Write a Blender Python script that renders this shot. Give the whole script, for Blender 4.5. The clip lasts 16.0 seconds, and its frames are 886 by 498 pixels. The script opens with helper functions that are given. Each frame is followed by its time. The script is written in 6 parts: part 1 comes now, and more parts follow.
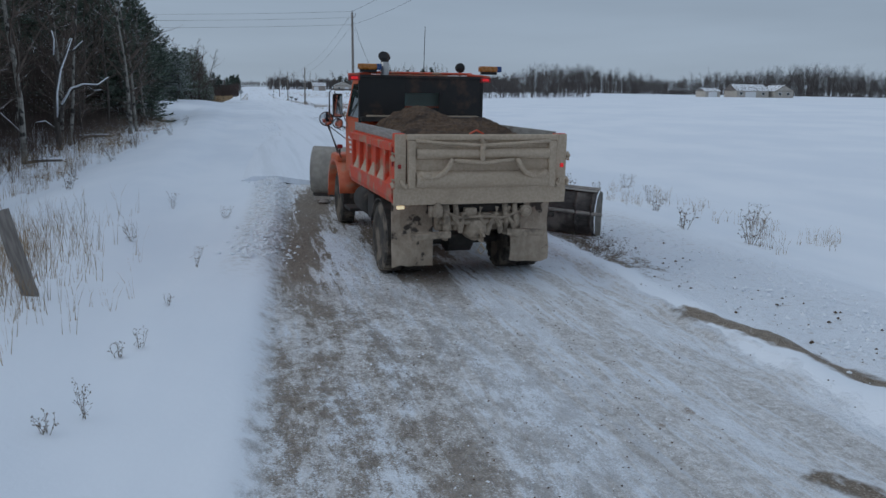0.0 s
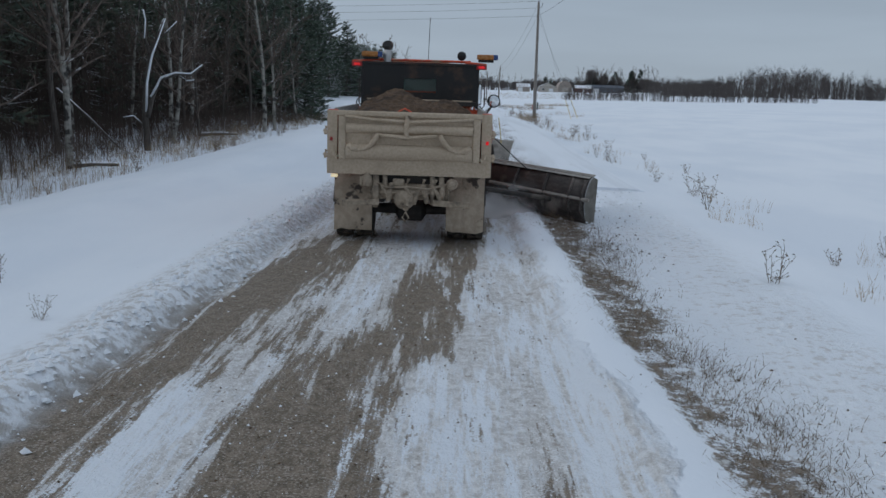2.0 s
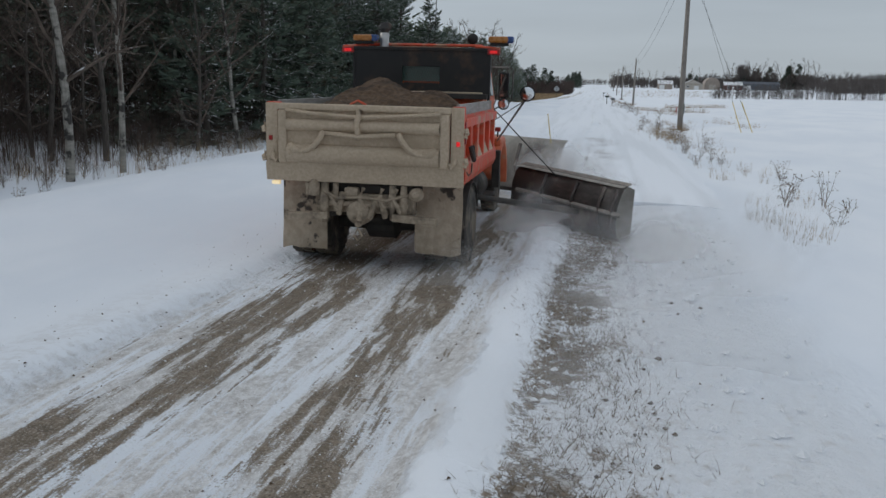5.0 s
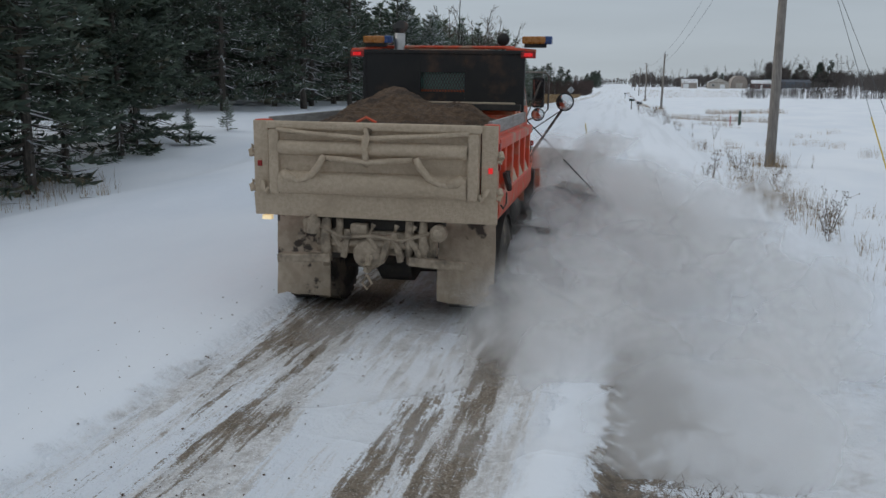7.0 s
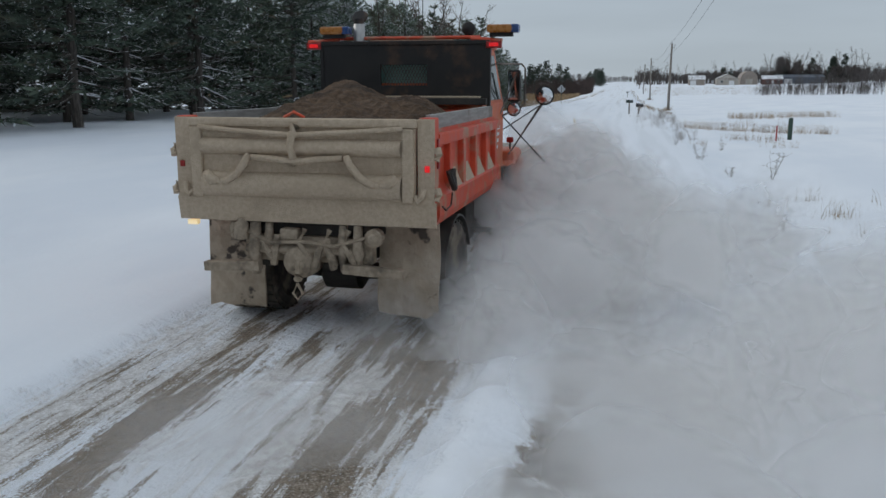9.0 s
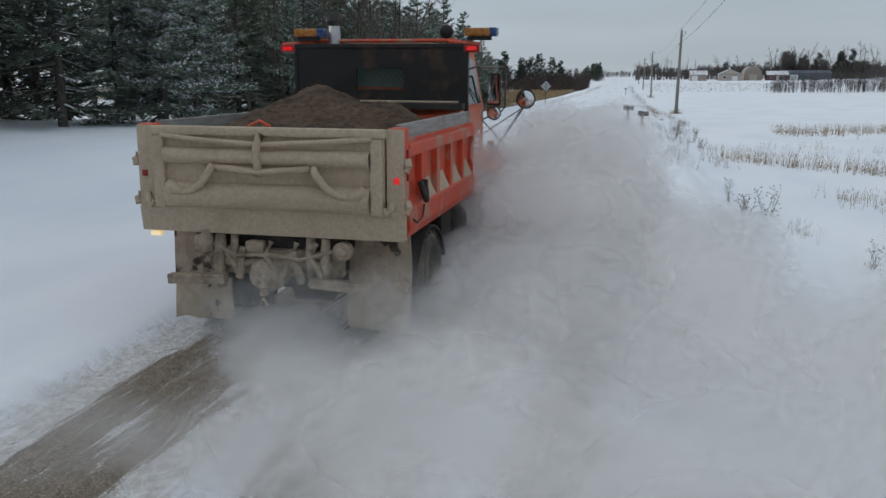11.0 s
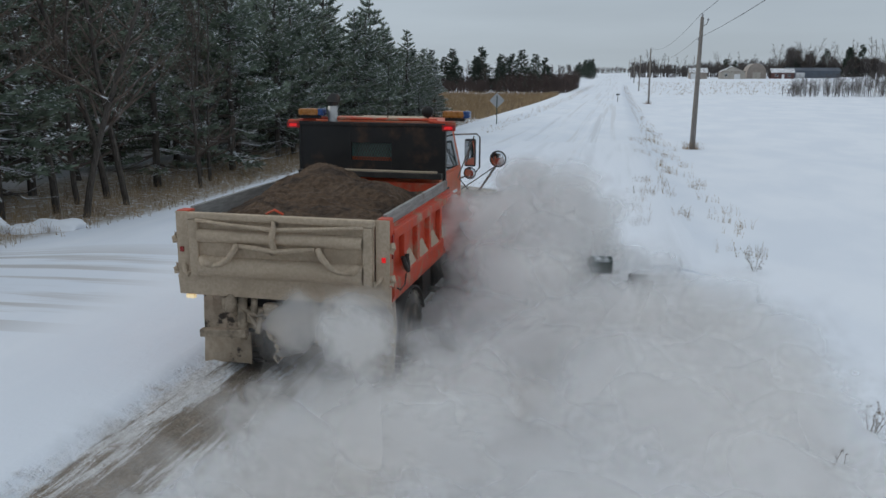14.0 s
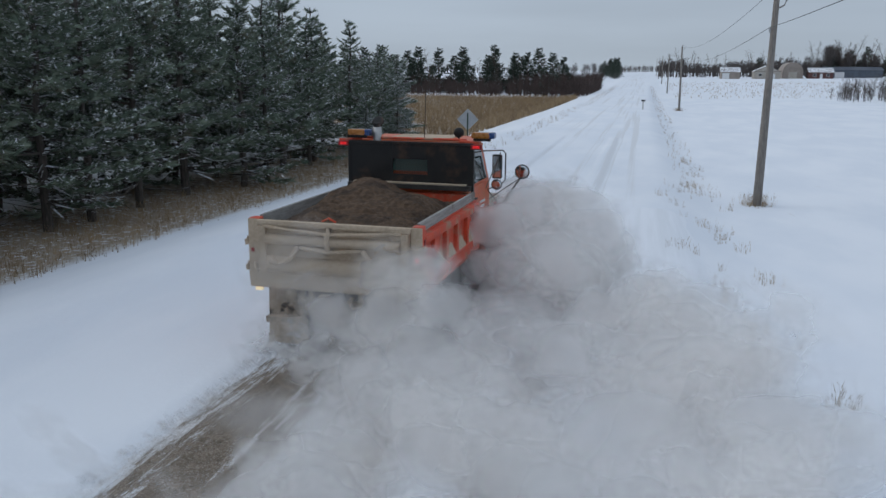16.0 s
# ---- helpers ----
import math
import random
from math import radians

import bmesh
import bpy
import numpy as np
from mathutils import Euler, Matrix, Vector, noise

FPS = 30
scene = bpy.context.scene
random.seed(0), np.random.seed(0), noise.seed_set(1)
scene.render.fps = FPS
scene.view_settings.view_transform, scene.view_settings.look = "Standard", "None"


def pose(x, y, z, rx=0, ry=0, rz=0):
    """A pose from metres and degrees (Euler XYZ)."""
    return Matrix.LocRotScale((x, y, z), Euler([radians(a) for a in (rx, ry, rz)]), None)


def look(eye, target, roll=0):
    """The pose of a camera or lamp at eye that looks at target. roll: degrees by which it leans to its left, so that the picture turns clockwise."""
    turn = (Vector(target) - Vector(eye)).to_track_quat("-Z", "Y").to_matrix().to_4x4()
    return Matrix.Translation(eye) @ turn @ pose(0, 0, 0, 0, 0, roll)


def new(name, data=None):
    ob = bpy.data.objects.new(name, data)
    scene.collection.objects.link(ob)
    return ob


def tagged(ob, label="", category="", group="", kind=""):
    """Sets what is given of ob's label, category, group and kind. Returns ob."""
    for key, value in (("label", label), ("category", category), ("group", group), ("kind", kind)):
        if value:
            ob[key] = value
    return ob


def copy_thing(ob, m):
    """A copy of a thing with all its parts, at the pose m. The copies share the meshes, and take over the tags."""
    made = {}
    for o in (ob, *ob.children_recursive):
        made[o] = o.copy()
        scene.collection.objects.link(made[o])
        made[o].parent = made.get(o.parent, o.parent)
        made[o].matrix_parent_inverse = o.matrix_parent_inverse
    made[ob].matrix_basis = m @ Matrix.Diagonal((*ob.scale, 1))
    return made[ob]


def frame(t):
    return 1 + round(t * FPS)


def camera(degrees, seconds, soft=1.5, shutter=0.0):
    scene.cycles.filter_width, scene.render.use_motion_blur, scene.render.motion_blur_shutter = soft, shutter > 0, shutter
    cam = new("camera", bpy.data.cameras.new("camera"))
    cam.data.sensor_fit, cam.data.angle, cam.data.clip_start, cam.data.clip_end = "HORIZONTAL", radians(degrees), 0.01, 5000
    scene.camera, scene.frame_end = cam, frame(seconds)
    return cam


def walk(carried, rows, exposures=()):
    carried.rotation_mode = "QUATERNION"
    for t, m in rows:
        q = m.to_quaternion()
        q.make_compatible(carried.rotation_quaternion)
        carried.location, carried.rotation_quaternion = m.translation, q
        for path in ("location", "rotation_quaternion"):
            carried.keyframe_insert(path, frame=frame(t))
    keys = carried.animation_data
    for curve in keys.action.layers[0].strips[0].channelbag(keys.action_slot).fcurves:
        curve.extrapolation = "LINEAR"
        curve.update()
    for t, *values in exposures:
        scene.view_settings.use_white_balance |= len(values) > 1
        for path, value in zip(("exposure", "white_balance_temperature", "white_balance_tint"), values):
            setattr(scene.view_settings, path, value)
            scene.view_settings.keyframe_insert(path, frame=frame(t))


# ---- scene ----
# The camera: seconds, x, y, z, yaw, pitch, roll. The truck's tailgate: seconds, x, y, heading.
CAMERA = [
    (0.0, -3.70, 0.90, 2.68, -12.92, -10.69, 0.91),
    (0.5, -2.93, 2.40, 2.64, -9.31, -10.66, 1.39),
    (1.0, -2.08, 4.37, 2.64, -7.08, -10.69, 1.65),
    (1.5, -1.17, 6.85, 2.58, -3.24, -10.76, 1.88),
    (2.0, -0.20, 9.85, 2.49, 0.75, -10.90, 1.81),
    (2.5, 0.61, 13.31, 2.42, 4.62, -11.01, 1.75),
    (3.0, 1.37, 17.01, 2.34, 7.55, -11.08, 1.64),
    (3.5, 1.83, 21.09, 2.30, 7.98, -11.16, 1.69),
    (6.0, 2.05, 49.64, 2.51, 11.19, -11.22, 1.09),
    (6.5, 1.86, 54.82, 2.54, 11.28, -11.19, 1.00),
    (7.0, 1.81, 59.87, 2.50, 11.39, -11.22, 0.88),
    (7.5, 1.94, 64.95, 2.48, 11.52, -11.17, 0.61),
    (8.0, 2.16, 70.00, 2.46, 11.62, -11.20, 0.45),
    (8.5, 2.41, 75.17, 2.45, 11.75, -11.22, 0.32),
    (9.0, 2.69, 80.48, 2.41, 11.91, -11.19, 0.05),
    (11.5, 2.79, 105.84, 2.65, 11.64, -11.73, 0.57),
    (12.0, 2.83, 111.02, 2.87, 11.59, -11.85, 0.83),
    (12.5, 2.92, 116.18, 3.02, 11.52, -11.88, 0.65),
    (13.0, 3.00, 121.30, 3.15, 11.29, -11.97, 0.90),
    (13.5, 3.11, 126.60, 3.39, 11.33, -11.98, 0.76),
    (14.0, 3.31, 131.95, 3.63, 11.42, -11.91, 0.45),
    (14.5, 3.40, 137.40, 3.83, 11.34, -12.00, 0.55),
    (15.0, 3.57, 142.57, 3.89, 12.37, -12.10, 0.64),
    (15.5, 3.48, 147.06, 3.99, 13.05, -12.15, 0.80),
    (16.0, 3.51, 151.35, 4.08, 13.15, -12.02, 0.45),
]
TRUCK = [
    (0.0, -0.63, 12.00, 3.89),
    (0.5, -0.78, 14.40, 2.00),
    (1.0, -0.85, 16.85, 1.03),
    (1.5, -0.91, 19.56, 0.70),
    (2.0, -0.92, 22.56, 0.56),
    (2.5, -0.94, 25.70, 0.57),
    (3.0, -0.90, 28.98, 0.40),
    (3.5, -0.94, 32.57, -0.06),
    (6.0, -0.54, 58.47, 0.13),
    (6.5, -0.51, 63.13, 0.32),
    (7.0, -0.50, 67.83, 0.02),
    (7.5, -0.45, 72.61, -0.34),
    (8.0, -0.39, 77.47, -0.48),
    (8.5, -0.28, 82.50, -1.16),
    (9.0, -0.10, 87.62, -1.61),
    (11.5, -0.21, 112.75, -1.12),
    (12.0, -0.22, 118.09, -1.14),
    (12.5, -0.23, 123.51, -1.24),
    (13.0, -0.25, 129.05, -1.40),
    (13.5, -0.20, 134.68, -1.26),
    (14.0, -0.18, 140.39, -1.07),
    (14.5, -0.27, 146.13, -1.34),
    (15.0, -0.21, 151.71, -1.75),
    (15.5, -0.35, 156.62, -2.19),
    (16.0, -0.37, 161.64, -2.39),
]
LENS = 55.44


def view(x, y, z, yaw, pitch, roll):
    """A camera pose: yaw to the left, pitch up, roll to the left, in degrees."""
    return pose(x, y, z, 90 + pitch, 0, yaw) @ pose(0, 0, 0, 0, 0, roll)


cam = camera(LENS, 16.0)
walk(cam, [(r[0], view(*r[1:])) for r in CAMERA],
     [(0, -0.68, 5820, 6), (1.5, -0.61, 6000, 6), (2.5, -0.48, 6150, 7), (3.5, -0.40, 6400, 7), (6, -0.36, 6650, 7), (9, -0.34, 6450, 6), (12.5, -0.34, 6600, 6), (14.5, -0.36, 6350, 6), (16, -0.38, 6150, 8)])

# ---- sky and light: a flat overcast winter day ----
world = bpy.data.worlds.new("overcast")
scene.world = world
world.use_nodes = True
wn, wl = world.node_tree.nodes, world.node_tree.links
wn.clear()
w_out = wn.new("ShaderNodeOutputWorld")
w_bg = wn.new("ShaderNodeBackground")
w_sky = wn.new("ShaderNodeTexSky")
w_sky.sky_type, w_sky.sun_disc = "NISHITA", False
w_sky.sun_elevation, w_sky.sun_rotation = radians(30), radians(277)
w_sky.air_density, w_sky.dust_density = 1.0, 4.0
w_co = wn.new("ShaderNodeTexCoord")
w_sep = wn.new("ShaderNodeSeparateXYZ")
wl.new(w_co.outputs["Generated"], w_sep.inputs[0])
w_ramp = wn.new("ShaderNodeValToRGB")
w_ramp.color_ramp.elements[0].position, w_ramp.color_ramp.elements[0].color = 0.0, (0.62, 0.69, 0.77, 1)
w_ramp.color_ramp.elements[1].position, w_ramp.color_ramp.elements[1].color = 1.0, (0.85, 0.92, 1.04, 1)
for at, col in ((0.06, (0.595, 0.67, 0.765, 1)), (0.16, (0.535, 0.615, 0.725, 1)), (0.35, (0.56, 0.635, 0.745, 1))):
    el = w_ramp.color_ramp.elements.new(at)
    el.color = col
wl.new(w_sep.outputs[2], w_ramp.inputs[0])
w_map = wn.new("ShaderNodeMapping")
w_map.inputs["Scale"].default_value = (1.2, 1.2, 9.0)
wl.new(w_co.outputs["Generated"], w_map.inputs[0])
w_noise = wn.new("ShaderNodeTexNoise")
w_noise.inputs["Scale"].default_value, w_noise.inputs["Detail"].default_value = 1.6, 5
wl.new(w_map.outputs[0], w_noise.inputs["Vector"])
w_var = wn.new("ShaderNodeMapRange")
w_var.inputs[1].default_value, w_var.inputs[2].default_value = 0.3, 0.7
w_var.inputs[3].default_value, w_var.inputs[4].default_value = 0.90, 1.08
wl.new(w_noise.outputs[0], w_var.inputs[0])
w_mul = wn.new("ShaderNodeMix")
w_mul.data_type, w_mul.blend_type = "RGBA", "MULTIPLY"
w_mul.inputs[0].default_value = 1.0
wl.new(w_ramp.outputs[0], w_mul.inputs[6])
wl.new(w_var.outputs[0], w_mul.inputs[7])
w_sc = wn.new("ShaderNodeMix")
w_sc.data_type, w_sc.blend_type = "RGBA", "MULTIPLY"
w_sc.inputs[0].default_value = 1.0
w_sc.inputs[7].default_value = (0.1, 0.1, 0.1, 1)
wl.new(w_sky.outputs[0], w_sc.inputs[6])
w_mix = wn.new("ShaderNodeMix")
w_mix.data_type = "RGBA"
w_mix.inputs[0].default_value = 0.94
wl.new(w_sc.outputs[2], w_mix.inputs[6])
wl.new(w_mul.outputs[2], w_mix.inputs[7])
wl.new(w_mix.outputs[2], w_bg.inputs[0])
wl.new(w_bg.outputs[0], w_out.inputs[0])
w_bg.inputs[1].default_value = 0.92

sun = new("sun", bpy.data.lights.new("sun", "SUN"))
sun.data.energy, sun.data.angle, sun.data.color = 1.05, radians(40), (1.0, 0.97, 0.93)
sun.matrix_world = look((-80, 10, 46), (0, 0, 0))
scene.cycles.transparent_max_bounces = 64
scene.cycles.max_bounces = 16
scene.cycles.diffuse_bounces = 10
scene.cycles.transmission_bounces = 10


# ---- materials ----
def nodes_of(name):
    m = bpy.data.materials.new(name)
    m.use_nodes = True
    return m, m.node_tree.nodes, m.node_tree.links, m.node_tree.nodes["Principled BSDF"]


def noise_at(n, l, scale, detail=4, vec=None, stretch=None, rough=0.55):
    co = n.new("ShaderNodeTexCoord")
    src = co.outputs["Object"] if vec is None else vec
    if stretch:
        mp = n.new("ShaderNodeMapping")
        mp.inputs["Scale"].default_value = stretch
        l.new(src, mp.inputs[0])
        src = mp.outputs[0]
    t = n.new("ShaderNodeTexNoise")
    t.inputs["Scale"].default_value, t.inputs["Detail"].default_value = scale, detail
    t.inputs["Roughness"].default_value = rough
    l.new(src, t.inputs["Vector"])
    return t.outputs[0]


def ranged(n, l, src, a, b, c=0.0, d=1.0, smooth=True):
    r = n.new("ShaderNodeMapRange")
    if smooth:
        r.interpolation_type = "SMOOTHSTEP"
    for i, v in enumerate((a, b, c, d)):
        r.inputs[i + 1].default_value = v
    l.new(src, r.inputs[0])
    return r.outputs[0]


def blend(n, l, fac, a, b):
    m = n.new("ShaderNodeMix")
    m.data_type = "RGBA"
    for sock, v in ((m.inputs[0], fac), (m.inputs[6], a), (m.inputs[7], b)):
        if isinstance(v, (int, float)):
            sock.default_value = v
        elif isinstance(v, tuple):
            sock.default_value = (*v, 1)
        else:
            l.new(v, sock)
    return m.outputs[2]


def calc(n, l, op, a, b=None):
    m = n.new("ShaderNodeMath")
    m.operation = op
    for i, v in enumerate((a, b)):
        if v is None:
            continue
        if isinstance(v, (int, float)):
            m.inputs[i].default_value = v
        else:
            l.new(v, m.inputs[i])
    return m.outputs[0]


def bumped(n, l, bsdf, src, strength, distance):
    b = n.new("ShaderNodeBump")
    b.inputs["Strength"].default_value, b.inputs["Distance"].default_value = strength, distance
    l.new(src, b.inputs["Height"])
    l.new(b.outputs[0], bsdf.inputs["Normal"])


def surface(name, c1, c2, scale=6.0, rough=0.7, metal=0.0, bump=0.2, depth=0.01, stain=None, stain_at=(0.55, 0.7), stain_scale=2.0, stretch=None,
            snow=0.0, glow=None):
    """Two tones at a small scale, a stain at a larger one, relief, and snow lying on what faces up."""
    m, n, l, b = nodes_of(name)
    fine = noise_at(n, l, scale, 5, stretch=stretch)
    col = blend(n, l, ranged(n, l, fine, 0.35, 0.65), c1, c2)
    if stain:
        big = noise_at(n, l, stain_scale, 4)
        col = blend(n, l, ranged(n, l, big, *stain_at), col, stain)
    if snow:
        geo = n.new("ShaderNodeNewGeometry")
        sep = n.new("ShaderNodeSeparateXYZ")
        l.new(geo.outputs["Normal"], sep.inputs[0])
        up = ranged(n, l, sep.outputs[2], 0.35, 0.7)
        patch = ranged(n, l, noise_at(n, l, 1.7, 3), 0.62 - snow * 0.4, 0.72 - snow * 0.4)
        col = blend(n, l, calc(n, l, "MULTIPLY", up, patch), col, (0.8, 0.82, 0.85))
    l.new(col, b.inputs["Base Color"])
    b.inputs["Metallic"].default_value = metal
    l.new(ranged(n, l, fine, 0.3, 0.7, max(rough - 0.1, 0.02), min(rough + 0.1, 1)), b.inputs["Roughness"])
    if bump:
        bumped(n, l, b, noise_at(n, l, scale * 3, 4, stretch=stretch), bump, depth)
    if glow:
        b.inputs["Emission Color"].default_value, b.inputs["Emission Strength"].default_value = (*glow[0], 1), glow[1]
    return m


def attribute(n, name):
    a = n.new("ShaderNodeAttribute")
    a.attribute_name = name
    return a.outputs["Fac"]


def ground_material():
    """Snow everywhere; bare gravel, dirty snow and scraped turf where the ploughs went; dry stubble in the reed bed."""
    m, n, l, b = nodes_of("snowy_ground")
    across, edge, reeds = attribute(n, "across"), attribute(n, "edge"), attribute(n, "reeds")
    co = n.new("ShaderNodeTexCoord")
    pos = co.outputs["Object"]
    streak = noise_at(n, l, 1.0, 5, pos, (2.6, 0.22, 1.0), 0.6)
    patchy = noise_at(n, l, 1.1, 4, pos, (1.3, 0.45, 1.0), 0.6)
    grit = noise_at(n, l, 14.0, 4, pos, (1.0, 0.8, 1.0), 0.7)
    pebble = noise_at(n, l, 60.0, 3, pos)
    clod = noise_at(n, l, 4.5, 5, pos, None, 0.65)
    drift = noise_at(n, l, 0.35, 4, pos, (1.0, 0.4, 1.0))
    snow = blend(n, l, ranged(n, l, drift, 0.35, 0.65), (0.78, 0.82, 0.88), (0.85, 0.88, 0.925))
    gravel = blend(n, l, ranged(n, l, grit, 0.35, 0.65), (0.150, 0.117, 0.082), (0.255, 0.203, 0.150))
    gravel = blend(n, l, ranged(n, l, pebble, 0.56, 0.64), gravel, (0.40, 0.355, 0.31))
    gravel = blend(n, l, ranged(n, l, pebble, 0.42, 0.36), gravel, (0.085, 0.065, 0.048))
    packed = blend(n, l, ranged(n, l, grit, 0.3, 0.7), (0.50, 0.475, 0.455), (0.80, 0.795, 0.795))
    packed = blend(n, l, ranged(n, l, clod, 0.60, 0.74), packed, (0.34, 0.28, 0.235))
    packed = blend(n, l, calc(n, l, "MULTIPLY", ranged(n, l, pebble, 0.58, 0.66), 0.5), packed, (0.26, 0.215, 0.18))
    packed = blend(n, l, ranged(n, l, pebble, 0.40, 0.34), packed, (0.84, 0.86, 0.89))
    turf = blend(n, l, ranged(n, l, grit, 0.35, 0.65), (0.095, 0.074, 0.054), (0.24, 0.19, 0.14))
    turf = blend(n, l, ranged(n, l, clod, 0.56, 0.66), turf, (0.62, 0.62, 0.62))

    def band(a0, a1, b0, b1):
        return calc(n, l, "MULTIPLY", ranged(n, l, across, a0, a1), ranged(n, l, across, b0, b1, 1.0, 0.0))

    def wob(src, amount):
        return calc(n, l, "MULTIPLY", calc(n, l, "SUBTRACT", src, 0.5), amount)

    across0 = across
    across = calc(n, l, "ADD", across0, calc(n, l, "ADD", wob(patchy, 0.9), wob(clod, 0.35)))
    # the scraped lane: packed dirty snow with bare gravel in streaks
    lane = calc(n, l, "MULTIPLY", ranged(n, l, calc(n, l, "ADD", edge, wob(clod, 0.5)), -0.1, 0.2), ranged(n, l, across, 1.75, 1.95, 1.0, 0.0))
    ta = calc(n, l, "ABSOLUTE", calc(n, l, "ADD", attribute(n, "track_a"), wob(patchy, 0.45)))
    tb = calc(n, l, "ABSOLUTE", calc(n, l, "ADD", attribute(n, "track_b"), wob(patchy, 0.45)))
    tracks = calc(n, l, "MAXIMUM", ranged(n, l, ta, 0.0, 1.1, 0.80, 0.0), ranged(n, l, tb, 0.0, 0.85, 0.76, 0.0))
    turning = attribute(n, "turning")
    gaps = noise_at(n, l, 0.6, 6, pos, (1.6, 0.33, 1.0), 0.64)
    hair = noise_at(n, l, 1.0, 6, pos, (11.0, 1.0, 1.0), 0.68)
    # scraped edges are ragged: streaks, gaps and single stones all break the line
    ragged = calc(n, l, "ADD", calc(n, l, "ADD", wob(streak, 2.2), wob(gaps, 2.2)), calc(n, l, "ADD", calc(n, l, "ADD", wob(hair, 1.9), wob(grit, 0.7)), wob(pebble, 0.8)))
    push = calc(n, l, "MULTIPLY", attribute(n, "solid"), 0.22)
    bare = ranged(n, l, calc(n, l, "ADD", calc(n, l, "ADD", tracks, push), ragged), 0.46, 0.72)
    mottle = noise_at(n, l, 3.6, 8, pos, (1.2, 0.6, 1.0), 0.8)
    swept = noise_at(n, l, 1.0, 5, pos, (1.9, 0.55, 1.0), 0.62)
    churned = ranged(n, l, calc(n, l, "ADD", calc(n, l, "ADD", calc(n, l, "MULTIPLY", mottle, 0.62), calc(n, l, "MULTIPLY", swept, 0.42)), calc(n, l, "ADD", wob(pebble, 0.35), wob(hair, 0.25))), 0.45, 0.58, 0.05, 0.95)
    churned = calc(n, l, "MULTIPLY", churned, ranged(n, l, across0, -2.4, 0.7, 1.0, 0.18))
    bare = calc(n, l, "ADD", calc(n, l, "MULTIPLY", bare, calc(n, l, "SUBTRACT", 1.0, turning)), calc(n, l, "MULTIPLY", churned, turning))
    whites = ranged(n, l, calc(n, l, "ADD", noise_at(n, l, 0.8, 5, pos, (2.2, 0.3, 1)), calc(n, l, "ADD", wob(hair, 0.9), wob(pebble, 0.4))), 0.44, 0.58)
    lane_col = blend(n, l, bare, blend(n, l, whites, packed, snow), gravel)
    col = blend(n, l, lane, snow, lane_col)
    # scraped verge beyond the ridge, and thrown crumbs of snow past it
    mat_edge = calc(n, l, "ADD", calc(n, l, "ADD", wob(patchy, 2.2), wob(clod, 1.8)), calc(n, l, "ADD", wob(grit, 1.0), wob(pebble, 0.8)))
    mat = calc(n, l, "ADD", calc(n, l, "MULTIPLY", ranged(n, l, across0, 2.15, 2.45), ranged(n, l, across0, 2.6, 3.6, 0.95, 0.0)), calc(n, l, "MULTIPLY", calc(n, l, "SUBTRACT", attribute(n, "torn"), 1.0), 0.22))
    verge = ranged(n, l, calc(n, l, "ADD", mat, mat_edge), 0.62, 0.92)
    verge = calc(n, l, "MULTIPLY", verge, ranged(n, l, across0, 2.0, 2.2))
    verge = calc(n, l, "MULTIPLY", verge, ranged(n, l, turning, 0.0, 1.0, 1.0, 0.0))
    col = blend(n, l, verge, col, turf)
    crumbs = noise_at(n, l, 9.0, 5, pos, None, 0.7)
    thrown = calc(n, l, "MULTIPLY", band(2.4, 2.9, 4.3, 5.3), ranged(n, l, calc(n, l, "ADD", crumbs, wob(drift, 0.3)), 0.52, 0.68, 0.04, 0.6))
    col = blend(n, l, thrown, col, (0.52, 0.485, 0.46))
    scrape = ranged(n, l, calc(n, l, "ADD", attribute(n, "scrape"), calc(n, l, "ADD", wob(patchy, 0.25), wob(clod, 0.3))), 0.10, 0.22, 1.0, 0.0)
    col = blend(n, l, calc(n, l, "MULTIPLY", scrape, ranged(n, l, swept, 0.36, 0.46, 0.25, 1.0)), col, gravel)
    bank = calc(n, l, "MULTIPLY", calc(n, l, "MULTIPLY", ranged(n, l, edge, -0.9, -0.45), ranged(n, l, edge, 0.0, 0.3, 1.0, 0.0)), ranged(n, l, crumbs, 0.44, 0.62, 0.15, 0.8))
    bank = calc(n, l, "MULTIPLY", bank, attribute(n, "bank"))
    col = blend(n, l, bank, col, (0.43, 0.40, 0.37))
    ruts = noise_at(n, l, 1.0, 4, pos, (1.6, 0.012, 1.0), 0.6)
    col = blend(n, l, calc(n, l, "MULTIPLY", attribute(n, "far_road"), ranged(n, l, ruts, 0.52, 0.62)), col, (0.72, 0.74, 0.77))
    wheelmarks = noise_at(n, l, 1.0, 4, pos, (0.10, 1.7, 1.0), 0.6)
    col = blend(n, l, calc(n, l, "MULTIPLY", attribute(n, "drive"), ranged(n, l, wheelmarks, 0.50, 0.60, 0.0, 0.8)), col, (0.50, 0.48, 0.46))
    stub = calc(n, l, "MULTIPLY", reeds, ranged(n, l, clod, 0.32, 0.5))
    col = blend(n, l, stub, col, blend(n, l, ranged(n, l, grit, 0.35, 0.65), (0.20, 0.145, 0.085), (0.34, 0.26, 0.16)))
    l.new(col, b.inputs["Base Color"])
    b.inputs["Roughness"].default_value = 0.75
    b.inputs["Subsurface Weight"].default_value = 0.0
    rough_part = calc(n, l, "MAXIMUM", lane, band(2.2, 2.6, 4.3, 5.3))
    fine = calc(n, l, "ADD", calc(n, l, "MULTIPLY", clod, 0.075), calc(n, l, "ADD", calc(n, l, "MULTIPLY", grit, 0.045), calc(n, l, "MULTIPLY", pebble, 0.010)))
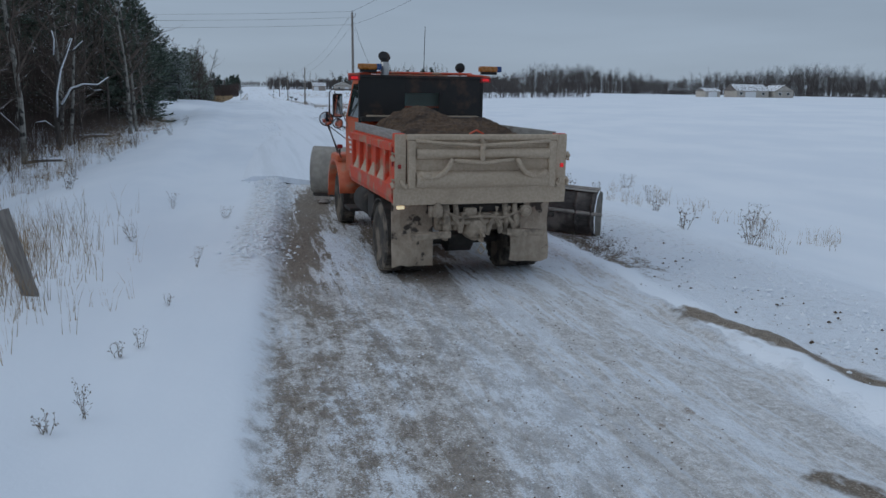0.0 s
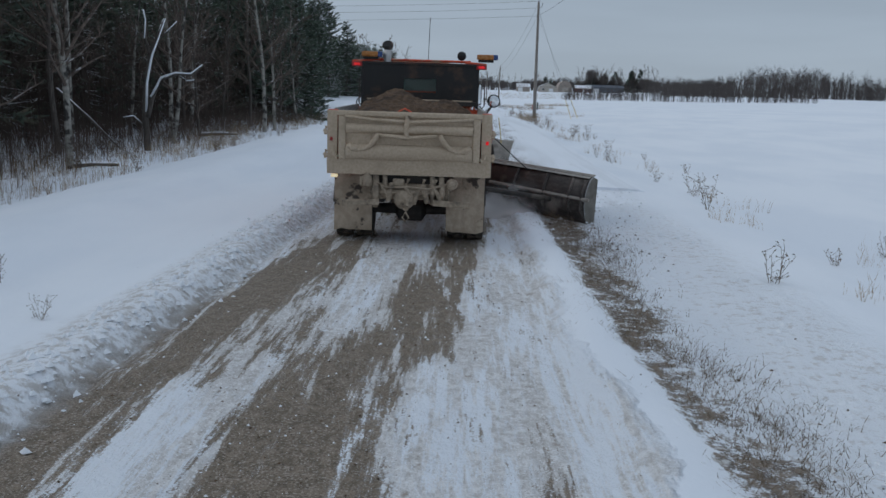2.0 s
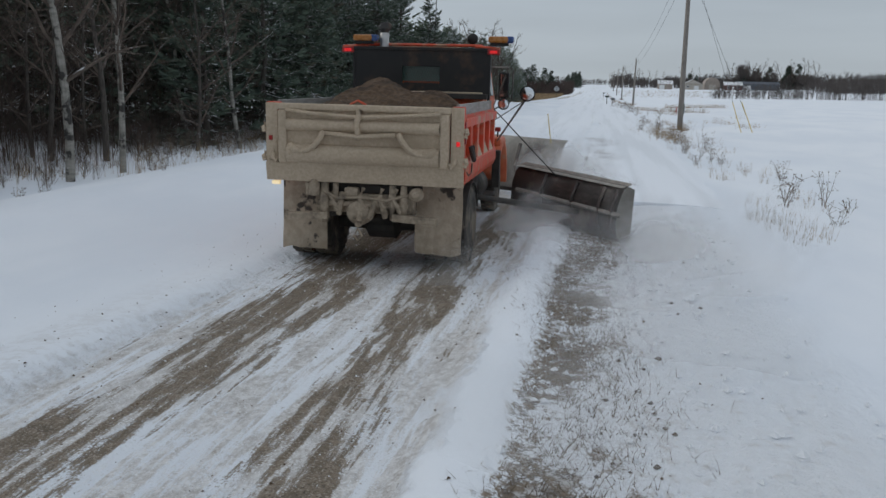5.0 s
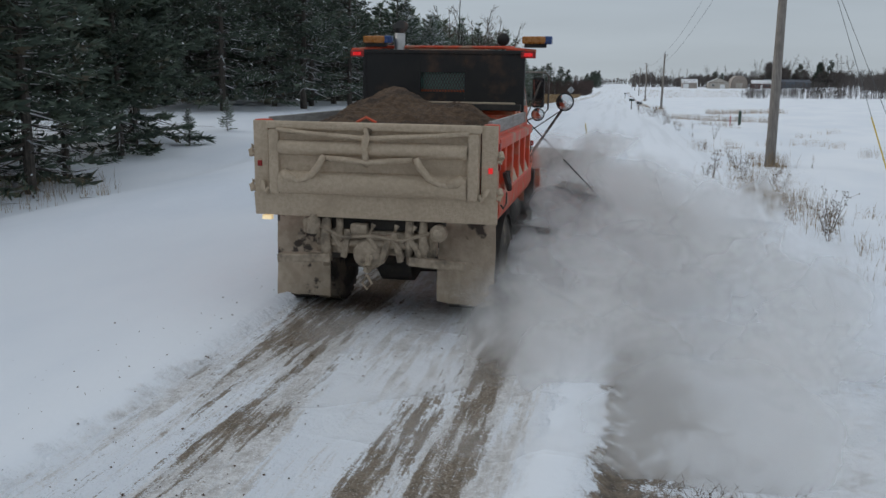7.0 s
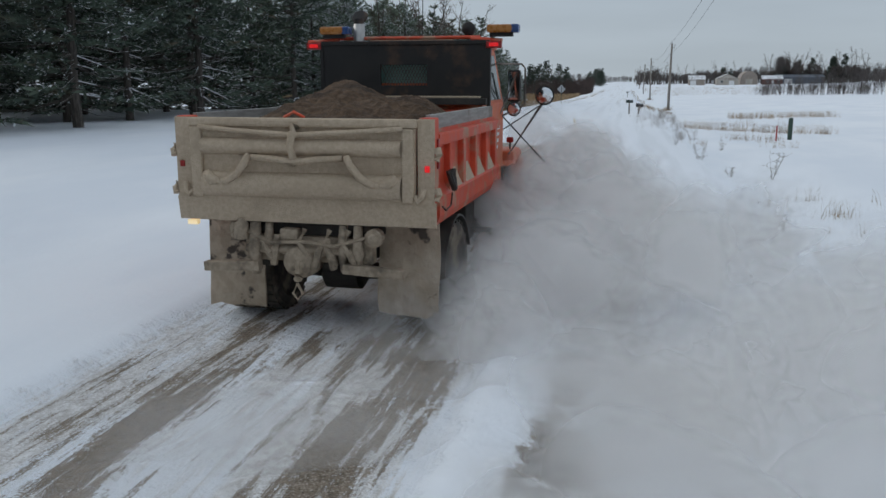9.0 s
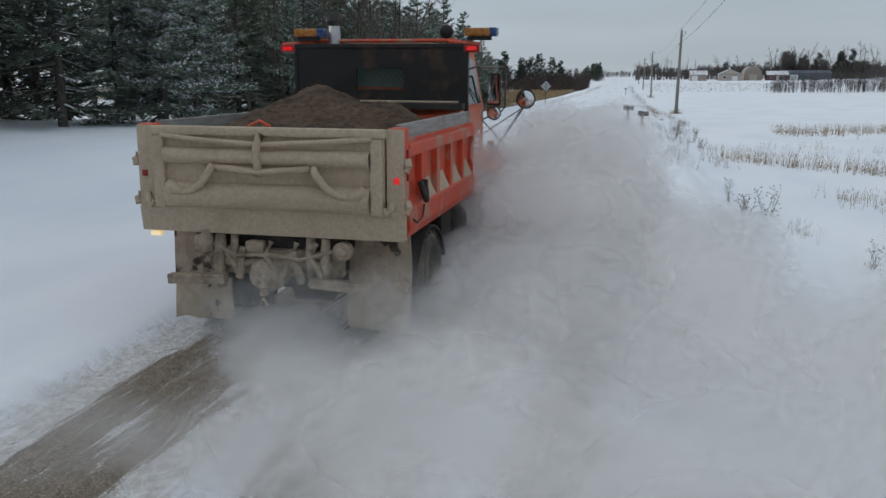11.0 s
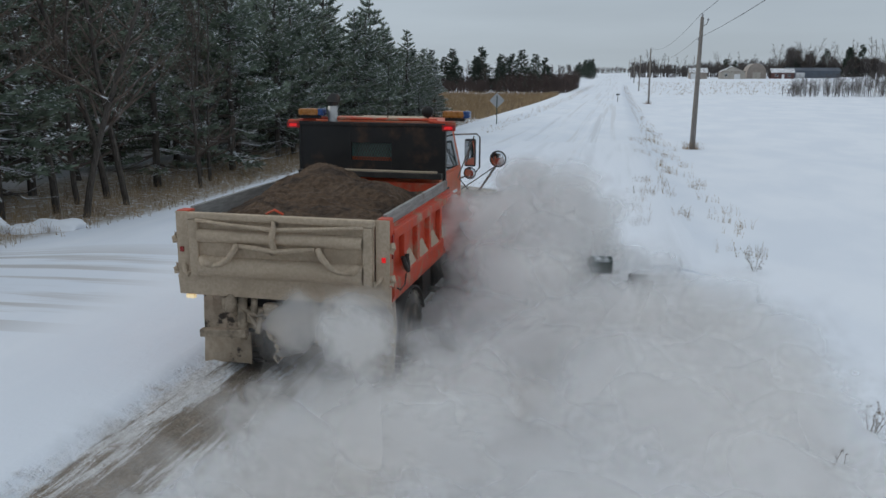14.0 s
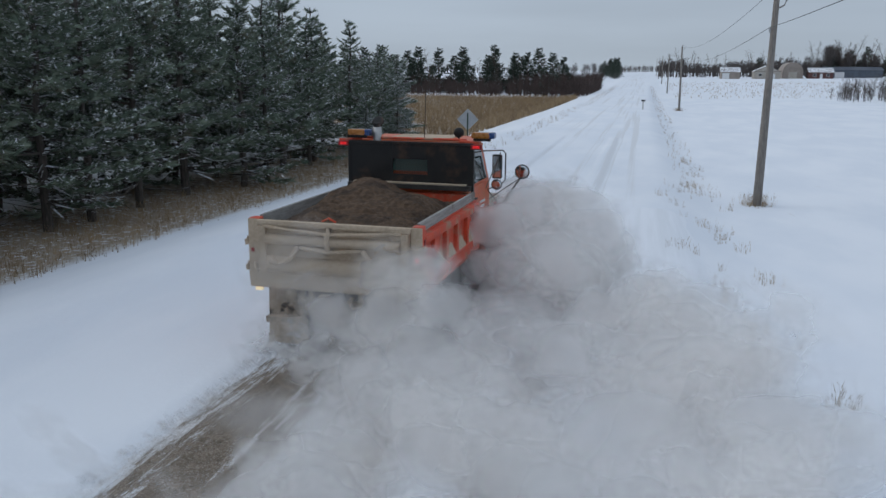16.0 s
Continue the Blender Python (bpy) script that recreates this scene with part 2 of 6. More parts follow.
    h = calc(n, l, "ADD", calc(n, l, "MULTIPLY", fine, calc(n, l, "ADD", rough_part, 0.12)), calc(n, l, "MULTIPLY", drift, 0.10))
    bumped(n, l, b, h, 0.8, 1.0)
    return m


def lane_snow_material():
    m, n, l, b = nodes_of("lane_snow")
    pos = n.new("ShaderNodeNewGeometry").outputs["Position"]
    rut = noise_at(n, l, 1.0, 4, pos, (1.8, 0.05, 1.0), 0.6)
    drift = noise_at(n, l, 0.5, 4, pos, (1.0, 0.4, 1.0))
    col = blend(n, l, ranged(n, l, rut, 0.36, 0.52), (0.77, 0.80, 0.845), (0.84, 0.87, 0.92))
    l.new(col, b.inputs["Base Color"])
    b.inputs["Roughness"].default_value = 0.75
    bumped(n, l, b, calc(n, l, "ADD", calc(n, l, "MULTIPLY", rut, 0.06), calc(n, l, "MULTIPLY", drift, 0.08)), 0.7, 1.0)
    return m


def powder_material(thick):
    """Airborne snow: thin in the middle, fading to nothing at the rim of each puff."""
    m, n, l, b = nodes_of("airborne_snow")
    n.remove(b)
    out = n["Material Output"]
    co = n.new("ShaderNodeTexCoord")
    ln = n.new("ShaderNodeVectorMath")
    ln.operation = "LENGTH"
    l.new(co.outputs["Object"], ln.inputs[0])
    ob = n.new("ShaderNodeObjectInfo")
    shift = n.new("ShaderNodeVectorMath")
    shift.operation = "ADD"
    l.new(co.outputs["Object"], shift.inputs[0])
    l.new(calc(n, l, "MULTIPLY", ob.outputs["Random"], 40.0), shift.inputs[1])
    wisp = noise_at(n, l, 0.85, 5, shift.outputs[0], (1.25, 0.8, 1.4), 0.48)
    wisp.node.inputs["Distortion"].default_value = 0.35
    curl = noise_at(n, l, 2.2, 3, shift.outputs[0], (1.2, 0.8, 1.5), 0.5)
    ragged = calc(n, l, "ADD", calc(n, l, "MULTIPLY", calc(n, l, "SUBTRACT", wisp, 0.5), 2.6), calc(n, l, "MULTIPLY", calc(n, l, "SUBTRACT", curl, 0.5), 0.3))
    body = calc(n, l, "ADD", calc(n, l, "MULTIPLY", calc(n, l, "SUBTRACT", 1.0, ln.outputs["Value"]), 0.95), ragged)
    rim = ranged(n, l, ln.outputs["Value"], 0.35, 0.98, 1.0, 0.0)
    alpha = calc(n, l, "MULTIPLY", calc(n, l, "MULTIPLY", ranged(n, l, body, 0.16, 0.80), rim), thick)
    dif, trl, mx = n.new("ShaderNodeBsdfDiffuse"), n.new("ShaderNodeBsdfTranslucent"), n.new("ShaderNodeMixShader")
    mx.inputs[0].default_value = 0.5
    for s in (dif, trl):
        s.inputs["Color"].default_value = (0.918, 0.902, 0.888, 1)
    l.new(dif.outputs[0], mx.inputs[1])
    l.new(trl.outputs[0], mx.inputs[2])
    clear, fin = n.new("ShaderNodeBsdfTransparent"), n.new("ShaderNodeMixShader")
    l.new(alpha, fin.inputs[0])
    l.new(clear.outputs[0], fin.inputs[1])
    l.new(mx.outputs[0], fin.inputs[2])
    l.new(fin.outputs[0], out.inputs["Surface"])
    return m


def glass_material(name, tint, rough=0.05):
    m, n, l, b = nodes_of(name)
    b.inputs["Base Color"].default_value = (*tint, 1)
    b.inputs["Roughness"].default_value = rough
    b.inputs["Specular IOR Level"].default_value = 0.6
    return m


GROUND = ground_material()
LANE_SNOW = lane_snow_material()
POWDER = powder_material(0.62)
HAZE = powder_material(0.24)
ORANGE = surface("orange_paint", (0.52, 0.056, 0.022), (0.62, 0.080, 0.030), 5, 0.55, 0, 0.15, 0.004, (0.40, 0.22, 0.14), (0.50, 0.68), 3.5)
CRUST = surface("salt_crust", (0.485, 0.382, 0.275), (0.565, 0.455, 0.338), 26, 0.95, 0, 1.0, 0.012, (0.41, 0.32, 0.228), (0.52, 0.74), 1.6)
FADED = surface("faded_orange_paint", (0.52, 0.095, 0.030), (0.60, 0.14, 0.05), 5, 0.5, 0, 0.08, 0.004, (0.40, 0.20, 0.12), (0.54, 0.72), 2.5)
FLAP = surface("crusted_rubber", (0.38, 0.305, 0.225), (0.47, 0.385, 0.295), 9, 0.95, 0, 0.9, 0.014, (0.08, 0.066, 0.055), (0.58, 0.64), 3.6)
BLACK = surface("black_steel", (0.012, 0.011, 0.011), (0.022, 0.020, 0.019), 4, 0.55, 0.2, 0.1, 0.003, (0.085, 0.045, 0.028), (0.54, 0.74), 2.6)
DARK = surface("dark_grime", (0.03, 0.027, 0.024), (0.06, 0.052, 0.045), 7, 0.8, 0, 0.3, 0.006, (0.14, 0.12, 0.10), (0.56, 0.72), 2.4)
STEEL = surface("plough_steel", (0.06, 0.05, 0.045), (0.11, 0.095, 0.085), 5, 0.6, 0.3, 0.2, 0.005, (0.26, 0.22, 0.19), (0.52, 0.68), 1.6, (1, 1, 3))
REAR_CRUST = surface("grimy_salt_crust", (0.31, 0.248, 0.182), (0.42, 0.34, 0.255), 18, 0.95, 0, 1.0, 0.014, (0.15, 0.12, 0.09), (0.52, 0.68), 3.2)
PLOW = surface("crusted_plough", (0.27, 0.25, 0.22), (0.38, 0.35, 0.31), 5, 0.85, 0, 0.4, 0.008, (0.12, 0.10, 0.085), (0.56, 0.72), 1.6)
BOARD = surface("grey_plank", (0.24, 0.23, 0.215), (0.34, 0.33, 0.31), 4, 0.85, 0, 0.3, 0.004, (0.16, 0.13, 0.11), (0.58, 0.72), 1.5, (8, 1, 8))
SAND = surface("wet_sand", (0.084, 0.050, 0.028), (0.145, 0.092, 0.055), 16, 0.95, 0, 1.0, 0.04, (0.050, 0.031, 0.020), (0.50, 0.66), 2.2)
RUBBER = surface("tyre_rubber", (0.035, 0.031, 0.027), (0.085, 0.073, 0.060), 9, 0.9, 0, 0.3, 0.005, (0.19, 0.155, 0.118), (0.47, 0.62), 3.0)
RIM = surface("dirty_rim", (0.20, 0.13, 0.06), (0.28, 0.19, 0.10), 8, 0.7, 0.3, 0.2, 0.004, (0.10, 0.08, 0.06))
CHROME = surface("dull_chrome", (0.36, 0.35, 0.34), (0.48, 0.47, 0.46), 12, 0.42, 0.8, 0.03, 0.002)
RED_LAMP = surface("red_lamp", (0.45, 0.01, 0.01), (0.55, 0.015, 0.012), 20, 0.25, 0, 0, 0, glow=((1.0, 0.02, 0.03), 0.55))
RED_DIM = surface("red_marker", (0.26, 0.014, 0.012), (0.33, 0.02, 0.016), 20, 0.4, 0, 0, 0)
AMBER = surface("amber_lens", (0.34, 0.13, 0.025), (0.42, 0.17, 0.035), 20, 0.3, 0, 0, 0)
BLUE = surface("blue_lens", (0.022, 0.055, 0.17), (0.03, 0.075, 0.22), 20, 0.25, 0, 0, 0)
WARM_LAMP = surface("warm_lamp", (0.9, 0.8, 0.55), (0.95, 0.85, 0.6), 20, 0.3, 0, 0, 0, glow=((1.0, 0.72, 0.36), 0.7))
MIRROR = surface("mirror", (0.75, 0.76, 0.78), (0.78, 0.79, 0.8), 3, 0.05, 1.0, 0, 0)
DARK_GLASS = glass_material("dark_glass", (0.02, 0.035, 0.035))
GREEN_GLASS = glass_material("green_tinted_glass", (0.16, 0.27, 0.24), 0.2)
WHITE_PAINT = surface("white_paint", (0.7, 0.7, 0.7), (0.78, 0.78, 0.78), 6, 0.6, 0, 0.05, 0.002)
POLE_WOOD = surface("weathered_pole", (0.17, 0.15, 0.135), (0.26, 0.235, 0.21), 5, 0.9, 0, 0.5, 0.01, (0.11, 0.10, 0.09), (0.55, 0.7), 0.9, (6, 6, 0.7))
CERAMIC = surface("insulator", (0.3, 0.3, 0.31), (0.4, 0.4, 0.41), 10, 0.35, 0, 0, 0)
WIRE = surface("wire", (0.10, 0.105, 0.11), (0.14, 0.145, 0.15), 10, 0.7, 0.2, 0, 0)
YELLOW = surface("yellow_guard", (0.6, 0.42, 0.06), (0.68, 0.5, 0.1), 8, 0.6, 0, 0.05, 0.002)
BARK = surface("grey_bark", (0.050, 0.042, 0.035), (0.105, 0.090, 0.077), 6, 0.95, 0, 0.6, 0.02, (0.035, 0.03, 0.026), (0.55, 0.7), 1.3, (3, 3, 0.6), 0.5)
BIRCH = surface("pale_bark", (0.20, 0.19, 0.165), (0.32, 0.30, 0.265), 4, 0.9, 0, 0.4, 0.01, (0.04, 0.036, 0.032), (0.50, 0.58), 3.0, (1, 1, 3), 0.7)
TWIG = surface("bare_twigs", (0.075, 0.056, 0.045), (0.15, 0.115, 0.092), 3, 0.95, 0, 0, 0, snow=0.12)
BRUSH = surface("brown_brush", (0.036, 0.026, 0.021), (0.085, 0.060, 0.048), 2, 0.95, 0, 0, 0)
FAR_BRUSH = surface("far_brush", (0.052, 0.036, 0.032), (0.095, 0.068, 0.060), 0.3, 0.95, 0, 0, 0)
# Grey-brown wood with the pale haze of distance mixed into its colour.
HAZED_FAR_WOOD = surface("hazed_far_wood", (0.075, 0.064, 0.060), (0.125, 0.108, 0.10), 0.2, 0.95, 0, 0, 0)
NEEDLE = surface("pine_needles", (0.050, 0.072, 0.054), (0.110, 0.142, 0.102), 1.5, 0.8, 0, 0, 0, (0.12, 0.098, 0.065), (0.55, 0.72), 0.8)
# Grey-green needles, their tone raised to offset the shade inside the crowns.
NEEDLE_ROW_BRIGHT = surface("brightened_grey_green_needles", (0.105, 0.140, 0.100), (0.215, 0.258, 0.19), 1.5, 0.8, 0, 0, 0, (0.14, 0.115, 0.08), (0.55, 0.72), 0.8)
NEEDLE_FAR = surface("spruce_needles", (0.030, 0.048, 0.036), (0.062, 0.086, 0.062), 1.5, 0.85, 0, 0, 0)
SNOW = surface("clean_snow", (0.78, 0.81, 0.85), (0.86, 0.88, 0.91), 2, 0.75, 0, 0.3, 0.03)
STRAW = surface("dry_straw", (0.22, 0.152, 0.085), (0.40, 0.29, 0.17), 1.2, 0.95, 0, 0, 0, (0.12, 0.08, 0.05), (0.55, 0.7), 0.4)
WEED = surface("dry_weed", (0.115, 0.085, 0.06), (0.21, 0.16, 0.11), 3, 0.95, 0, 0, 0)
SIDING = surface("beige_siding", (0.40, 0.36, 0.31), (0.46, 0.42, 0.37), 0.8, 0.8, 0, 0.05, 0.01)
TAN_METAL = surface("tan_metal", (0.28, 0.235, 0.20), (0.34, 0.29, 0.25), 0.6, 0.6, 0.1, 0.05, 0.01)
DUSK_METAL = surface("blue_grey_metal", (0.085, 0.10, 0.125), (0.12, 0.14, 0.17), 0.6, 0.6, 0.1, 0.05, 0.01)
MAROON = surface("dark_red_siding", (0.10, 0.045, 0.04), (0.14, 0.065, 0.055), 0.8, 0.8, 0, 0.05, 0.01)
ROOF = surface("snowy_roof", (0.12, 0.105, 0.10), (0.18, 0.16, 0.15), 1.0, 0.85, 0, 0.1, 0.02, snow=0.55)
PANE = glass_material("window_pane", (0.035, 0.042, 0.05), 0.08)
MAILBOX = surface("dark_green_metal", (0.012, 0.028, 0.024), (0.022, 0.042, 0.036), 9, 0.45, 0.2, 0.05, 0.002, snow=0.3)
MAIL_BLACK = surface("black_metal", (0.010, 0.010, 0.011), (0.018, 0.018, 0.019), 9, 0.45, 0.2, 0.05, 0.002, snow=0.3)
SIGN_BACK = surface("bare_aluminium", (0.42, 0.43, 0.44), (0.5, 0.51, 0.52), 4, 0.5, 0.4, 0.05, 0.002)
GREEN_POST = surface("green_post", (0.03, 0.055, 0.04), (0.05, 0.08, 0.06), 7, 0.7, 0, 0.1, 0.003)
RED_POST = surface("red_post", (0.35, 0.03, 0.025), (0.42, 0.05, 0.04), 7, 0.7, 0, 0.1, 0.003)


# ---- mesh helpers ----
def part(name, bm, material, parent=None, label="", smooth=False):
    me = bpy.data.meshes.new(name)
    bm.to_mesh(me)
    bm.free()
    me.materials.append(material)
    if smooth:
        for p in me.polygons:
            p.use_smooth = True
    ob = new(name, me)
    if parent:
        ob.parent = parent
    if label:
        ob["label"] = label
    return ob


def mesh_of(name, verts, faces, mats, index=None, smooth=False, parent=None):
    me = bpy.data.meshes.new(name)
    me.from_pydata(verts, [], faces)
    for m in mats:
        me.materials.append(m)
    if index is not None:
        me.polygons.foreach_set("material_index", np.asarray(index, dtype=np.int32))
    if smooth:
        me.polygons.foreach_set("use_smooth", np.ones(len(faces), dtype=bool))
    me.update()
    ob = new(name, me)
    if parent:
        ob.parent = parent
    return ob


def box(bm, x0, x1, y0, y1, z0, z1, bevel=0.0, m=None):
    vs = [bm.verts.new(Vector(p) if m is None else m @ Vector(p)) for p in
          ((x0, y0, z0), (x1, y0, z0), (x1, y1, z0), (x0, y1, z0), (x0, y0, z1), (x1, y0, z1), (x1, y1, z1), (x0, y1, z1))]
    fs = [bm.faces.new([vs[i] for i in q]) for q in ((0, 3, 2, 1), (4, 5, 6, 7), (0, 1, 5, 4), (1, 2, 6, 5), (2, 3, 7, 6), (3, 0, 4, 7))]
    if bevel:
        es = list({e for f in fs for e in f.edges})
        bmesh.ops.bevel(bm, geom=es, offset=bevel, segments=2, profile=0.6, affect="EDGES")
    return bm


def boxed(*a, **k):
    return box(bmesh.new(), *a, **k)


def ring_frame(d):
    d = Vector(d).normalized()
    a = d.cross(Vector((0, 0, 1)) if abs(d.z) < 0.9 else Vector((1, 0, 0))).normalized()
    return a, d.cross(a)


def tube(bm, pts, rad, sides=8, caps=True):
    """A round bar along points; rad is one radius or one for each point."""
    pts = [Vector(p) for p in pts]
    rad = [rad] * len(pts) if isinstance(rad, (int, float)) else rad
    rings = []
    for i, p in enumerate(pts):
        d = (pts[min(i + 1, len(pts) - 1)] - pts[max(i - 1, 0)])
        a, b = ring_frame(d)
        rings.append([bm.verts.new(p + (a * math.cos(2 * math.pi * k / sides) + b * math.sin(2 * math.pi * k / sides)) * rad[i]) for k in range(sides)])
    for r0, r1 in zip(rings, rings[1:]):
        for k in range(sides):
            bm.faces.new((r0[k], r0[(k + 1) % sides], r1[(k + 1) % sides], r1[k]))
    if caps and sides > 2:
        bm.faces.new(rings[0][::-1])
        bm.faces.new(rings[-1])
    return bm


def tubed(*a, **k):
    return tube(bmesh.new(), *a, **k)


def lathe(bm, profile, centre, axis, sides=24):
    """A turned shape: profile of (along, radius) round an axis through centre."""
    a, b = ring_frame(axis)
    d, c = Vector(axis).normalized(), Vector(centre)
    rings = [[bm.verts.new(c + d * h + (a * math.cos(2 * math.pi * k / sides) + b * math.sin(2 * math.pi * k / sides)) * r) for k in range(sides)] for h, r in profile]
    for r0, r1 in zip(rings, rings[1:]):
        for k in range(sides):
            bm.faces.new((r0[k], r0[(k + 1) % sides], r1[(k + 1) % sides], r1[k]))
    bm.faces.new(rings[0][::-1])
    bm.faces.new(rings[-1])
    return bm


def sheet(bm, profile, thick, ends):
    """A curved plate: profile of (out, up) swept from one end point to the other; out is square to the sweep."""
    p0, p1 = Vector(ends[0]), Vector(ends[1])
    d = (p1 - p0).normalized()
    o = Vector((-d.y, d.x, 0))
    rows = []
    for e in (p0, p1):
        outer = [bm.verts.new(e + o * a + Vector((0, 0, z))) for a, z in profile]
        inner = [bm.verts.new(e + o * (a + thick) + Vector((0, 0, z))) for a, z in profile]
        rows.append((outer, inner))
    (o0, i0), (o1, i1) = rows
    k = len(profile)
    for j in range(k - 1):
        bm.faces.new((o0[j], o1[j], o1[j + 1], o0[j + 1]))
        bm.faces.new((i0[j], i0[j + 1], i1[j + 1], i1[j]))
        bm.faces.new((o0[j], o0[j + 1], i0[j + 1], i0[j]))
        bm.faces.new((o1[j], i1[j], i1[j + 1], o1[j + 1]))
    bm.faces.new((o0[0], i0[0], i1[0], o1[0]))
    bm.faces.new((o0[-1], o1[-1], i1[-1], i0[-1]))
    return bm


# ---- the lie of the land ----
def ease(a, b, x):
    s = np.clip((np.asarray(x, float) - a) / (b - a), 0, 1)
    return s * s * (3 - 2 * s)


def truck_line(y):
    """Where the plough's line runs across the road, along it."""
    return np.interp(y, [r[2] for r in TRUCK], [r[1] for r in TRUCK])


def left_edge(y):
    return np.interp(y, [0, 6, 12, 15, 19, 23, 26, 35, 55, 90], [-4.0, -3.8, -3.5, -3.3, -3.05, -2.9, -2.75, -2.4, -1.7, -1.6])


def track_left(y):
    """The bare wheel track on the driver's side, across from the truck's line."""
    return np.interp(y, [5, 9, 12, 15, 19, 22, 25, 30], [-2.8, -2.7, -2.55, -2.3, -1.7, -1.15, -0.75, -0.45])


def track_right(y):
    return np.interp(y, [5, 12, 17, 18.5, 21, 25, 30], [-0.7, -0.55, -0.25, 0.3, 0.6, 1.0, 1.15])


def scrape_line(x, y):
    """Across from the nearer of two bare strips that the wing cut before the truck swung in."""
    a = np.abs(x - 1.2 - (10.5 - y) * 0.19) + 1.5 * ease(9.6, 11.6, y)
    b = np.abs(x + 0.03 - (6.3 - y) * 0.32) + 1.5 * ease(5.6, 7.0, y)
    return np.minimum(a, b)


def road_height(y):
    return -0.35 * ease(164, 190, y) - 0.55 * ease(185, 290, y) + 3.6 * ease(320, 900, y)


def land(x, y):
    """Height of the ground, before the small relief."""
    x, y = np.broadcast_arrays(np.asarray(x, float), np.asarray(y, float))
    z = road_height(y)
    right = ease(4.0, 6.5, x) * (-0.22 - 0.45 * ease(140, 190, y)) * (1 - ease(330, 500, y))
    field = 4.6 * (1 - np.exp(-np.maximum(x - 10, 0) / 75)) * (1 - 0.6 * ease(60, 170, y)) * (1 - 0.35 * ease(300, 500, y))
    left = ease(-5.5, -11, x) * (-0.45 + 1.1 * ease(75, 100, y) - 1.45 * ease(125, 160, y) + 0.1 * ease(180, 220, y))
    left = left + 0.25 * ease(-5.0, -6.5, x) * ease(-9.5, -8, x) * (1 - ease(90, 120, y))
    rise = 1.3 * ease(60, 190, x) * ease(150, 290, y)
    return z + right + field + left + rise + 0.14


def land_at(x, y):
    return float(land(x, y))


def banked(y):
    """Where a bank of crumbs was pushed up along the lane's far edge."""
    return ease(12.0, 14.5, y) * (1 - ease(34, 50, y))


def relief(x, y):
    """Small relief by the road: cleared lane, the ridge between the two ploughs, banks, soft drifts."""
    u = x - truck_line(y)
    e = x - left_edge(y)
    lane = ease(-0.15, 0.1, e) * (1 - ease(1.7, 1.95, u))
    ridge = ease(1.6, 1.9, u) * (1 - ease(2.15, 2.45, u))
    bank = ease(-0.9, -0.25, e) * (1 - ease(-0.2, 0.15, e)) * banked(y)
    wing = ease(2.2, 2.5, u) * (1 - ease(3.3, 4.3, u))
    return 0.10 * (1 - lane) + 0.03 * ridge + 0.10 * bank - 0.05 * wing


def span(*stops):
    out = []
    for (a, step), (b, _) in zip(stops, stops[1:]):
        out += list(np.arange(a, b - 1e-6, step))
    return np.array(out + [stops[-1][0]])


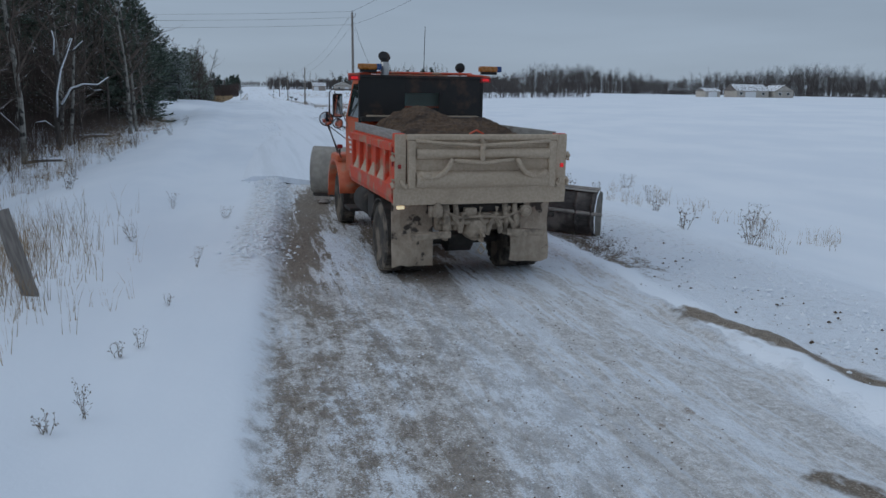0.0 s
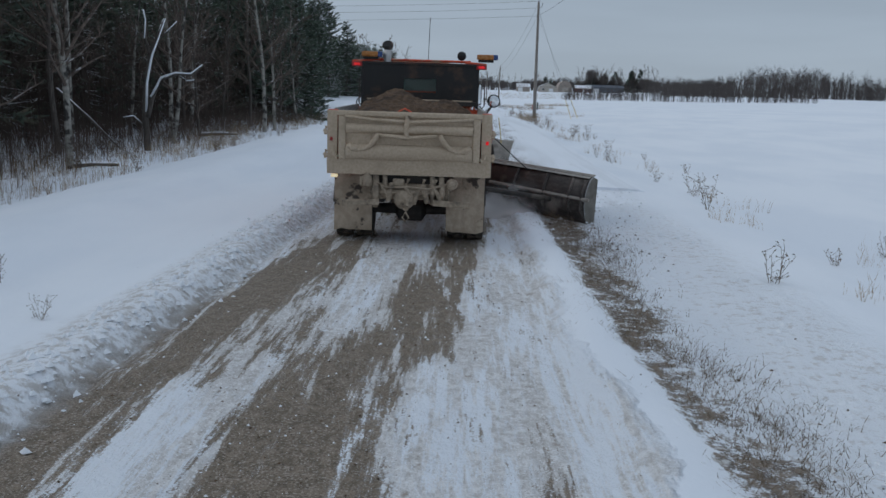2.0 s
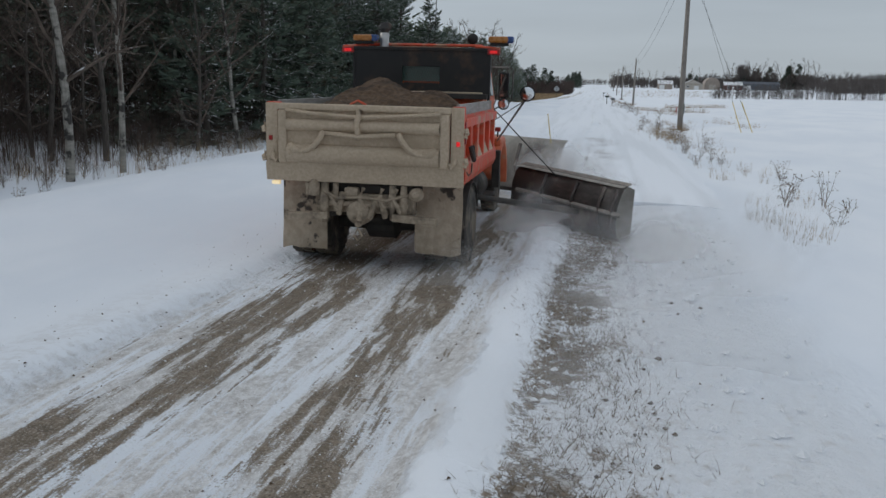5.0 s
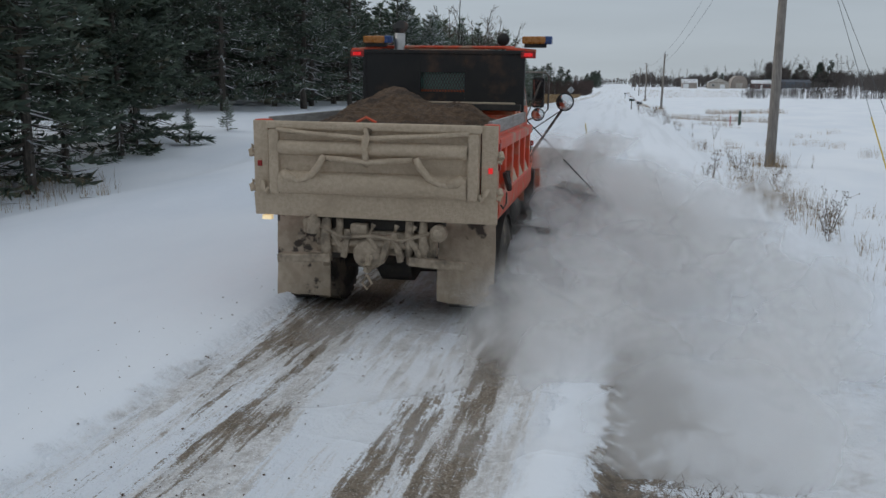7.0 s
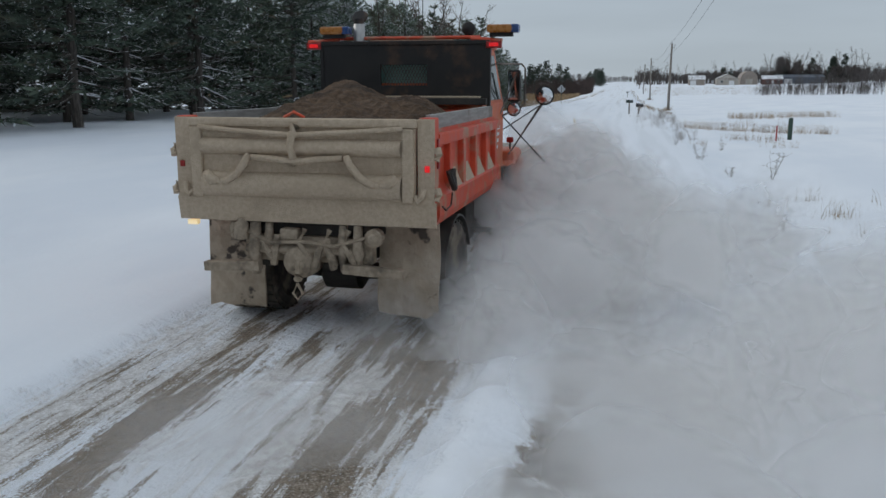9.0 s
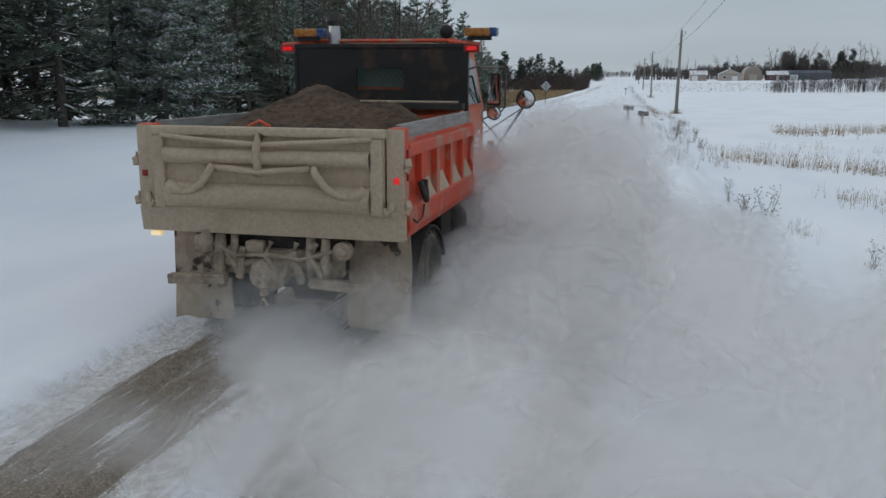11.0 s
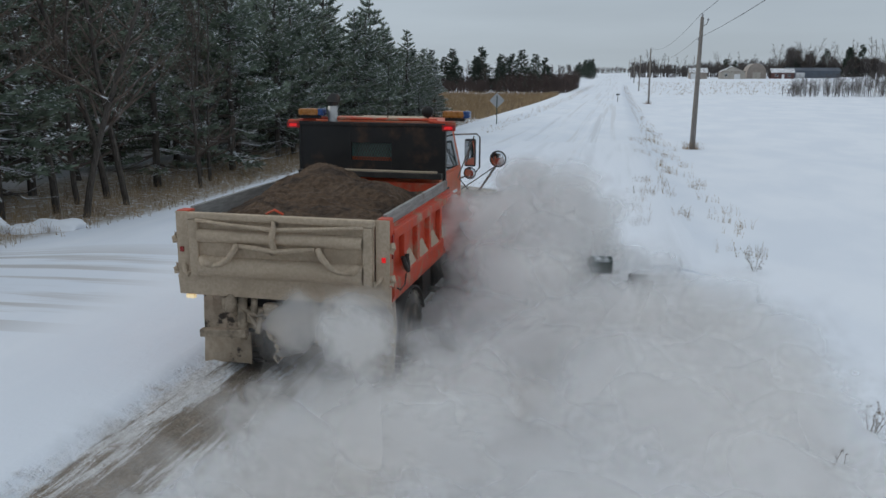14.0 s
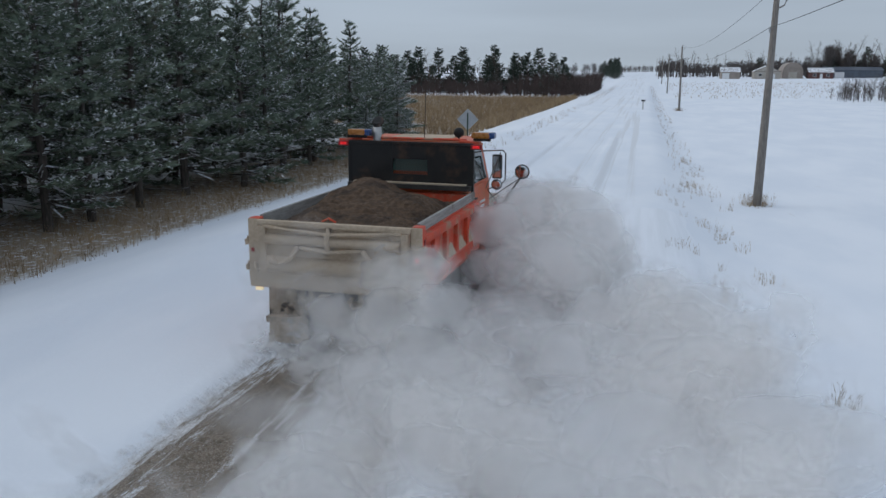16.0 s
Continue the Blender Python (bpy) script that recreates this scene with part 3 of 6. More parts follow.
def build_ground():
    xs = span((-1800, 200), (-400, 50), (-100, 6), (-40, 1.2), (-12, 0.4), (-5, 0.12), (5, 0.35), (12, 1.5), (40, 8), (120, 40), (400, 200), (1800, 1))
    ys = span((-120, 15), (-15, 1.5), (0, 0.3), (75, 0.5), (170, 1.0), (240, 4), (340, 15), (700, 60), (1300, 300), (3100, 1))
    gx, gy = np.meshgrid(xs, ys)
    z = land(gx, gy)
    near = (np.abs(gx) < 14) & (gy < 210) & (gy > -10)
    rel = np.where(near, relief(gx, gy), 0.10)
    crumb = np.zeros_like(z)
    idx = np.argwhere((np.abs(gx) < 30) & (gy < 240) & (gy > -12))
    for i, j in idx:
        x, y = gx[i, j], gy[i, j]
        u = x - truck_line(y)
        v = 0.05 * noise.noise((x * 0.22, y * 0.12, 3))
        if -4.5 < x < 6 and y < 80:
            rough = 0.012 + 0.010 * (2.3 < u < 5.2) + 0.03 * (abs(x - left_edge(y) + 0.25) < 0.5) * float(banked(y)) + 0.022 * (1.5 < u < 2.4)
            v += rough * noise.noise((x * 3.3, y * 2.2, 0)) + 0.6 * rough * noise.noise((x * 5, y * 2.4, 7))
        if y < 14 and 0.4 < x < 5:
            v += 0.05 * noise.noise((x * 1.6, y * 1.1, 9)) + 0.03 * noise.noise((x * 4.2, y * 3.0, 2))
        crumb[i, j] = v
    z = z + rel + crumb - 0.10
    ny, nx = gx.shape
    me = bpy.data.meshes.new("ground")
    verts = np.stack([gx, gy, z], -1).reshape(-1, 3)
    q = (np.arange(ny - 1)[:, None] * nx + np.arange(nx - 1)[None, :]).ravel()
    faces = np.stack([q, q + 1, q + nx + 1, q + nx], 1)
    me.from_pydata(verts.tolist(), [], faces.tolist())
    ploughed = (gy > -20) & (gy < 177)
    u = gx - truck_line(gy)
    for key, val in (("across", np.where(ploughed, u, 50.0)),
                     ("edge", np.where(ploughed, gx - left_edge(gy), -50.0)),
                     ("track_a", u - track_left(gy)), ("track_b", u - track_right(gy)),
                     ("turning", 1 - ease(10.5, 13.0, gy)), ("solid", ease(11.5, 13.5, gy) * (1 - ease(21, 25, gy)) - 0.9 * ease(61, 68, gy) * (1 - ease(77, 84, gy)) + 0.2 * ease(80, 88, gy)), ("torn", ease(14, 22, gy)),
                     ("scrape", scrape_line(gx, gy)),  ("bank", banked(gy)), ("drive", ease(-3.5, -6.0, gx) * ease(137.5, 139.5, gy) * (1 - ease(145.5, 148, gy)) * ease(-60, -55, gx)), ("far_road", (np.abs(gx) < 3.4) * ease(170, 180, gy)),
                     ("reeds", ease(-9, -12, gx) * ease(208, 216, gy) * (1 - ease(325, 340, gy)) * ease(-130, -110, gx)
                      + 0.9 * ease(-9.4, -10.6, gx) * ease(-19, -17, gx) * ease(143, 150, gy) * (1 - ease(204, 212, gy)))):
        me.attributes.new(key, "FLOAT", "POINT").data.foreach_set("value", np.ascontiguousarray(val, dtype=np.float32).ravel())
    me.polygons.foreach_set("use_smooth", np.ones(len(faces), dtype=bool))
    me.materials.append(GROUND)
    me.update()
    return tagged(new("ground", me), "snow-covered country road, verges and open fields, partly ploughed", "ground", kind="structure")


build_ground()


# ---- the plough truck ----
def lamp_box(name, p, size, material, parent, label=""):
    x, y, z = p
    a, b, c = (s / 2 for s in size)
    return part(name, boxed(x - a, x + a, y - b, y + b, z - c, z + c, min(size) * 0.2), material, parent, label)


def wheel(parent, x, y, dual):
    """A wheel as a part that turns; its own space has the axle along x."""
    side = 1 if x > 0 else -1
    hub = new("wheel", bpy.data.meshes.new("wheel"))
    bm = bmesh.new()
    lathe(bm, [(-0.10, 0.10), (-0.08, 0.15), (0.08, 0.15), (0.10, 0.10)], (0, 0, 0), (1, 0, 0), 12)
    bm.to_mesh(hub.data)
    bm.free()
    hub.data.materials.append(RIM)
    hub.parent = parent
    offs = (0.16, -0.16) if dual else (0.0,)
    for o in offs:
        bm = lathe(bmesh.new(), [(-0.12, 0.30), (-0.14, 0.36), (-0.135, 0.45), (-0.11, 0.495), (0.11, 0.495), (0.135, 0.45), (0.14, 0.36), (0.12, 0.30)], (o, 0, 0), (1, 0, 0), 32)
        for k in range(26):
            a = 2 * math.pi * k / 26
            for s in (-1, 1):
                m = pose(o + s * 0.07, 0, 0, math.degrees(a) + s * 3) @ pose(0, 0, 0.497)
                box(bm, -0.055, 0.055, -0.034, 0.034, -0.012, 0.014, 0, m)
        part("tyre", bm, RUBBER, hub)
        bm = lathe(bmesh.new(), [(-0.11, 0.29), (-0.11, 0.30), (0.11, 0.30), (0.11, 0.27), (0.02, 0.25), (-0.02 if dual else 0.03, 0.12)], (o, 0, 0), (side, 0, 0), 24)
        for k in range(8):
            a = 2 * math.pi * k / 8
            c = Vector((o + side * 0.03, math.cos(a) * 0.18, math.sin(a) * 0.18))
            tube(bm, [c, c + Vector((side * 0.03, 0, 0))], 0.018, 6)
        part("rim", bm, RIM, hub)
    hub.location = (x, y, 0.55)
    return hub


def arc(x0, x1, y, z, r, a0, a1, thick=0.02, steps=14):
    """A wheel arch: a curved band round an axle along x."""
    bm = bmesh.new()
    rows = []
    for k in range(steps + 1):
        a = radians(a0 + (a1 - a0) * k / steps)
        rows.append([bm.verts.new((x, y + math.cos(a) * q, z + math.sin(a) * q)) for q in (r, r + thick) for x in (x0, x1)])
    for p, q in zip(rows, rows[1:]):
        for i, j in ((0, 1), (1, 3), (3, 2), (2, 0)):
            bm.faces.new((p[i], p[j], q[j], q[i]))
    bm.faces.new((rows[0][0], rows[0][2], rows[0][3], rows[0][1]))
    bm.faces.new((rows[-1][0], rows[-1][1], rows[-1][3], rows[-1][2]))
    return bm


def sand_load():
    """The heap of sand in the box."""
    bm = bmesh.new()
    nx, ny = 66, 90
    grid = []
    for j in range(ny + 1):
        row = []
        for i in range(nx + 1):
            x, y = -1.13 + 2.26 * i / nx, 0.04 + 3.08 * j / ny
            z = 1.98
            z += 0.40 * math.exp(-((x + 0.42) / 0.52) ** 2 - ((y - 2.25) / 0.8) ** 2)
            z += 0.20 * math.exp(-((x - 0.45) / 0.55) ** 2 - ((y - 1.7) / 0.6) ** 2)
            z += 0.10 * math.exp(-((x + 0.2) / 0.8) ** 2 - ((y - 1.2) / 0.9) ** 2)
            z -= 0.12 * max(0, (abs(x) - 0.85) / 0.28)
            z += 0.09 * noise.noise((x * 2.4, y * 2.4, 1)) + 0.045 * abs(noise.noise((x * 5, y * 5, 4))) + 0.03 * noise.noise((x * 9, y * 9, 4)) + 0.018 * noise.noise((x * 22, y * 22, 2))
            row.append(bm.verts.new((x, y, z)))
        grid.append(row)
    for r0, r1 in zip(grid, grid[1:]):
        for i in range(nx):
            bm.faces.new((r0[i], r0[i + 1], r1[i + 1], r1[i]))
    rim = [grid[0], [r[-1] for r in grid], grid[-1][::-1], [r[0] for r in grid][::-1]]
    for edge_row in rim:
        low = [bm.verts.new((v.co.x, v.co.y, 1.7)) for v in edge_row]
        for i in range(len(edge_row) - 1):
            bm.faces.new((edge_row[i], low[i], low[i + 1], edge_row[i + 1]))
    return bm


def build_truck():
    t = tagged(new("plow_truck"), "orange snow plough dump truck, its back crusted with pale road salt", "truck")
    # chassis
    chassis = part("chassis", box(boxed(-0.48, -0.38, 0.1, 6.9, 0.72, 0.97), 0.38, 0.48, 0.1, 6.9, 0.72, 0.97), DARK, t)
    part("rear_axle", lathe(bmesh.new(), [(-0.8, 0.07), (-0.25, 0.09), (-0.18, 0.2), (0.18, 0.2), (0.25, 0.09), (0.8, 0.07)], (0, 1.05, 0.5), (1, 0, 0), 16), DARK, t)
    part("front_axle", tubed([(-0.8, 5.75, 0.5), (0.8, 5.75, 0.5)], 0.06), DARK, t)
    for x in (-0.86, 0.86):
        for y, dual in ((1.05, True), (5.75, False)):
            wheel(t, x + (0.04 if x > 0 else -0.04) * (1 if dual else 0), y, dual)
    # dump box
    dump = part("dump_box", boxed(-1.16, 1.16, 0.06, 3.2, 1.18, 1.28, 0.01), ORANGE, t, "orange steel dump box")
    for s in (-1, 1):
        a, b = sorted((s * 1.13, s * 1.165))
        part("side_wall", boxed(a, b, 0.05, 3.2, 1.25, 2.0), ORANGE, dump)
        a, b = sorted((s * 1.14, s * 1.235))
        part("top_rail", boxed(a, b, 0.12, 3.2, 1.86, 1.97, 0.015), ORANGE, dump)
        bm = bmesh.new()
        prof = [(1.14, 1.16), (1.20, 1.16), (1.235, 1.24), (1.235, 1.40), (1.165, 1.50)]
        rows = [[bm.verts.new((s * x, y, z)) for x, z in prof] for y in (0.12, 3.2)]
        for i in range(4):
            bm.faces.new((rows[0][i], rows[0][i + 1], rows[1][i + 1], rows[1][i]))
        bm.faces.new(rows[0])
        bm.faces.new(rows[1][::-1])
        part("bottom_rail", bm, ORANGE, dump)
        for k in range(5):
            y = 0.62 + 0.60 * k
            a, b = sorted((s * 1.15, s * 1.225))
            part("rib", boxed(a, b, y - 0.055, y + 0.055, 1.42, 1.88, 0.012), ORANGE, dump)
        for k in range(4):
            y = 0.92 + 0.60 * k
            bm = bmesh.new()
            vs = [bm.verts.new((s * q[0], y + q[1], q[2])) for q in ((1.168, -0.24, 1.49), (1.168, 0.24, 1.49), (1.222, 0.2, 1.42), (1.222, -0.2, 1.42), (1.169, -0.10, 1.58), (1.169, 0.08, 1.61))]
            for f in ((0, 3, 2, 1), (0, 1, 5, 4), (3, 4, 5, 2), (0, 4, 3), (1, 2, 5)):
                bm.faces.new([vs[i] for i in f])
            part("caked_snow", bm, CRUST, dump, "salty snow caked between the ribs")
        a, b = sorted((s * 1.10, s * 1.145))
        part("side_board", boxed(a, b, 0.14, 3.18, 1.93, 2.13, 0.006), BOARD, dump, "weathered grey side board")
        a, b = sorted((s * 1.08, s * 1.225))
        part("corner_post", boxed(a, b, -0.03, 0.13, 1.36, 2.11, 0.018), ORANGE, dump)
        part("post_crust", boxed(a - 0.004, b + 0.004, -0.045, -0.026, 1.34, 2.10, 0.006), CRUST, dump, "pale salt crust on the post")
        # hinges and hooks on the post
        for z in (1.80, 1.45):
            part("hinge_lug", tubed([(s * 1.245, -0.05, z - 0.05), (s * 1.265, -0.03, z), (s * 1.245, -0.01, z + 0.05)], 0.032, 8), CRUST, dump)
        part("chain_hook", tubed([(s * 1.14, -0.06, 1.50), (s * 1.12, -0.085, 1.44), (s * 1.09, -0.09, 1.40), (s * 1.07, -0.075, 1.44)], 0.028, 8), CRUST, dump)
        lamp_box("tail_lamp", (s * 1.165, -0.05, 1.675), (0.042, 0.03, 0.055), RED_LAMP if s > 0 else RED_DIM, dump, "round-edged red tail lamp")
        lamp_box("side_marker", (s * 1.232, 0.07, 1.80), (0.02, 0.05, 0.26), RED_DIM, dump, "long red side marker")
    part("headboard", boxed(-1.13, 1.13, 3.12, 3.2, 1.25, 2.08), ORANGE, dump)
    part("hose", tubed([(1.245, 0.42, 1.62), (1.27, 0.44, 1.52), (1.28, 0.5, 1.45), (1.26, 0.56, 1.53), (1.25, 0.58, 1.62)], 0.03, 8), DARK, dump, "rusty latch and hose")
    part("rope", tubed([(1.25, 0.55, 1.40), (1.26, 0.45, 1.30), (1.25, 0.30, 1.27), (1.24, 0.2, 1.32)], 0.008, 6), DARK, dump)
    # tailgate
    gate = part("tailgate", boxed(-1.06, 1.06, -0.055, 0.0, 1.37, 2.05, 0.008), CRUST, t, "tailgate under a thick pale salt crust")
    part("top_bar", boxed(-1.08, 1.08, -0.10, -0.01, 2.02, 2.10, 0.025), CRUST, gate)
    for x in (-1.0, 1.0):
        part("side_bar", boxed(x - 0.055, x + 0.055, -0.105, -0.05, 1.38, 2.02, 0.022), CRUST, gate)
    for z, h in ((1.845, 0.075), (1.50, 0.115)):
        bm = bmesh.new()
        prof = [(math.sin(radians(a)), math.cos(radians(a))) for a in range(0, 181, 20)]
        rows = [[bm.verts.new((x, -0.055 - 0.085 * p, z + h * c)) for p, c in prof] for x in np.linspace(-0.945, 0.945, 9)]
        for r0, r1 in zip(rows, rows[1:]):
            for i in range(len(prof) - 1):
                bm.faces.new((r0[i], r1[i], r1[i + 1], r0[i + 1]))
        part("pressed_rib", bm, CRUST, gate, smooth=True)
    # the caked chain: a bracket in the middle, slack bars and two hanging loops
    part("chain_bracket", tubed([(-0.03, -0.10, 2.03), (-0.03, -0.15, 1.97), (-0.055, -0.15, 1.86), (-0.03, -0.145, 1.75), (-0.06, -0.14, 1.70)], [0.045, 0.04, 0.034, 0.036, 0.05], 8), CRUST, gate, smooth=True)
    part("cross_chain", tubed([(-0.45, -0.12, 1.755), (-0.25, -0.14, 1.745), (-0.03, -0.15, 1.72), (0.2, -0.14, 1.745), (0.42, -0.12, 1.76)], 0.028, 8), CRUST, gate, smooth=True)
    part("gate_chain", tubed([(-0.96, -0.10, 2.02), (-0.6, -0.115, 1.985), (-0.03, -0.13, 1.955), (0.5, -0.115, 1.985), (0.96, -0.10, 2.02)], 0.022, 8), CRUST, gate, smooth=True)
    for s in (-1, 1):
        part("hanging_loop", tubed([(s * 0.46, -0.14, 1.78), (s * 0.50, -0.15, 1.70), (s * 0.58, -0.145, 1.60), (s * 0.68, -0.13, 1.54), (s * 0.80, -0.12, 1.52), (s * 0.88, -0.11, 1.55)],
                                   [0.03, 0.036, 0.036, 0.032, 0.03, 0.02], 8), CRUST, gate, smooth=True)
        part("mud_lump", tubed([(s * 0.90, -0.09, 1.60), (s * 0.84, -0.12, 1.545), (s * 0.74, -0.12, 1.525)], [0.05, 0.055, 0.03], 8), CRUST, gate, smooth=True)
    bm = bmesh.new()
    vs = [bm.verts.new(p) for p in ((-1.235, -0.05, 1.375), (1.235, -0.05, 1.375), (1.235, -0.02, 1.155), (-1.235, -0.02, 1.155),
                                    (-1.235, 0.0, 1.375), (1.235, 0.0, 1.375), (1.235, 0.02, 1.155), (-1.235, 0.02, 1.155))]
    for f in ((0, 1, 2, 3), (7, 6, 5, 4), (0, 4, 5, 1), (3, 2, 6, 7), (0, 3, 7, 4), (1, 5, 6, 2)):
        bm.faces.new([vs[i] for i in f])
    part("apron", bm, CRUST, t, "crusted steel apron under the tailgate")
    part("latch", tubed([(-0.18, 0.02, 2.10), (-0.08, 0.02, 2.15), (0.02, 0.02, 2.10)], 0.014, 6), ORANGE, gate)
    part("sand_mound", sand_load(), SAND, t, "heap of dark brown wet road sand")
    # rear under the box
    rear = part("rear_frame", boxed(-0.62, 0.62, 0.05, 0.2, 0.78, 1.02, 0.02), REAR_CRUST, t, "crusted rear cross member")
    part("subframe", boxed(-0.68, 0.68, 0.1, 0.3, 1.02, 1.14, 0.02), DARK, rear)
    for x0, x1, z, tilt in ((-0.98, -0.46, 0.73, -3), (0.36, 0.95, 0.74, 3)):
        part("step_bar", boxed(-0.28, 0.28, -0.05, 0.05, -0.045, 0.045, 0.012, pose((x0 + x1) / 2, -0.02, z, 0, tilt, 0)), REAR_CRUST, rear)
    for x, w, z0, z1 in ((-0.50, 0.05, 0.66, 1.14), (-0.36, 0.035, 0.80, 1.14), (0.36, 0.04, 0.72, 1.14), (0.50, 0.04, 0.70, 1.14)):
        part("bracket", tubed([(x, 0.02, z0), (x + 0.01, -0.02, (z0 + z1) / 2), (x, 0.03, z1)], [w * 0.8, w * 1.2, w], 10), REAR_CRUST, rear, smooth=True)
    part("gear_housing", lathe(bmesh.new(), [(-0.16, 0.05), (-0.13, 0.13), (-0.02, 0.17), (0.12, 0.17)], (-0.06, 0.06, 0.80), (0, 1, 0), 20), REAR_CRUST, rear, smooth=True)
    part("valve_block", boxed(-0.24, -0.06, -0.04, 0.08, 0.98, 1.10, 0.03), REAR_CRUST, rear)
    part("reservoir", lathe(bmesh.new(), [(0, 0.03), (0.01, 0.07), (0.15, 0.07), (0.17, 0.04), (0.20, 0.035)], (-0.62, -0.02, 0.98), (0, 0, 1), 14), REAR_CRUST, rear, smooth=True)
    for x, z, tilt in ((0.13, 0.86, 18), (0.25, 0.88, -14), (-0.28, 0.90, 10)):
        part("lever", boxed(-0.035, 0.035, -0.03, 0.03, -0.15, 0.15, 0.028, pose(x, -0.03, z, 0, tilt, 0)), REAR_CRUST, rear)
    part("air_line", tubed([(-0.55, -0.02, 1.06), (-0.3, -0.07, 0.97), (0.0, -0.06, 0.99), (0.3, -0.07, 0.96), (0.58, -0.02, 1.04)], 0.018, 8), REAR_CRUST, rear, smooth=True)
    part("cross_shaft", tubed([(-0.58, 0.0, 0.90), (0.56, 0.0, 0.90)], 0.04, 10), REAR_CRUST, rear, smooth=True)
    for x in (-0.36, 0.0, 0.24, 0.42):
        part("hose", tubed([(x, 0.0, 1.10), (x - 0.04, -0.05, 0.98), (x + 0.03, -0.06, 0.88), (x + 0.06, -0.02, 0.78)], 0.028, 8), REAR_CRUST, rear)
    part("lamp_housing", boxed(-0.74, -0.58, -0.02, 0.08, 0.98, 1.14, 0.03), REAR_CRUST, rear)
    part("lamp_housing", lathe(bmesh.new(), [(-0.05, 0.06), (-0.03, 0.085), (0.06, 0.085)], (0.66, 0.0, 1.04), (0, 1, 0), 14), REAR_CRUST, rear)
    part("lens", lathe(bmesh.new(), [(-0.075, 0.02), (-0.06, 0.045), (-0.04, 0.05)], (0.66, 0.0, 1.04), (0, 1, 0), 12), FLAP, rear)
    part("pintle_hook", tubed([(-0.02, 0.05, 0.80), (-0.02, -0.10, 0.78), (-0.02, -0.16, 0.72), (-0.03, -0.12, 0.66)], 0.045, 8), REAR_CRUST, rear)
    part("tow_ring", tubed([(-0.03, -0.14, 0.62), (-0.075, -0.14, 0.53), (-0.03, -0.14, 0.47), (0.02, -0.14, 0.53), (-0.03, -0.14, 0.62)], 0.013, 6), REAR_CRUST, rear)
    lamp_box("work_lamp", (-1.13, 0.03, 1.12), (0.10, 0.06, 0.045), WARM_LAMP, rear, "lit warm white work lamp")
    for x0, x1, s in ((-1.17, -0.58, -1), (0.58, 1.17, 1)):
        bm = bmesh.new()
        rows = []
        for k in range(9):
            z = 1.16 - 0.91 * k / 8
            bend = 0.03 * math.sin(k * 0.7)
            rows.append([bm.verts.new((x, 0.36 + bend + 0.02 * math.sin(x * 9 + k) + d, z + (0.02 * math.sin(x * 23) if k == 8 else 0))) for d in (0, 0.025) for x in np.linspace(x0, x1, 6)])
        for p, q in zip(rows, rows[1:]):
            for i in range(5):
                bm.faces.new((p[i], q[i], q[i + 1], p[i + 1]))
                bm.faces.new((p[i + 6], p[i + 7], q[i + 7], q[i + 6]))
            bm.faces.new((p[0], p[6], q[6], q[0]))
            bm.faces.new((p[5], q[5], q[11], p[11]))
        bm.faces.new(rows[-1][:6] + rows[-1][6:][::-1])
        part("mud_flap", bm, FLAP, t, "mud flap crusted with pale salt")
        part("rear_fender", arc(min(s * 0.62, s * 1.2), max(s * 0.62, s * 1.2), 1.05, 0.5, 0.60, 20, 165), DARK, t)
    # between the axles
    for s in (-1, 1):
        part("fuel_tank", lathe(bmesh.new(), [(-0.5, 0.2), (-0.48, 0.24), (0.48, 0.24), (0.5, 0.2)], (s * 0.82, 3.3, 0.78), (0, 1, 0), 18), DARK, t, smooth=True)
        part("cab_step", boxed(min(s * 0.7, s * 1.08), max(s * 0.7, s * 1.08), 4.0, 4.6, 0.5, 0.56, 0.01), DARK, t)
        part("tool_box", boxed(min(s * 0.6, s * 1.05), max(s * 0.6, s * 1.05), 2.1, 2.6, 0.62, 1.05, 0.03), DARK, t)
    # cab guard behind the cab
    guard = part("cab_guard", boxed(-1.04, -0.28, 3.2, 3.24, 2.22, 2.88, 0.004), BLACK, t, "black steel cab guard with a mesh window")
    for x0, x1, z0, z1 in ((0.32, 1.08, 2.22, 2.88), (-0.28, 0.32, 2.62, 2.88), (-0.28, 0.32, 2.22, 2.37)):
        part("panel", boxed(x0, x1, 3.2, 3.24, z0, z1, 0.004), BLACK, guard)
    bm = bmesh.new()
    for k in range(16):
        x = -0.28 + 0.04 * k
        tube(bm, [(x, 3.222, 2.37), (x + 0.125 if x < 0.19 else 0.32, 3.222, 2.62 if x < 0.19 else 2.37 + (0.32 - x) * 2)], 0.004, 4)
        tube(bm, [(x, 3.226, 2.62), (x + 0.125 if x < 0.19 else 0.32, 3.226, 2.37 if x < 0.19 else 2.62 - (0.32 - x) * 2)], 0.004, 4)
    part("mesh_screen", bm, STEEL, guard)
    part("guard_frame", box(box(boxed(-1.06, 1.10, 3.18, 3.25, 2.86, 2.91, 0.008), -1.07, -1.03, 3.19, 3.26, 2.1, 2.88), 1.07, 1.11, 3.19, 3.26, 2.1, 2.88), BLACK, guard)
    part("guard_shelf", boxed(-1.05, 1.08, 3.08, 3.3, 2.14, 2.22, 0.01), DARK, guard)
    part("shelf_snow", boxed(-0.95, 1.0, 3.09, 3.2, 2.22, 2.245, 0.01), CRUST, guard)
    # cab
    cab = part("cab", boxed(-0.98, 0.98, 3.42, 5.0, 1.15, 2.15, 0.05), FADED, t, "orange steel cab")
    bm = bmesh.new()
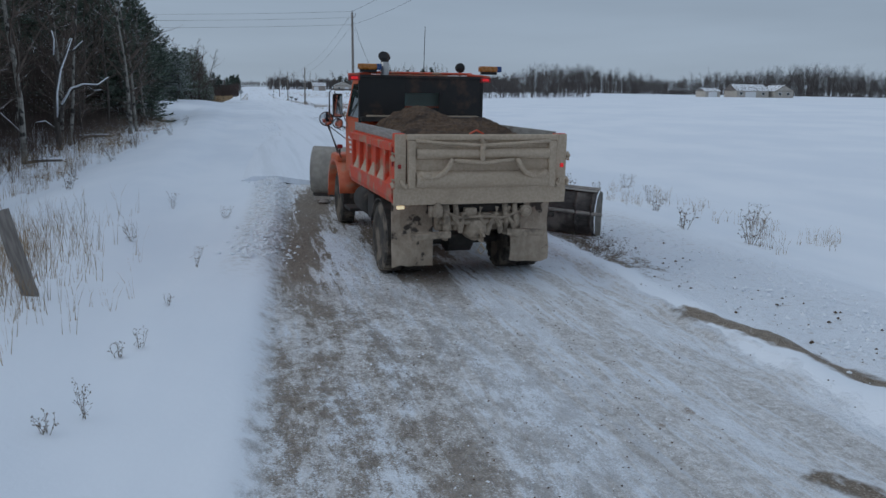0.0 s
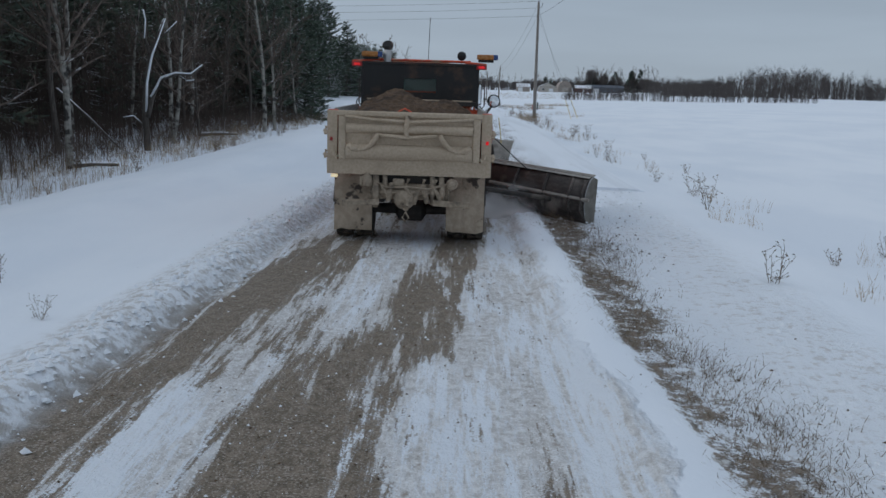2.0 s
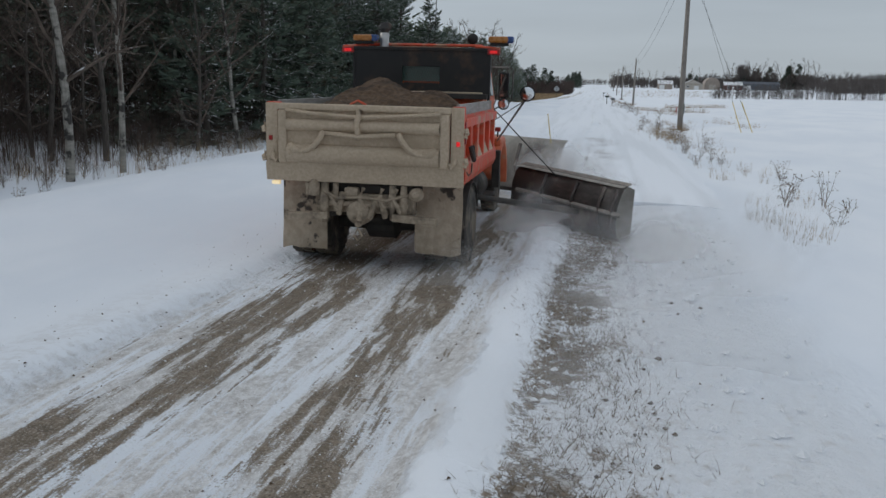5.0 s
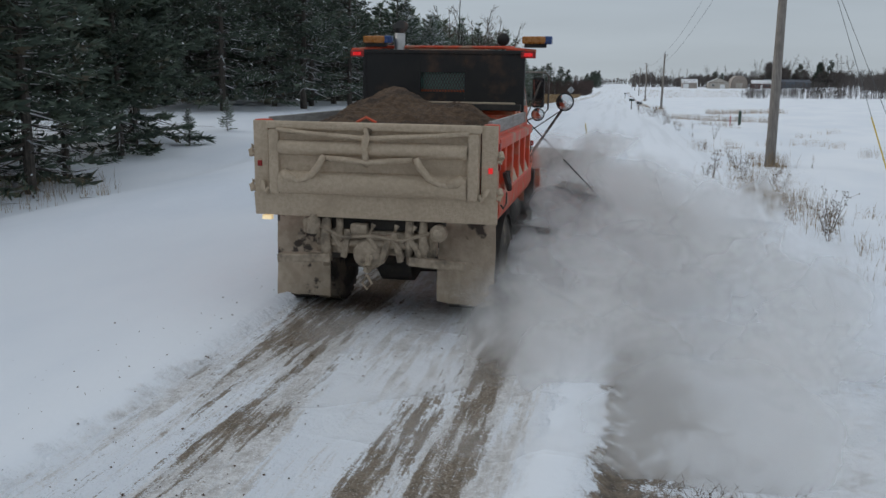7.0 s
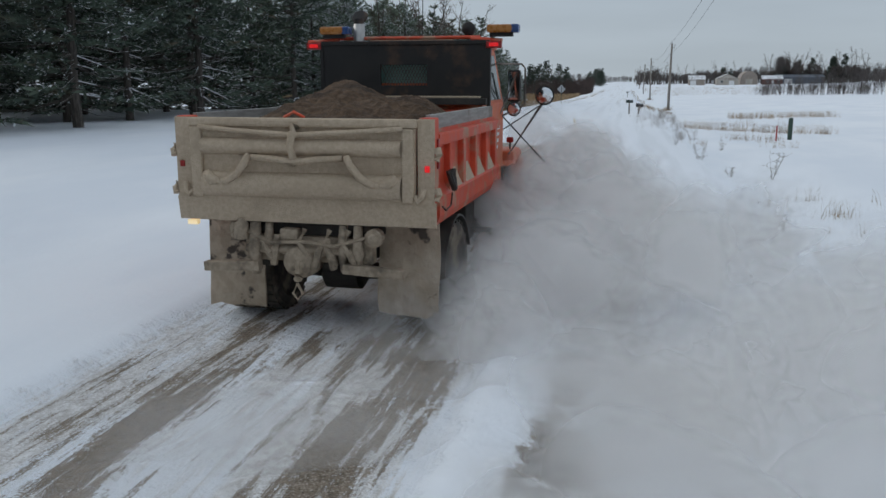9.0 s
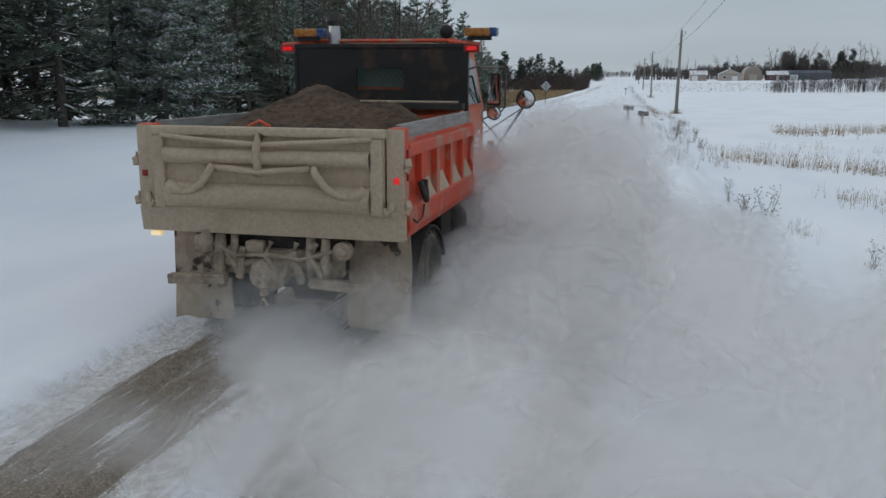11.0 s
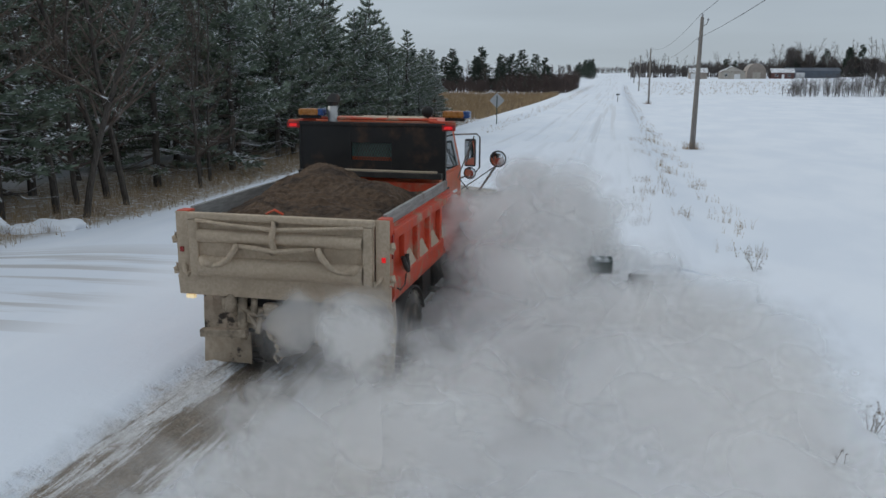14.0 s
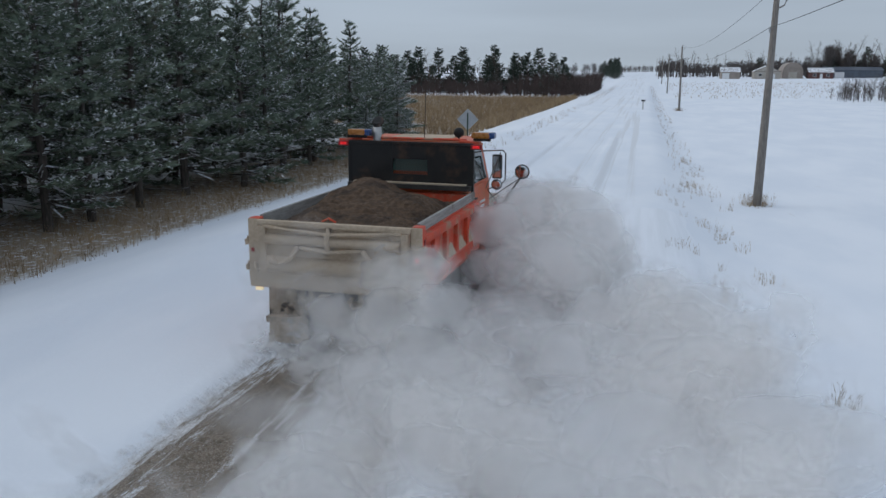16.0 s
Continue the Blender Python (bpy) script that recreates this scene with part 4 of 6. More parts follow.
    lo = [bm.verts.new(p) for p in ((-0.98, 3.42, 2.12), (0.98, 3.42, 2.12), (0.98, 4.95, 2.12), (-0.98, 4.95, 2.12))]
    hi = [bm.verts.new(p) for p in ((-0.90, 3.46, 2.86), (0.90, 3.46, 2.86), (0.90, 4.6, 2.86), (-0.90, 4.6, 2.86))]
    for i in range(4):
        bm.faces.new((lo[i], lo[(i + 1) % 4], hi[(i + 1) % 4], hi[i]))
    bm.faces.new(hi)
    part("cab_top", bm, FADED, cab)
    part("roof_cap", boxed(-0.94, 0.94, 3.42, 4.66, 2.84, 2.92, 0.03), FADED, cab)
    part("roof_snow", boxed(-0.5, 0.55, 3.45, 4.5, 2.915, 2.94, 0.012), CRUST, cab)
    part("rear_window", boxed(-0.5, 0.5, 3.435, 3.45, 2.28, 2.68, 0, pose(0, 0, 0)), GREEN_GLASS, cab, "pale green tinted rear window")
    for s in (-1, 1):
        bm = bmesh.new()
        vs = [bm.verts.new((s * q[0], q[1], q[2])) for q in ((0.988, 3.62, 2.18), (0.988, 4.72, 2.18), (0.918, 4.50, 2.76), (0.918, 3.66, 2.76), (0.975, 3.62, 2.18), (0.975, 4.72, 2.18), (0.905, 4.50, 2.76), (0.905, 3.66, 2.76))]
        for f in ((0, 1, 2, 3), (7, 6, 5, 4), (0, 4, 5, 1), (1, 5, 6, 2), (2, 6, 7, 3), (3, 7, 4, 0)):
            bm.faces.new([vs[i] for i in f])
        part("side_window", bm, DARK_GLASS, cab)
        door = part("door", boxed(min(s * 0.97, s * 1.0), max(s * 0.97, s * 1.0), 3.62, 4.8, 1.2, 2.14, 0.01), FADED, cab)
        part("door_handle", boxed(min(s * 1.0, s * 1.03), max(s * 1.0, s * 1.03), 3.72, 3.86, 1.9, 1.94, 0.006), BLACK, door)
        part("vent", boxed(min(s * 0.99, s * 1.012), max(s * 0.99, s * 1.012), 3.45, 3.58, 1.62, 1.76, 0.006), BLACK, cab)
        for k in range(4):
            part("lettering", boxed(min(s * 1.0, s * 1.006), max(s * 1.0, s * 1.006), 3.95 + 0.03 * (k % 2), 4.55 - 0.05 * k, 1.78 - 0.085 * k, 1.825 - 0.085 * k), WHITE_PAINT, door, "white lettering too small to read")
    part("windscreen", boxed(-0.82, 0.82, -0.01, 0.01, 0.05, 0.62, 0, pose(0, 4.945, 2.15, 25)), DARK_GLASS, cab)
    hood = part("hood", boxed(-0.62, 0.62, 4.95, 6.75, 1.15, 1.92, 0.12), FADED, t, "orange bonnet")
    part("grille", boxed(-0.5, 0.5, 6.74, 6.79, 1.15, 1.75, 0.01), DARK, hood)
    for s in (-1, 1):
        a, b = sorted((s * 0.58, s * 1.08))
        fender = part("front_fender", arc(a, b, 5.78, 0.6, 0.66, -8, 172, 0.10), FADED, t, "orange rounded front wing", True)
        part("wing_top", boxed(a, b, 5.4, 6.2, 1.22, 1.42, 0.09), FADED, fender)
        lamp_box("marker_lamp", (s * 0.98, 5.62, 1.56), (0.10, 0.08, 0.08), RED_DIM, fender, "red marker on the wing")
        part("lamp_stalk", tubed([(s * 0.98, 5.62, 1.40), (s * 0.98, 5.62, 1.53)], 0.015, 6), DARK, fender)
        mx, mz = (1.51, 2.22) if s > 0 else (-1.27, 2.10)
        mirror = part("fender_mirror", lathe(bmesh.new(), [(-0.035, 0.125), (-0.03, 0.14), (0.0, 0.135), (0.05, 0.06)], (mx, 5.45, mz), (0, 1, 0), 24), BLACK, t, "round convex mirror on a tripod stalk")
        part("mirror_glass", lathe(bmesh.new(), [(-0.046, 0.03), (-0.042, 0.09), (-0.034, 0.122)], (mx, 5.45, mz), (0, 1, 0), 24), MIRROR, mirror)
        part("stalk", tube(tube(tubed([(s * 1.0, 5.75, 1.42), (mx - s * 0.04, 5.49, mz - 0.1), (mx, 5.49, mz)], 0.013, 6), [(s * 1.0, 5.35, 1.36), (mx - s * 0.02, 5.49, mz - 0.1)], 0.011, 6), [(s * 0.98, 5.0, 1.75), (mx - s * 0.04, 5.49, mz - 0.12)], 0.009, 6), STEEL, mirror)
        west = part("door_mirror", boxed(s * 1.14 - 0.09, s * 1.14 + 0.09, 4.86, 4.95, 2.14, 2.58, 0.03), BLACK, t, "tall black door mirror on a tube bracket")
        part("mirror_glass", boxed(s * 1.14 - 0.075, s * 1.14 + 0.075, 4.852, 4.858, 2.17, 2.55), MIRROR, west)
        part("bracket", tube(tubed([(s * 0.92, 4.65, 2.66), (s * 1.24, 4.9, 2.66), (s * 1.29, 4.92, 2.60), (s * 1.29, 4.92, 2.12), (s * 1.24, 4.9, 2.06), (s * 0.99, 4.8, 1.95)], 0.014, 6), [(s * 0.99, 4.6, 1.96), (s * 1.2, 4.9, 2.62)], 0.010, 6), STEEL, west)
        spot = part("spot_mirror", lathe(bmesh.new(), [(-0.03, 0.09), (-0.025, 0.10), (0.01, 0.09), (0.04, 0.04)], (s * 1.15, 4.86, 2.04), (0, 1, 0), 20), BLACK, t)
        part("mirror_glass", lathe(bmesh.new(), [(-0.038, 0.03), (-0.036, 0.06), (-0.029, 0.088)], (s * 1.15, 4.86, 2.04), (0, 1, 0), 20), MIRROR, spot)
        # roof lamps on arms
        arm = part("lamp_arm", tubed([(s * 0.85, 3.3, 2.93), (s * 1.24, 3.24, 2.90)], 0.028, 8), ORANGE, t)
        lamp_box("lamp_housing", (s * 1.15, 3.205, 2.855), (0.19, 0.06, 0.085), RED_DIM, arm)
        lamp_box("stop_lamp", (s * 1.15, 3.175, 2.855), (0.11, 0.02, 0.042), RED_LAMP, arm, "lit red roof lamp")
        c = 1.25 if s > 0 else -0.88
        beacon = part("beacon", boxed(c - 0.19, c + 0.19, 3.18, 3.34, 2.995, 3.09, 0.025), AMBER, t, "amber warning beacon with a blue end")
        part("lens", boxed(c + 0.10, c + 0.195, 3.178, 3.342, 2.993, 3.092, 0.02), BLUE, beacon, "blue lens")
        part("mount", boxed(c - 0.16, c + 0.12, 3.22, 3.3, 2.95, 2.997, 0.005), BLACK, beacon)
    part("roof_rail", tubed([(-0.95, 3.35, 2.95), (0.95, 3.35, 2.95)], 0.022, 8), ORANGE, t)
    stack = part("exhaust_stack", lathe(bmesh.new(), [(0, 0.072), (0.92, 0.072), (0.93, 0.062)], (-0.6, 3.34, 2.2), (0, 0, 1), 18), CHROME, t, "chrome exhaust stack with a black flap", True)
    part("rain_flap", lathe(bmesh.new(), [(-0.014, 0.09), (0, 0.105), (0.014, 0.09)], (-0.6, 3.38, 3.215), (0, -0.8, 0.5), 16), BLACK, stack)
    part("spout", lathe(bmesh.new(), [(0, 0.066), (0.07, 0.066)], (-0.6, 3.34, 3.12), (0, 0, 1), 14), BLACK, stack)
    spot = part("spot_lamp", lathe(bmesh.new(), [(-0.05, 0.07), (-0.03, 0.085), (0.03, 0.08), (0.08, 0.03)], (0.78, 3.5, 3.06), (0, 1, 0), 18), BLACK, t, "round black spot lamp on the roof", True)
    part("post", tubed([(0.78, 3.5, 2.9), (0.78, 3.5, 3.0)], 0.015, 6), BLACK, spot)
    part("aerial", tubed([(0.15, 3.6, 2.9), (0.17, 3.6, 3.75)], 0.006, 5), BLACK, t)
    # front plough: curved blade, its driver-side end ahead
    blade = [(0.30, 0.04), (0.12, 0.12), (0.03, 0.30), (0.0, 0.52), (0.04, 0.78), (0.14, 0.98), (0.30, 1.12), (0.40, 1.15)]
    plow = part("front_plow", sheet(bmesh.new(), [(a, z + 0.05) for a, z in blade], 0.03, ((-1.12, 9.0, 0.12), (2.03, 7.6, 0.05))), PLOW, t, "curved front plough blade crusted with snow", True)
    part("blade_edge", sheet(bmesh.new(), [(0.27, 0.02), (0.29, 0.14)], 0.035, ((-1.12, 9.0, 0.12), (2.03, 7.6, 0.05))), STEEL, plow)
    for s in (-0.7, 0.0, 0.7):
        part("blade_rib", tubed([(s + 0.5, 8.24 - s * 0.444, 0.3), (s + 0.42, 8.12 - s * 0.444, 0.7), (s + 0.5, 8.3 - s * 0.444, 1.15)], 0.04, 6), STEEL, plow)
    part("push_frame", tube(tubed([(-0.4, 6.8, 0.7), (-0.3, 8.5, 0.5)], 0.06, 8), [(0.4, 6.8, 0.7), (0.7, 8.05, 0.5)], 0.06, 8), STEEL, plow)
    part("plow_shoe", lathe(bmesh.new(), [(0, 0.12), (0.03, 0.14), (0.1, 0.05)], (-0.85, 8.5, 0.06), (0, 0, 1), 14), STEEL, plow)
    part("marker_rod", tubed([(1.85, 7.75, 1.2), (1.76, 7.65, 1.8)], 0.009, 5), YELLOW, plow)
    # wing plough on the kerb side
    wing_prof = [(0.16, 0.08), (0.04, 0.18), (0.0, 0.40), (0.02, 0.66), (0.10, 0.86), (0.20, 0.96)]
    e0, e1 = (1.35, 4.75, 0.06), (3.10, 2.72, -0.02)
    wing = part("wing_plow", sheet(bmesh.new(), wing_prof, 0.03, (e0, e1)), STEEL, t, "dark steel wing plough swung out to the side", True)
    part("blade_edge", sheet(bmesh.new(), [(0.15, 0.03), (0.17, 0.15)], 0.04, (e0, e1)), BLACK, wing)
    part("top_flange", sheet(bmesh.new(), [(0.10, 0.93), (0.24, 0.965), (0.26, 0.99)], 0.05, (e0, e1)), PLOW, wing, "pale scuffed top edge")
    d = (Vector(e1) - Vector(e0)).normalized()
    o = Vector((-d.y, d.x, 0))
    bm = bmesh.new()
    ends = [bm.verts.new(Vector(e1) + d * 0.03 + o * a + Vector((0, 0, z))) for a, z in wing_prof] + [bm.verts.new(Vector(e1) + d * 0.03 + o * a + Vector((0, 0, z))) for a, z in ((0.34, 0.9), (0.30, 0.06))]
    bm.faces.new(ends)
    bmesh.ops.solidify(bm, geom=bm.faces[:], thickness=0.03)
    part("end_plate", bm, PLOW, wing)
    for k in (0.9, 1.7, 2.35, 2.65):
        p = Vector(e0) + d * k
        part("rib", tube(bmesh.new(), [p + o * 0.10 + Vector((0, 0, 0.14)), p + o * -0.05 + Vector((0, 0, 0.35)), p + o * -0.03 + Vector((0, 0, 0.66)), p + o * 0.08 + Vector((0, 0, 0.9))], 0.03, 5), STEEL, wing)
    part("stiffener", tubed([Vector(e0) + d * 0.2 + o * -0.03 + Vector((0, 0, 0.55)), Vector(e0) + d * 2.85 + o * -0.03 + Vector((0, 0, 0.55))], 0.035, 6), PLOW, wing)
    part("push_arm", tubed([(0.9, 2.4, 0.75), Vector(e0) + d * 1.9 + o * -0.05 + Vector((0, 0, 0.45))], 0.045, 8), DARK, wing)
    part("lift_cable", tubed([(1.0, 4.75, 1.95), Vector(e0) + d * 1.2 + o * 0.05 + Vector((0, 0, 0.9))], 0.010, 5), BLACK, wing)
    part("wing_mast", boxed(1.0, 1.14, 4.68, 4.82, 0.6, 1.25, 0.02), DARK, wing)
    return t


truck = build_truck()


# ---- the snow still lying in the lane, pushed off piece by piece ----
lane_pieces = []


def lane_piece(y0, y1, a, b, name, label, outer):
    """A slab of loose snow across part of the lane; a and b give its edges along the road."""
    nx, ny = 14, 5
    rows = []
    for j in range(ny + 1):
        y = y0 + (y1 - y0) * j / ny
        xa, xb = a(y), b(y)
        rows.append([(xa + (xb - xa) * i / nx, y) for i in range(nx + 1)])
    verts, faces = [], []
    for row in rows:
        for i, (x, y) in enumerate(row):
            ruts = 0.02 * (math.exp(-((x + 1.9) / 0.25) ** 2) + math.exp(-((x + 0.2) / 0.25) ** 2) + math.exp(-((x - 1.5) / 0.3) ** 2))
            h = land_at(x, y) + 0.015 + lift(x, y) - ruts + 0.03 * noise.noise((x * 0.8, y * 0.5, 5))
            verts.append((x, y, h - (0.03 if (outer < 0 and i == 0) or (outer > 0 and i == nx) else 0)))
    k = nx + 1
    for j in range(ny):
        for i in range(nx):
            faces.append((j * k + i, j * k + i + 1, (j + 1) * k + i + 1, (j + 1) * k + i))
    border = list(range(k)) + [j * k + nx for j in range(1, ny + 1)] + [ny * k + i for i in range(nx - 1, -1, -1)] + [j * k for j in range(ny - 1, 0, -1)]
    base, m = len(verts), len(border)
    verts += [verts[v] for v in border] + [(verts[v][0], verts[v][1], verts[v][2] - 0.16) for v in border]
    for i in range(m):
        j = (i + 1) % m
        faces.append((base + i, base + m + i, base + m + j, base + j))
    ob = mesh_of(name, verts, faces, [LANE_SNOW], smooth=True)
    return tagged(ob, label, "snow", "snow lying on the lane")


def lift(x, y):
    """Loose snow lies a little deeper at both edges of the lane."""
    e, u = x - float(left_edge(y)), x - float(truck_line(y))
    return 0.13 * float(ease(21.5, 25.0, y)) * float(banked(y)) * float(ease(-1.2, -0.8, e)) * (1 - float(ease(0.0, 0.5, e))) + 0.025 * float(ease(2.0, 2.6, u)) * (1 - float(ease(4.8, 5.4, u)))


def build_lane_snow():
    for k in range(52):
        y0 = 21.5 + 3.0 * k
        y1 = y0 + 3.0
        main = lane_piece(y0, y1, lambda y: float(left_edge(y)) - 0.3 - 0.9 * float(banked(y)), lambda y: float(truck_line(y)) + 2.0, "snow_slab", "loose unploughed snow on the road lane", -1)
        lane_pieces.append((main, y0, 7.8))
        side = lane_piece(y0, y1, lambda y: float(truck_line(y)) + 2.0, lambda y: float(truck_line(y)) + 5.4, "snow_slab", "loose unploughed snow along the verge", 1)
        lane_pieces.append((side, y0, 3.6))


# ---- airborne snow ----
puffs = []


def puff_mesh(seed):
    """One bulged, crumpled skin of drifting powder, one metre in radius."""
    verts, faces = [], []
    for turn in ((84, 0, 8 * (seed % 3) - 8),):
        m = pose(0, 0, 0, *turn)
        base = len(verts)
        rings, spokes = 7, 18
        verts.append(tuple(m @ Vector((0, 0, 0.07))))
        for r in range(1, rings + 1):
            for s in range(spokes):
                a, q = 2 * math.pi * s / spokes, r / rings
                p = Vector((math.cos(a) * q, math.sin(a) * q, 0.07 * (1 - q * q)))
                p.z += 0.04 * noise.noise((p.x * 2.2 + seed, p.y * 2.2, turn[2]))
                verts.append(tuple(m @ p))
        for s in range(spokes):
            faces.append((base, base + 1 + s, base + 1 + (s + 1) % spokes))
        for r in range(rings - 1):
            for s in range(spokes):
                i, j = base + 1 + r * spokes + s, base + 1 + r * spokes + (s + 1) % spokes
                faces.append((i, i + spokes, j + spokes, j))
    return verts, faces


def build_cloud():
    """Powder thrown up by the ploughs: puffs that stay with the truck, rising out of the snow as it gathers speed."""
    rnd = random.Random(5)
    thin = [mesh_of("snow_puff", *puff_mesh(s), [HAZE], smooth=True) for s in range(3)]
    dense = [mesh_of("snow_puff", *puff_mesh(s + 3), [POWDER], smooth=True) for s in range(4)]
    # x, y, z in the truck's space, radius, when it has risen, whether dense
    plan = [(1.9, 3.4, 0.35, 1.1, 1.7, 1), (2.6, 2.0, 0.25, 1.0, 2.3, 0), (1.9, 6.2, 0.6, 1.2, 2.0, 0), (3.2, 2.2, 0.4, 1.2, 2.5, 0), (2.0, 1.2, 0.25, 1.2, 2.9, 0),
            (3.6, 0.8, 0.3, 1.4, 2.7, 0), (2.2, 6.0, 0.7, 1.1, 2.6, 1), (0.9, -0.2, 0.1, 1.0, 3.2, 0), (4.2, -0.6, 0.3, 1.6, 3.0, 0), (2.6, -1.2, 0.2, 1.5, 3.7, 0),
            (4.2, -3.0, 0.2, 1.8, 3.4, 0), (3.4, -5.0, 0.1, 1.9, 4.6, 0), (2.4, 4.6, 0.7, 1.1, 3.5, 1), (3.5, 1.8, 0.4, 1.0, 3.9, 1), (1.5, -2.6, 0.1, 1.5, 5.2, 0),
            (5.0, -5.6, 0.1, 1.9, 4.8, 0)]
    count = 165
    for k in range(count):
        y = 7.2 - 15.0 * (k + rnd.random()) / count
        hi = min(2.3 + (7.0 - y) * 0.46, 5.9)
        lo = 1.55 if y > -0.6 else max(1.55 - (-0.6 - y) * 0.28, 0.4)
        v = rnd.random()
        x = lo + (hi - lo) * v
        r = rnd.uniform(0.65, 1.15) + 0.3 * (y < 0)
        top = 2.0 if y > 3.5 else 1.75 if y > 0 else 1.5 if y > -3 else 1.15
        z = rnd.uniform(0.15, max(top - 0.45 * r, 0.3)) * (1 - 0.45 * max(0.0, v - 0.6) / 0.4)
        when = 5.0 + rnd.random() * 2.6 + 1.6 * max(0.0, (2.0 - y) / 10) + 3.6 * max(0.0, v - 0.66) / 0.34
        if z > 0.9:
            when += 0.9
        if x < 2.3 and y < -0.8:
            when += 3.4
        when += 2.4 * max(0.0, -y) / 7
        plan.append((x, y, z, r, when, 1))
    for k in range(34):
        plan.append((rnd.uniform(1.8, 3.1), rnd.uniform(1.5, 6.4), rnd.uniform(0.7, 1.75), rnd.uniform(0.75, 1.1), 8.6 + 0.12 * k, 1))
    for k in range(34):
        q = rnd.random()
        plan.append((rnd.uniform(4.0, 4.9) + 1.5 * q, 1.5 - 9.0 * q, rnd.uniform(0.2, 1.1 - 0.3 * q), rnd.uniform(0.85, 1.3), 12.4 + 0.06 * k, 1))
    # thin powder trailing low over the lane behind the wheels
    for k in range(24):
        q = rnd.random()
        plan.append((rnd.uniform(-1.9, 1.9), -0.6 - 8.5 * q, rnd.uniform(0.0, 0.45), rnd.uniform(0.8, 1.4), 6.6 + 0.17 * k, 0))
    for k in range(14):
        plan.append((rnd.uniform(0.6, 1.9), rnd.uniform(-2.0, -0.7), rnd.uniform(0.3, 1.7), rnd.uniform(0.6, 0.95), 13.4 + 0.06 * k, k % 2))
    for k in range(16):
        plan.append((rnd.uniform(-0.2, 1.7), rnd.uniform(-1.8, -0.6), rnd.uniform(0.3, 1.9), rnd.uniform(0.6, 0.95), 14.0 + 0.06 * k, k % 2))
    for k, (x, y, z, r, when, thick) in enumerate(plan):
        kinds = dense if thick else thin
        ob = copy_thing(kinds[k % len(kinds)], Matrix())
        low = not thick and abs(x) < 2 and y < -0.5 and z < 0.46
        ob.scale = (r * 1.3, r * 1.15, r * 0.4) if low else (r, r * 1.15, r * 0.8)
        tagged(ob, "drifting puff of powder snow thrown up by the plough", "snow cloud", "powder snow in the air", "stuff")
        puffs.append((ob, (x, y, z, r, when), rnd.random() * 6.28))
    for ob in thin + dense:
        bpy.data.objects.remove(ob)


build_lane_snow()
build_cloud()


# ---- poles, wires, signs ----
def build_pole(x, y, height, lean=0.0, arm=True):
    z = land_at(x, y)
    p = tagged(new("utility_pole"), "weathered grey wooden utility pole in the snow by the road", "utility pole", "poles along the road")
    p.matrix_world = pose(x, y, z - 0.1, 0, lean, 0)
    part("pole", tubed([(0, 0, -0.3), (0, 0, 2), (0, 0, height)], [0.165, 0.155, 0.10], 14), POLE_WOOD, p, smooth=True)
    part("cap_insulator", lathe(bmesh.new(), [(0, 0.03), (0.08, 0.06), (0.14, 0.06), (0.2, 0.03)], (0.0, 0, height), (0, 0, 1), 10), CERAMIC, p)
    if arm:
        part("bracket", tubed([(0, 0, height - 0.55), (0.28, 0, height - 0.40), (0.34, 0, height - 0.22)], 0.03, 6), POLE_WOOD, p)
        part("insulator", lathe(bmesh.new(), [(0, 0.03), (0.06, 0.06), (0.12, 0.06), (0.17, 0.03)], (0.34, 0, height - 0.24), (0, 0, 1), 10), CERAMIC, p)
        part("neutral_clamp", boxed(-0.16, -0.09, -0.05, 0.05, height - 1.35, height - 1.15, 0.02), CERAMIC, p)
    return Vector((x, y, z - 0.1 + height))


def build_wire(a, b, sag, name="wire"):
    a, b = Vector(a), Vector(b)
    pts = [a.lerp(b, k / 14) - Vector((0, 0, sag * 4 * (k / 14) * (1 - k / 14))) for k in range(15)]
    return tagged(part(name, tubed(pts, 0.011, 5), WIRE), "thin dark overhead power line between poles", "power line", "overhead wires")


POLES = [(5.9, -6, 10.5), (6.85, 89.4, 10.45), (7.85, 184.6, 7.75), (8.4, 277.0, 9.0), (8.9, 370, 9.5), (9.2, 465, 9.5), (9.4, 560, 9.5), (9.5, 660, 9.5)]
tops = [build_pole(*q, lean=0.6 * (-1) ** k) for k, q in enumerate(POLES)]
for a, b in zip(tops, tops[1:]):
    build_wire(a + Vector((0, 0, 0.18)), b + Vector((0, 0, 0.18)), 1.0)
    build_wire(a - Vector((0.12, 0, 1.2)), b - Vector((0.12, 0, 1.2)), 1.0)
# the branch line that crosses the road into the woods, and the guys that hold the pole
for dz in (0.1, -0.5, -1.2):
    build_wire(tops[1] + Vector((0, 0, dz)), (-55, 99, 10.2 + dz), 0.8)
for dx in (3.3, 3.9):
    gz = land_at(6.85 + dx, 88.5)
    guy = tagged(part("guy_wire", tubed([tops[1] - Vector((0, 0, 0.9 + (dx - 3.3))), (6.85 + dx, 88.3, gz + 0.02)], 0.009, 5), WIRE), "steel guy wire anchoring the pole in the snow", "guy wire")
    b = Vector((6.85 + dx, 88.3, gz))
    a = tops[1] - Vector((0, 0, 0.9))
    part("guard", tubed([b, b.lerp(a, 0.18)], 0.022, 6), YELLOW, guy, "faded yellow plastic guard")


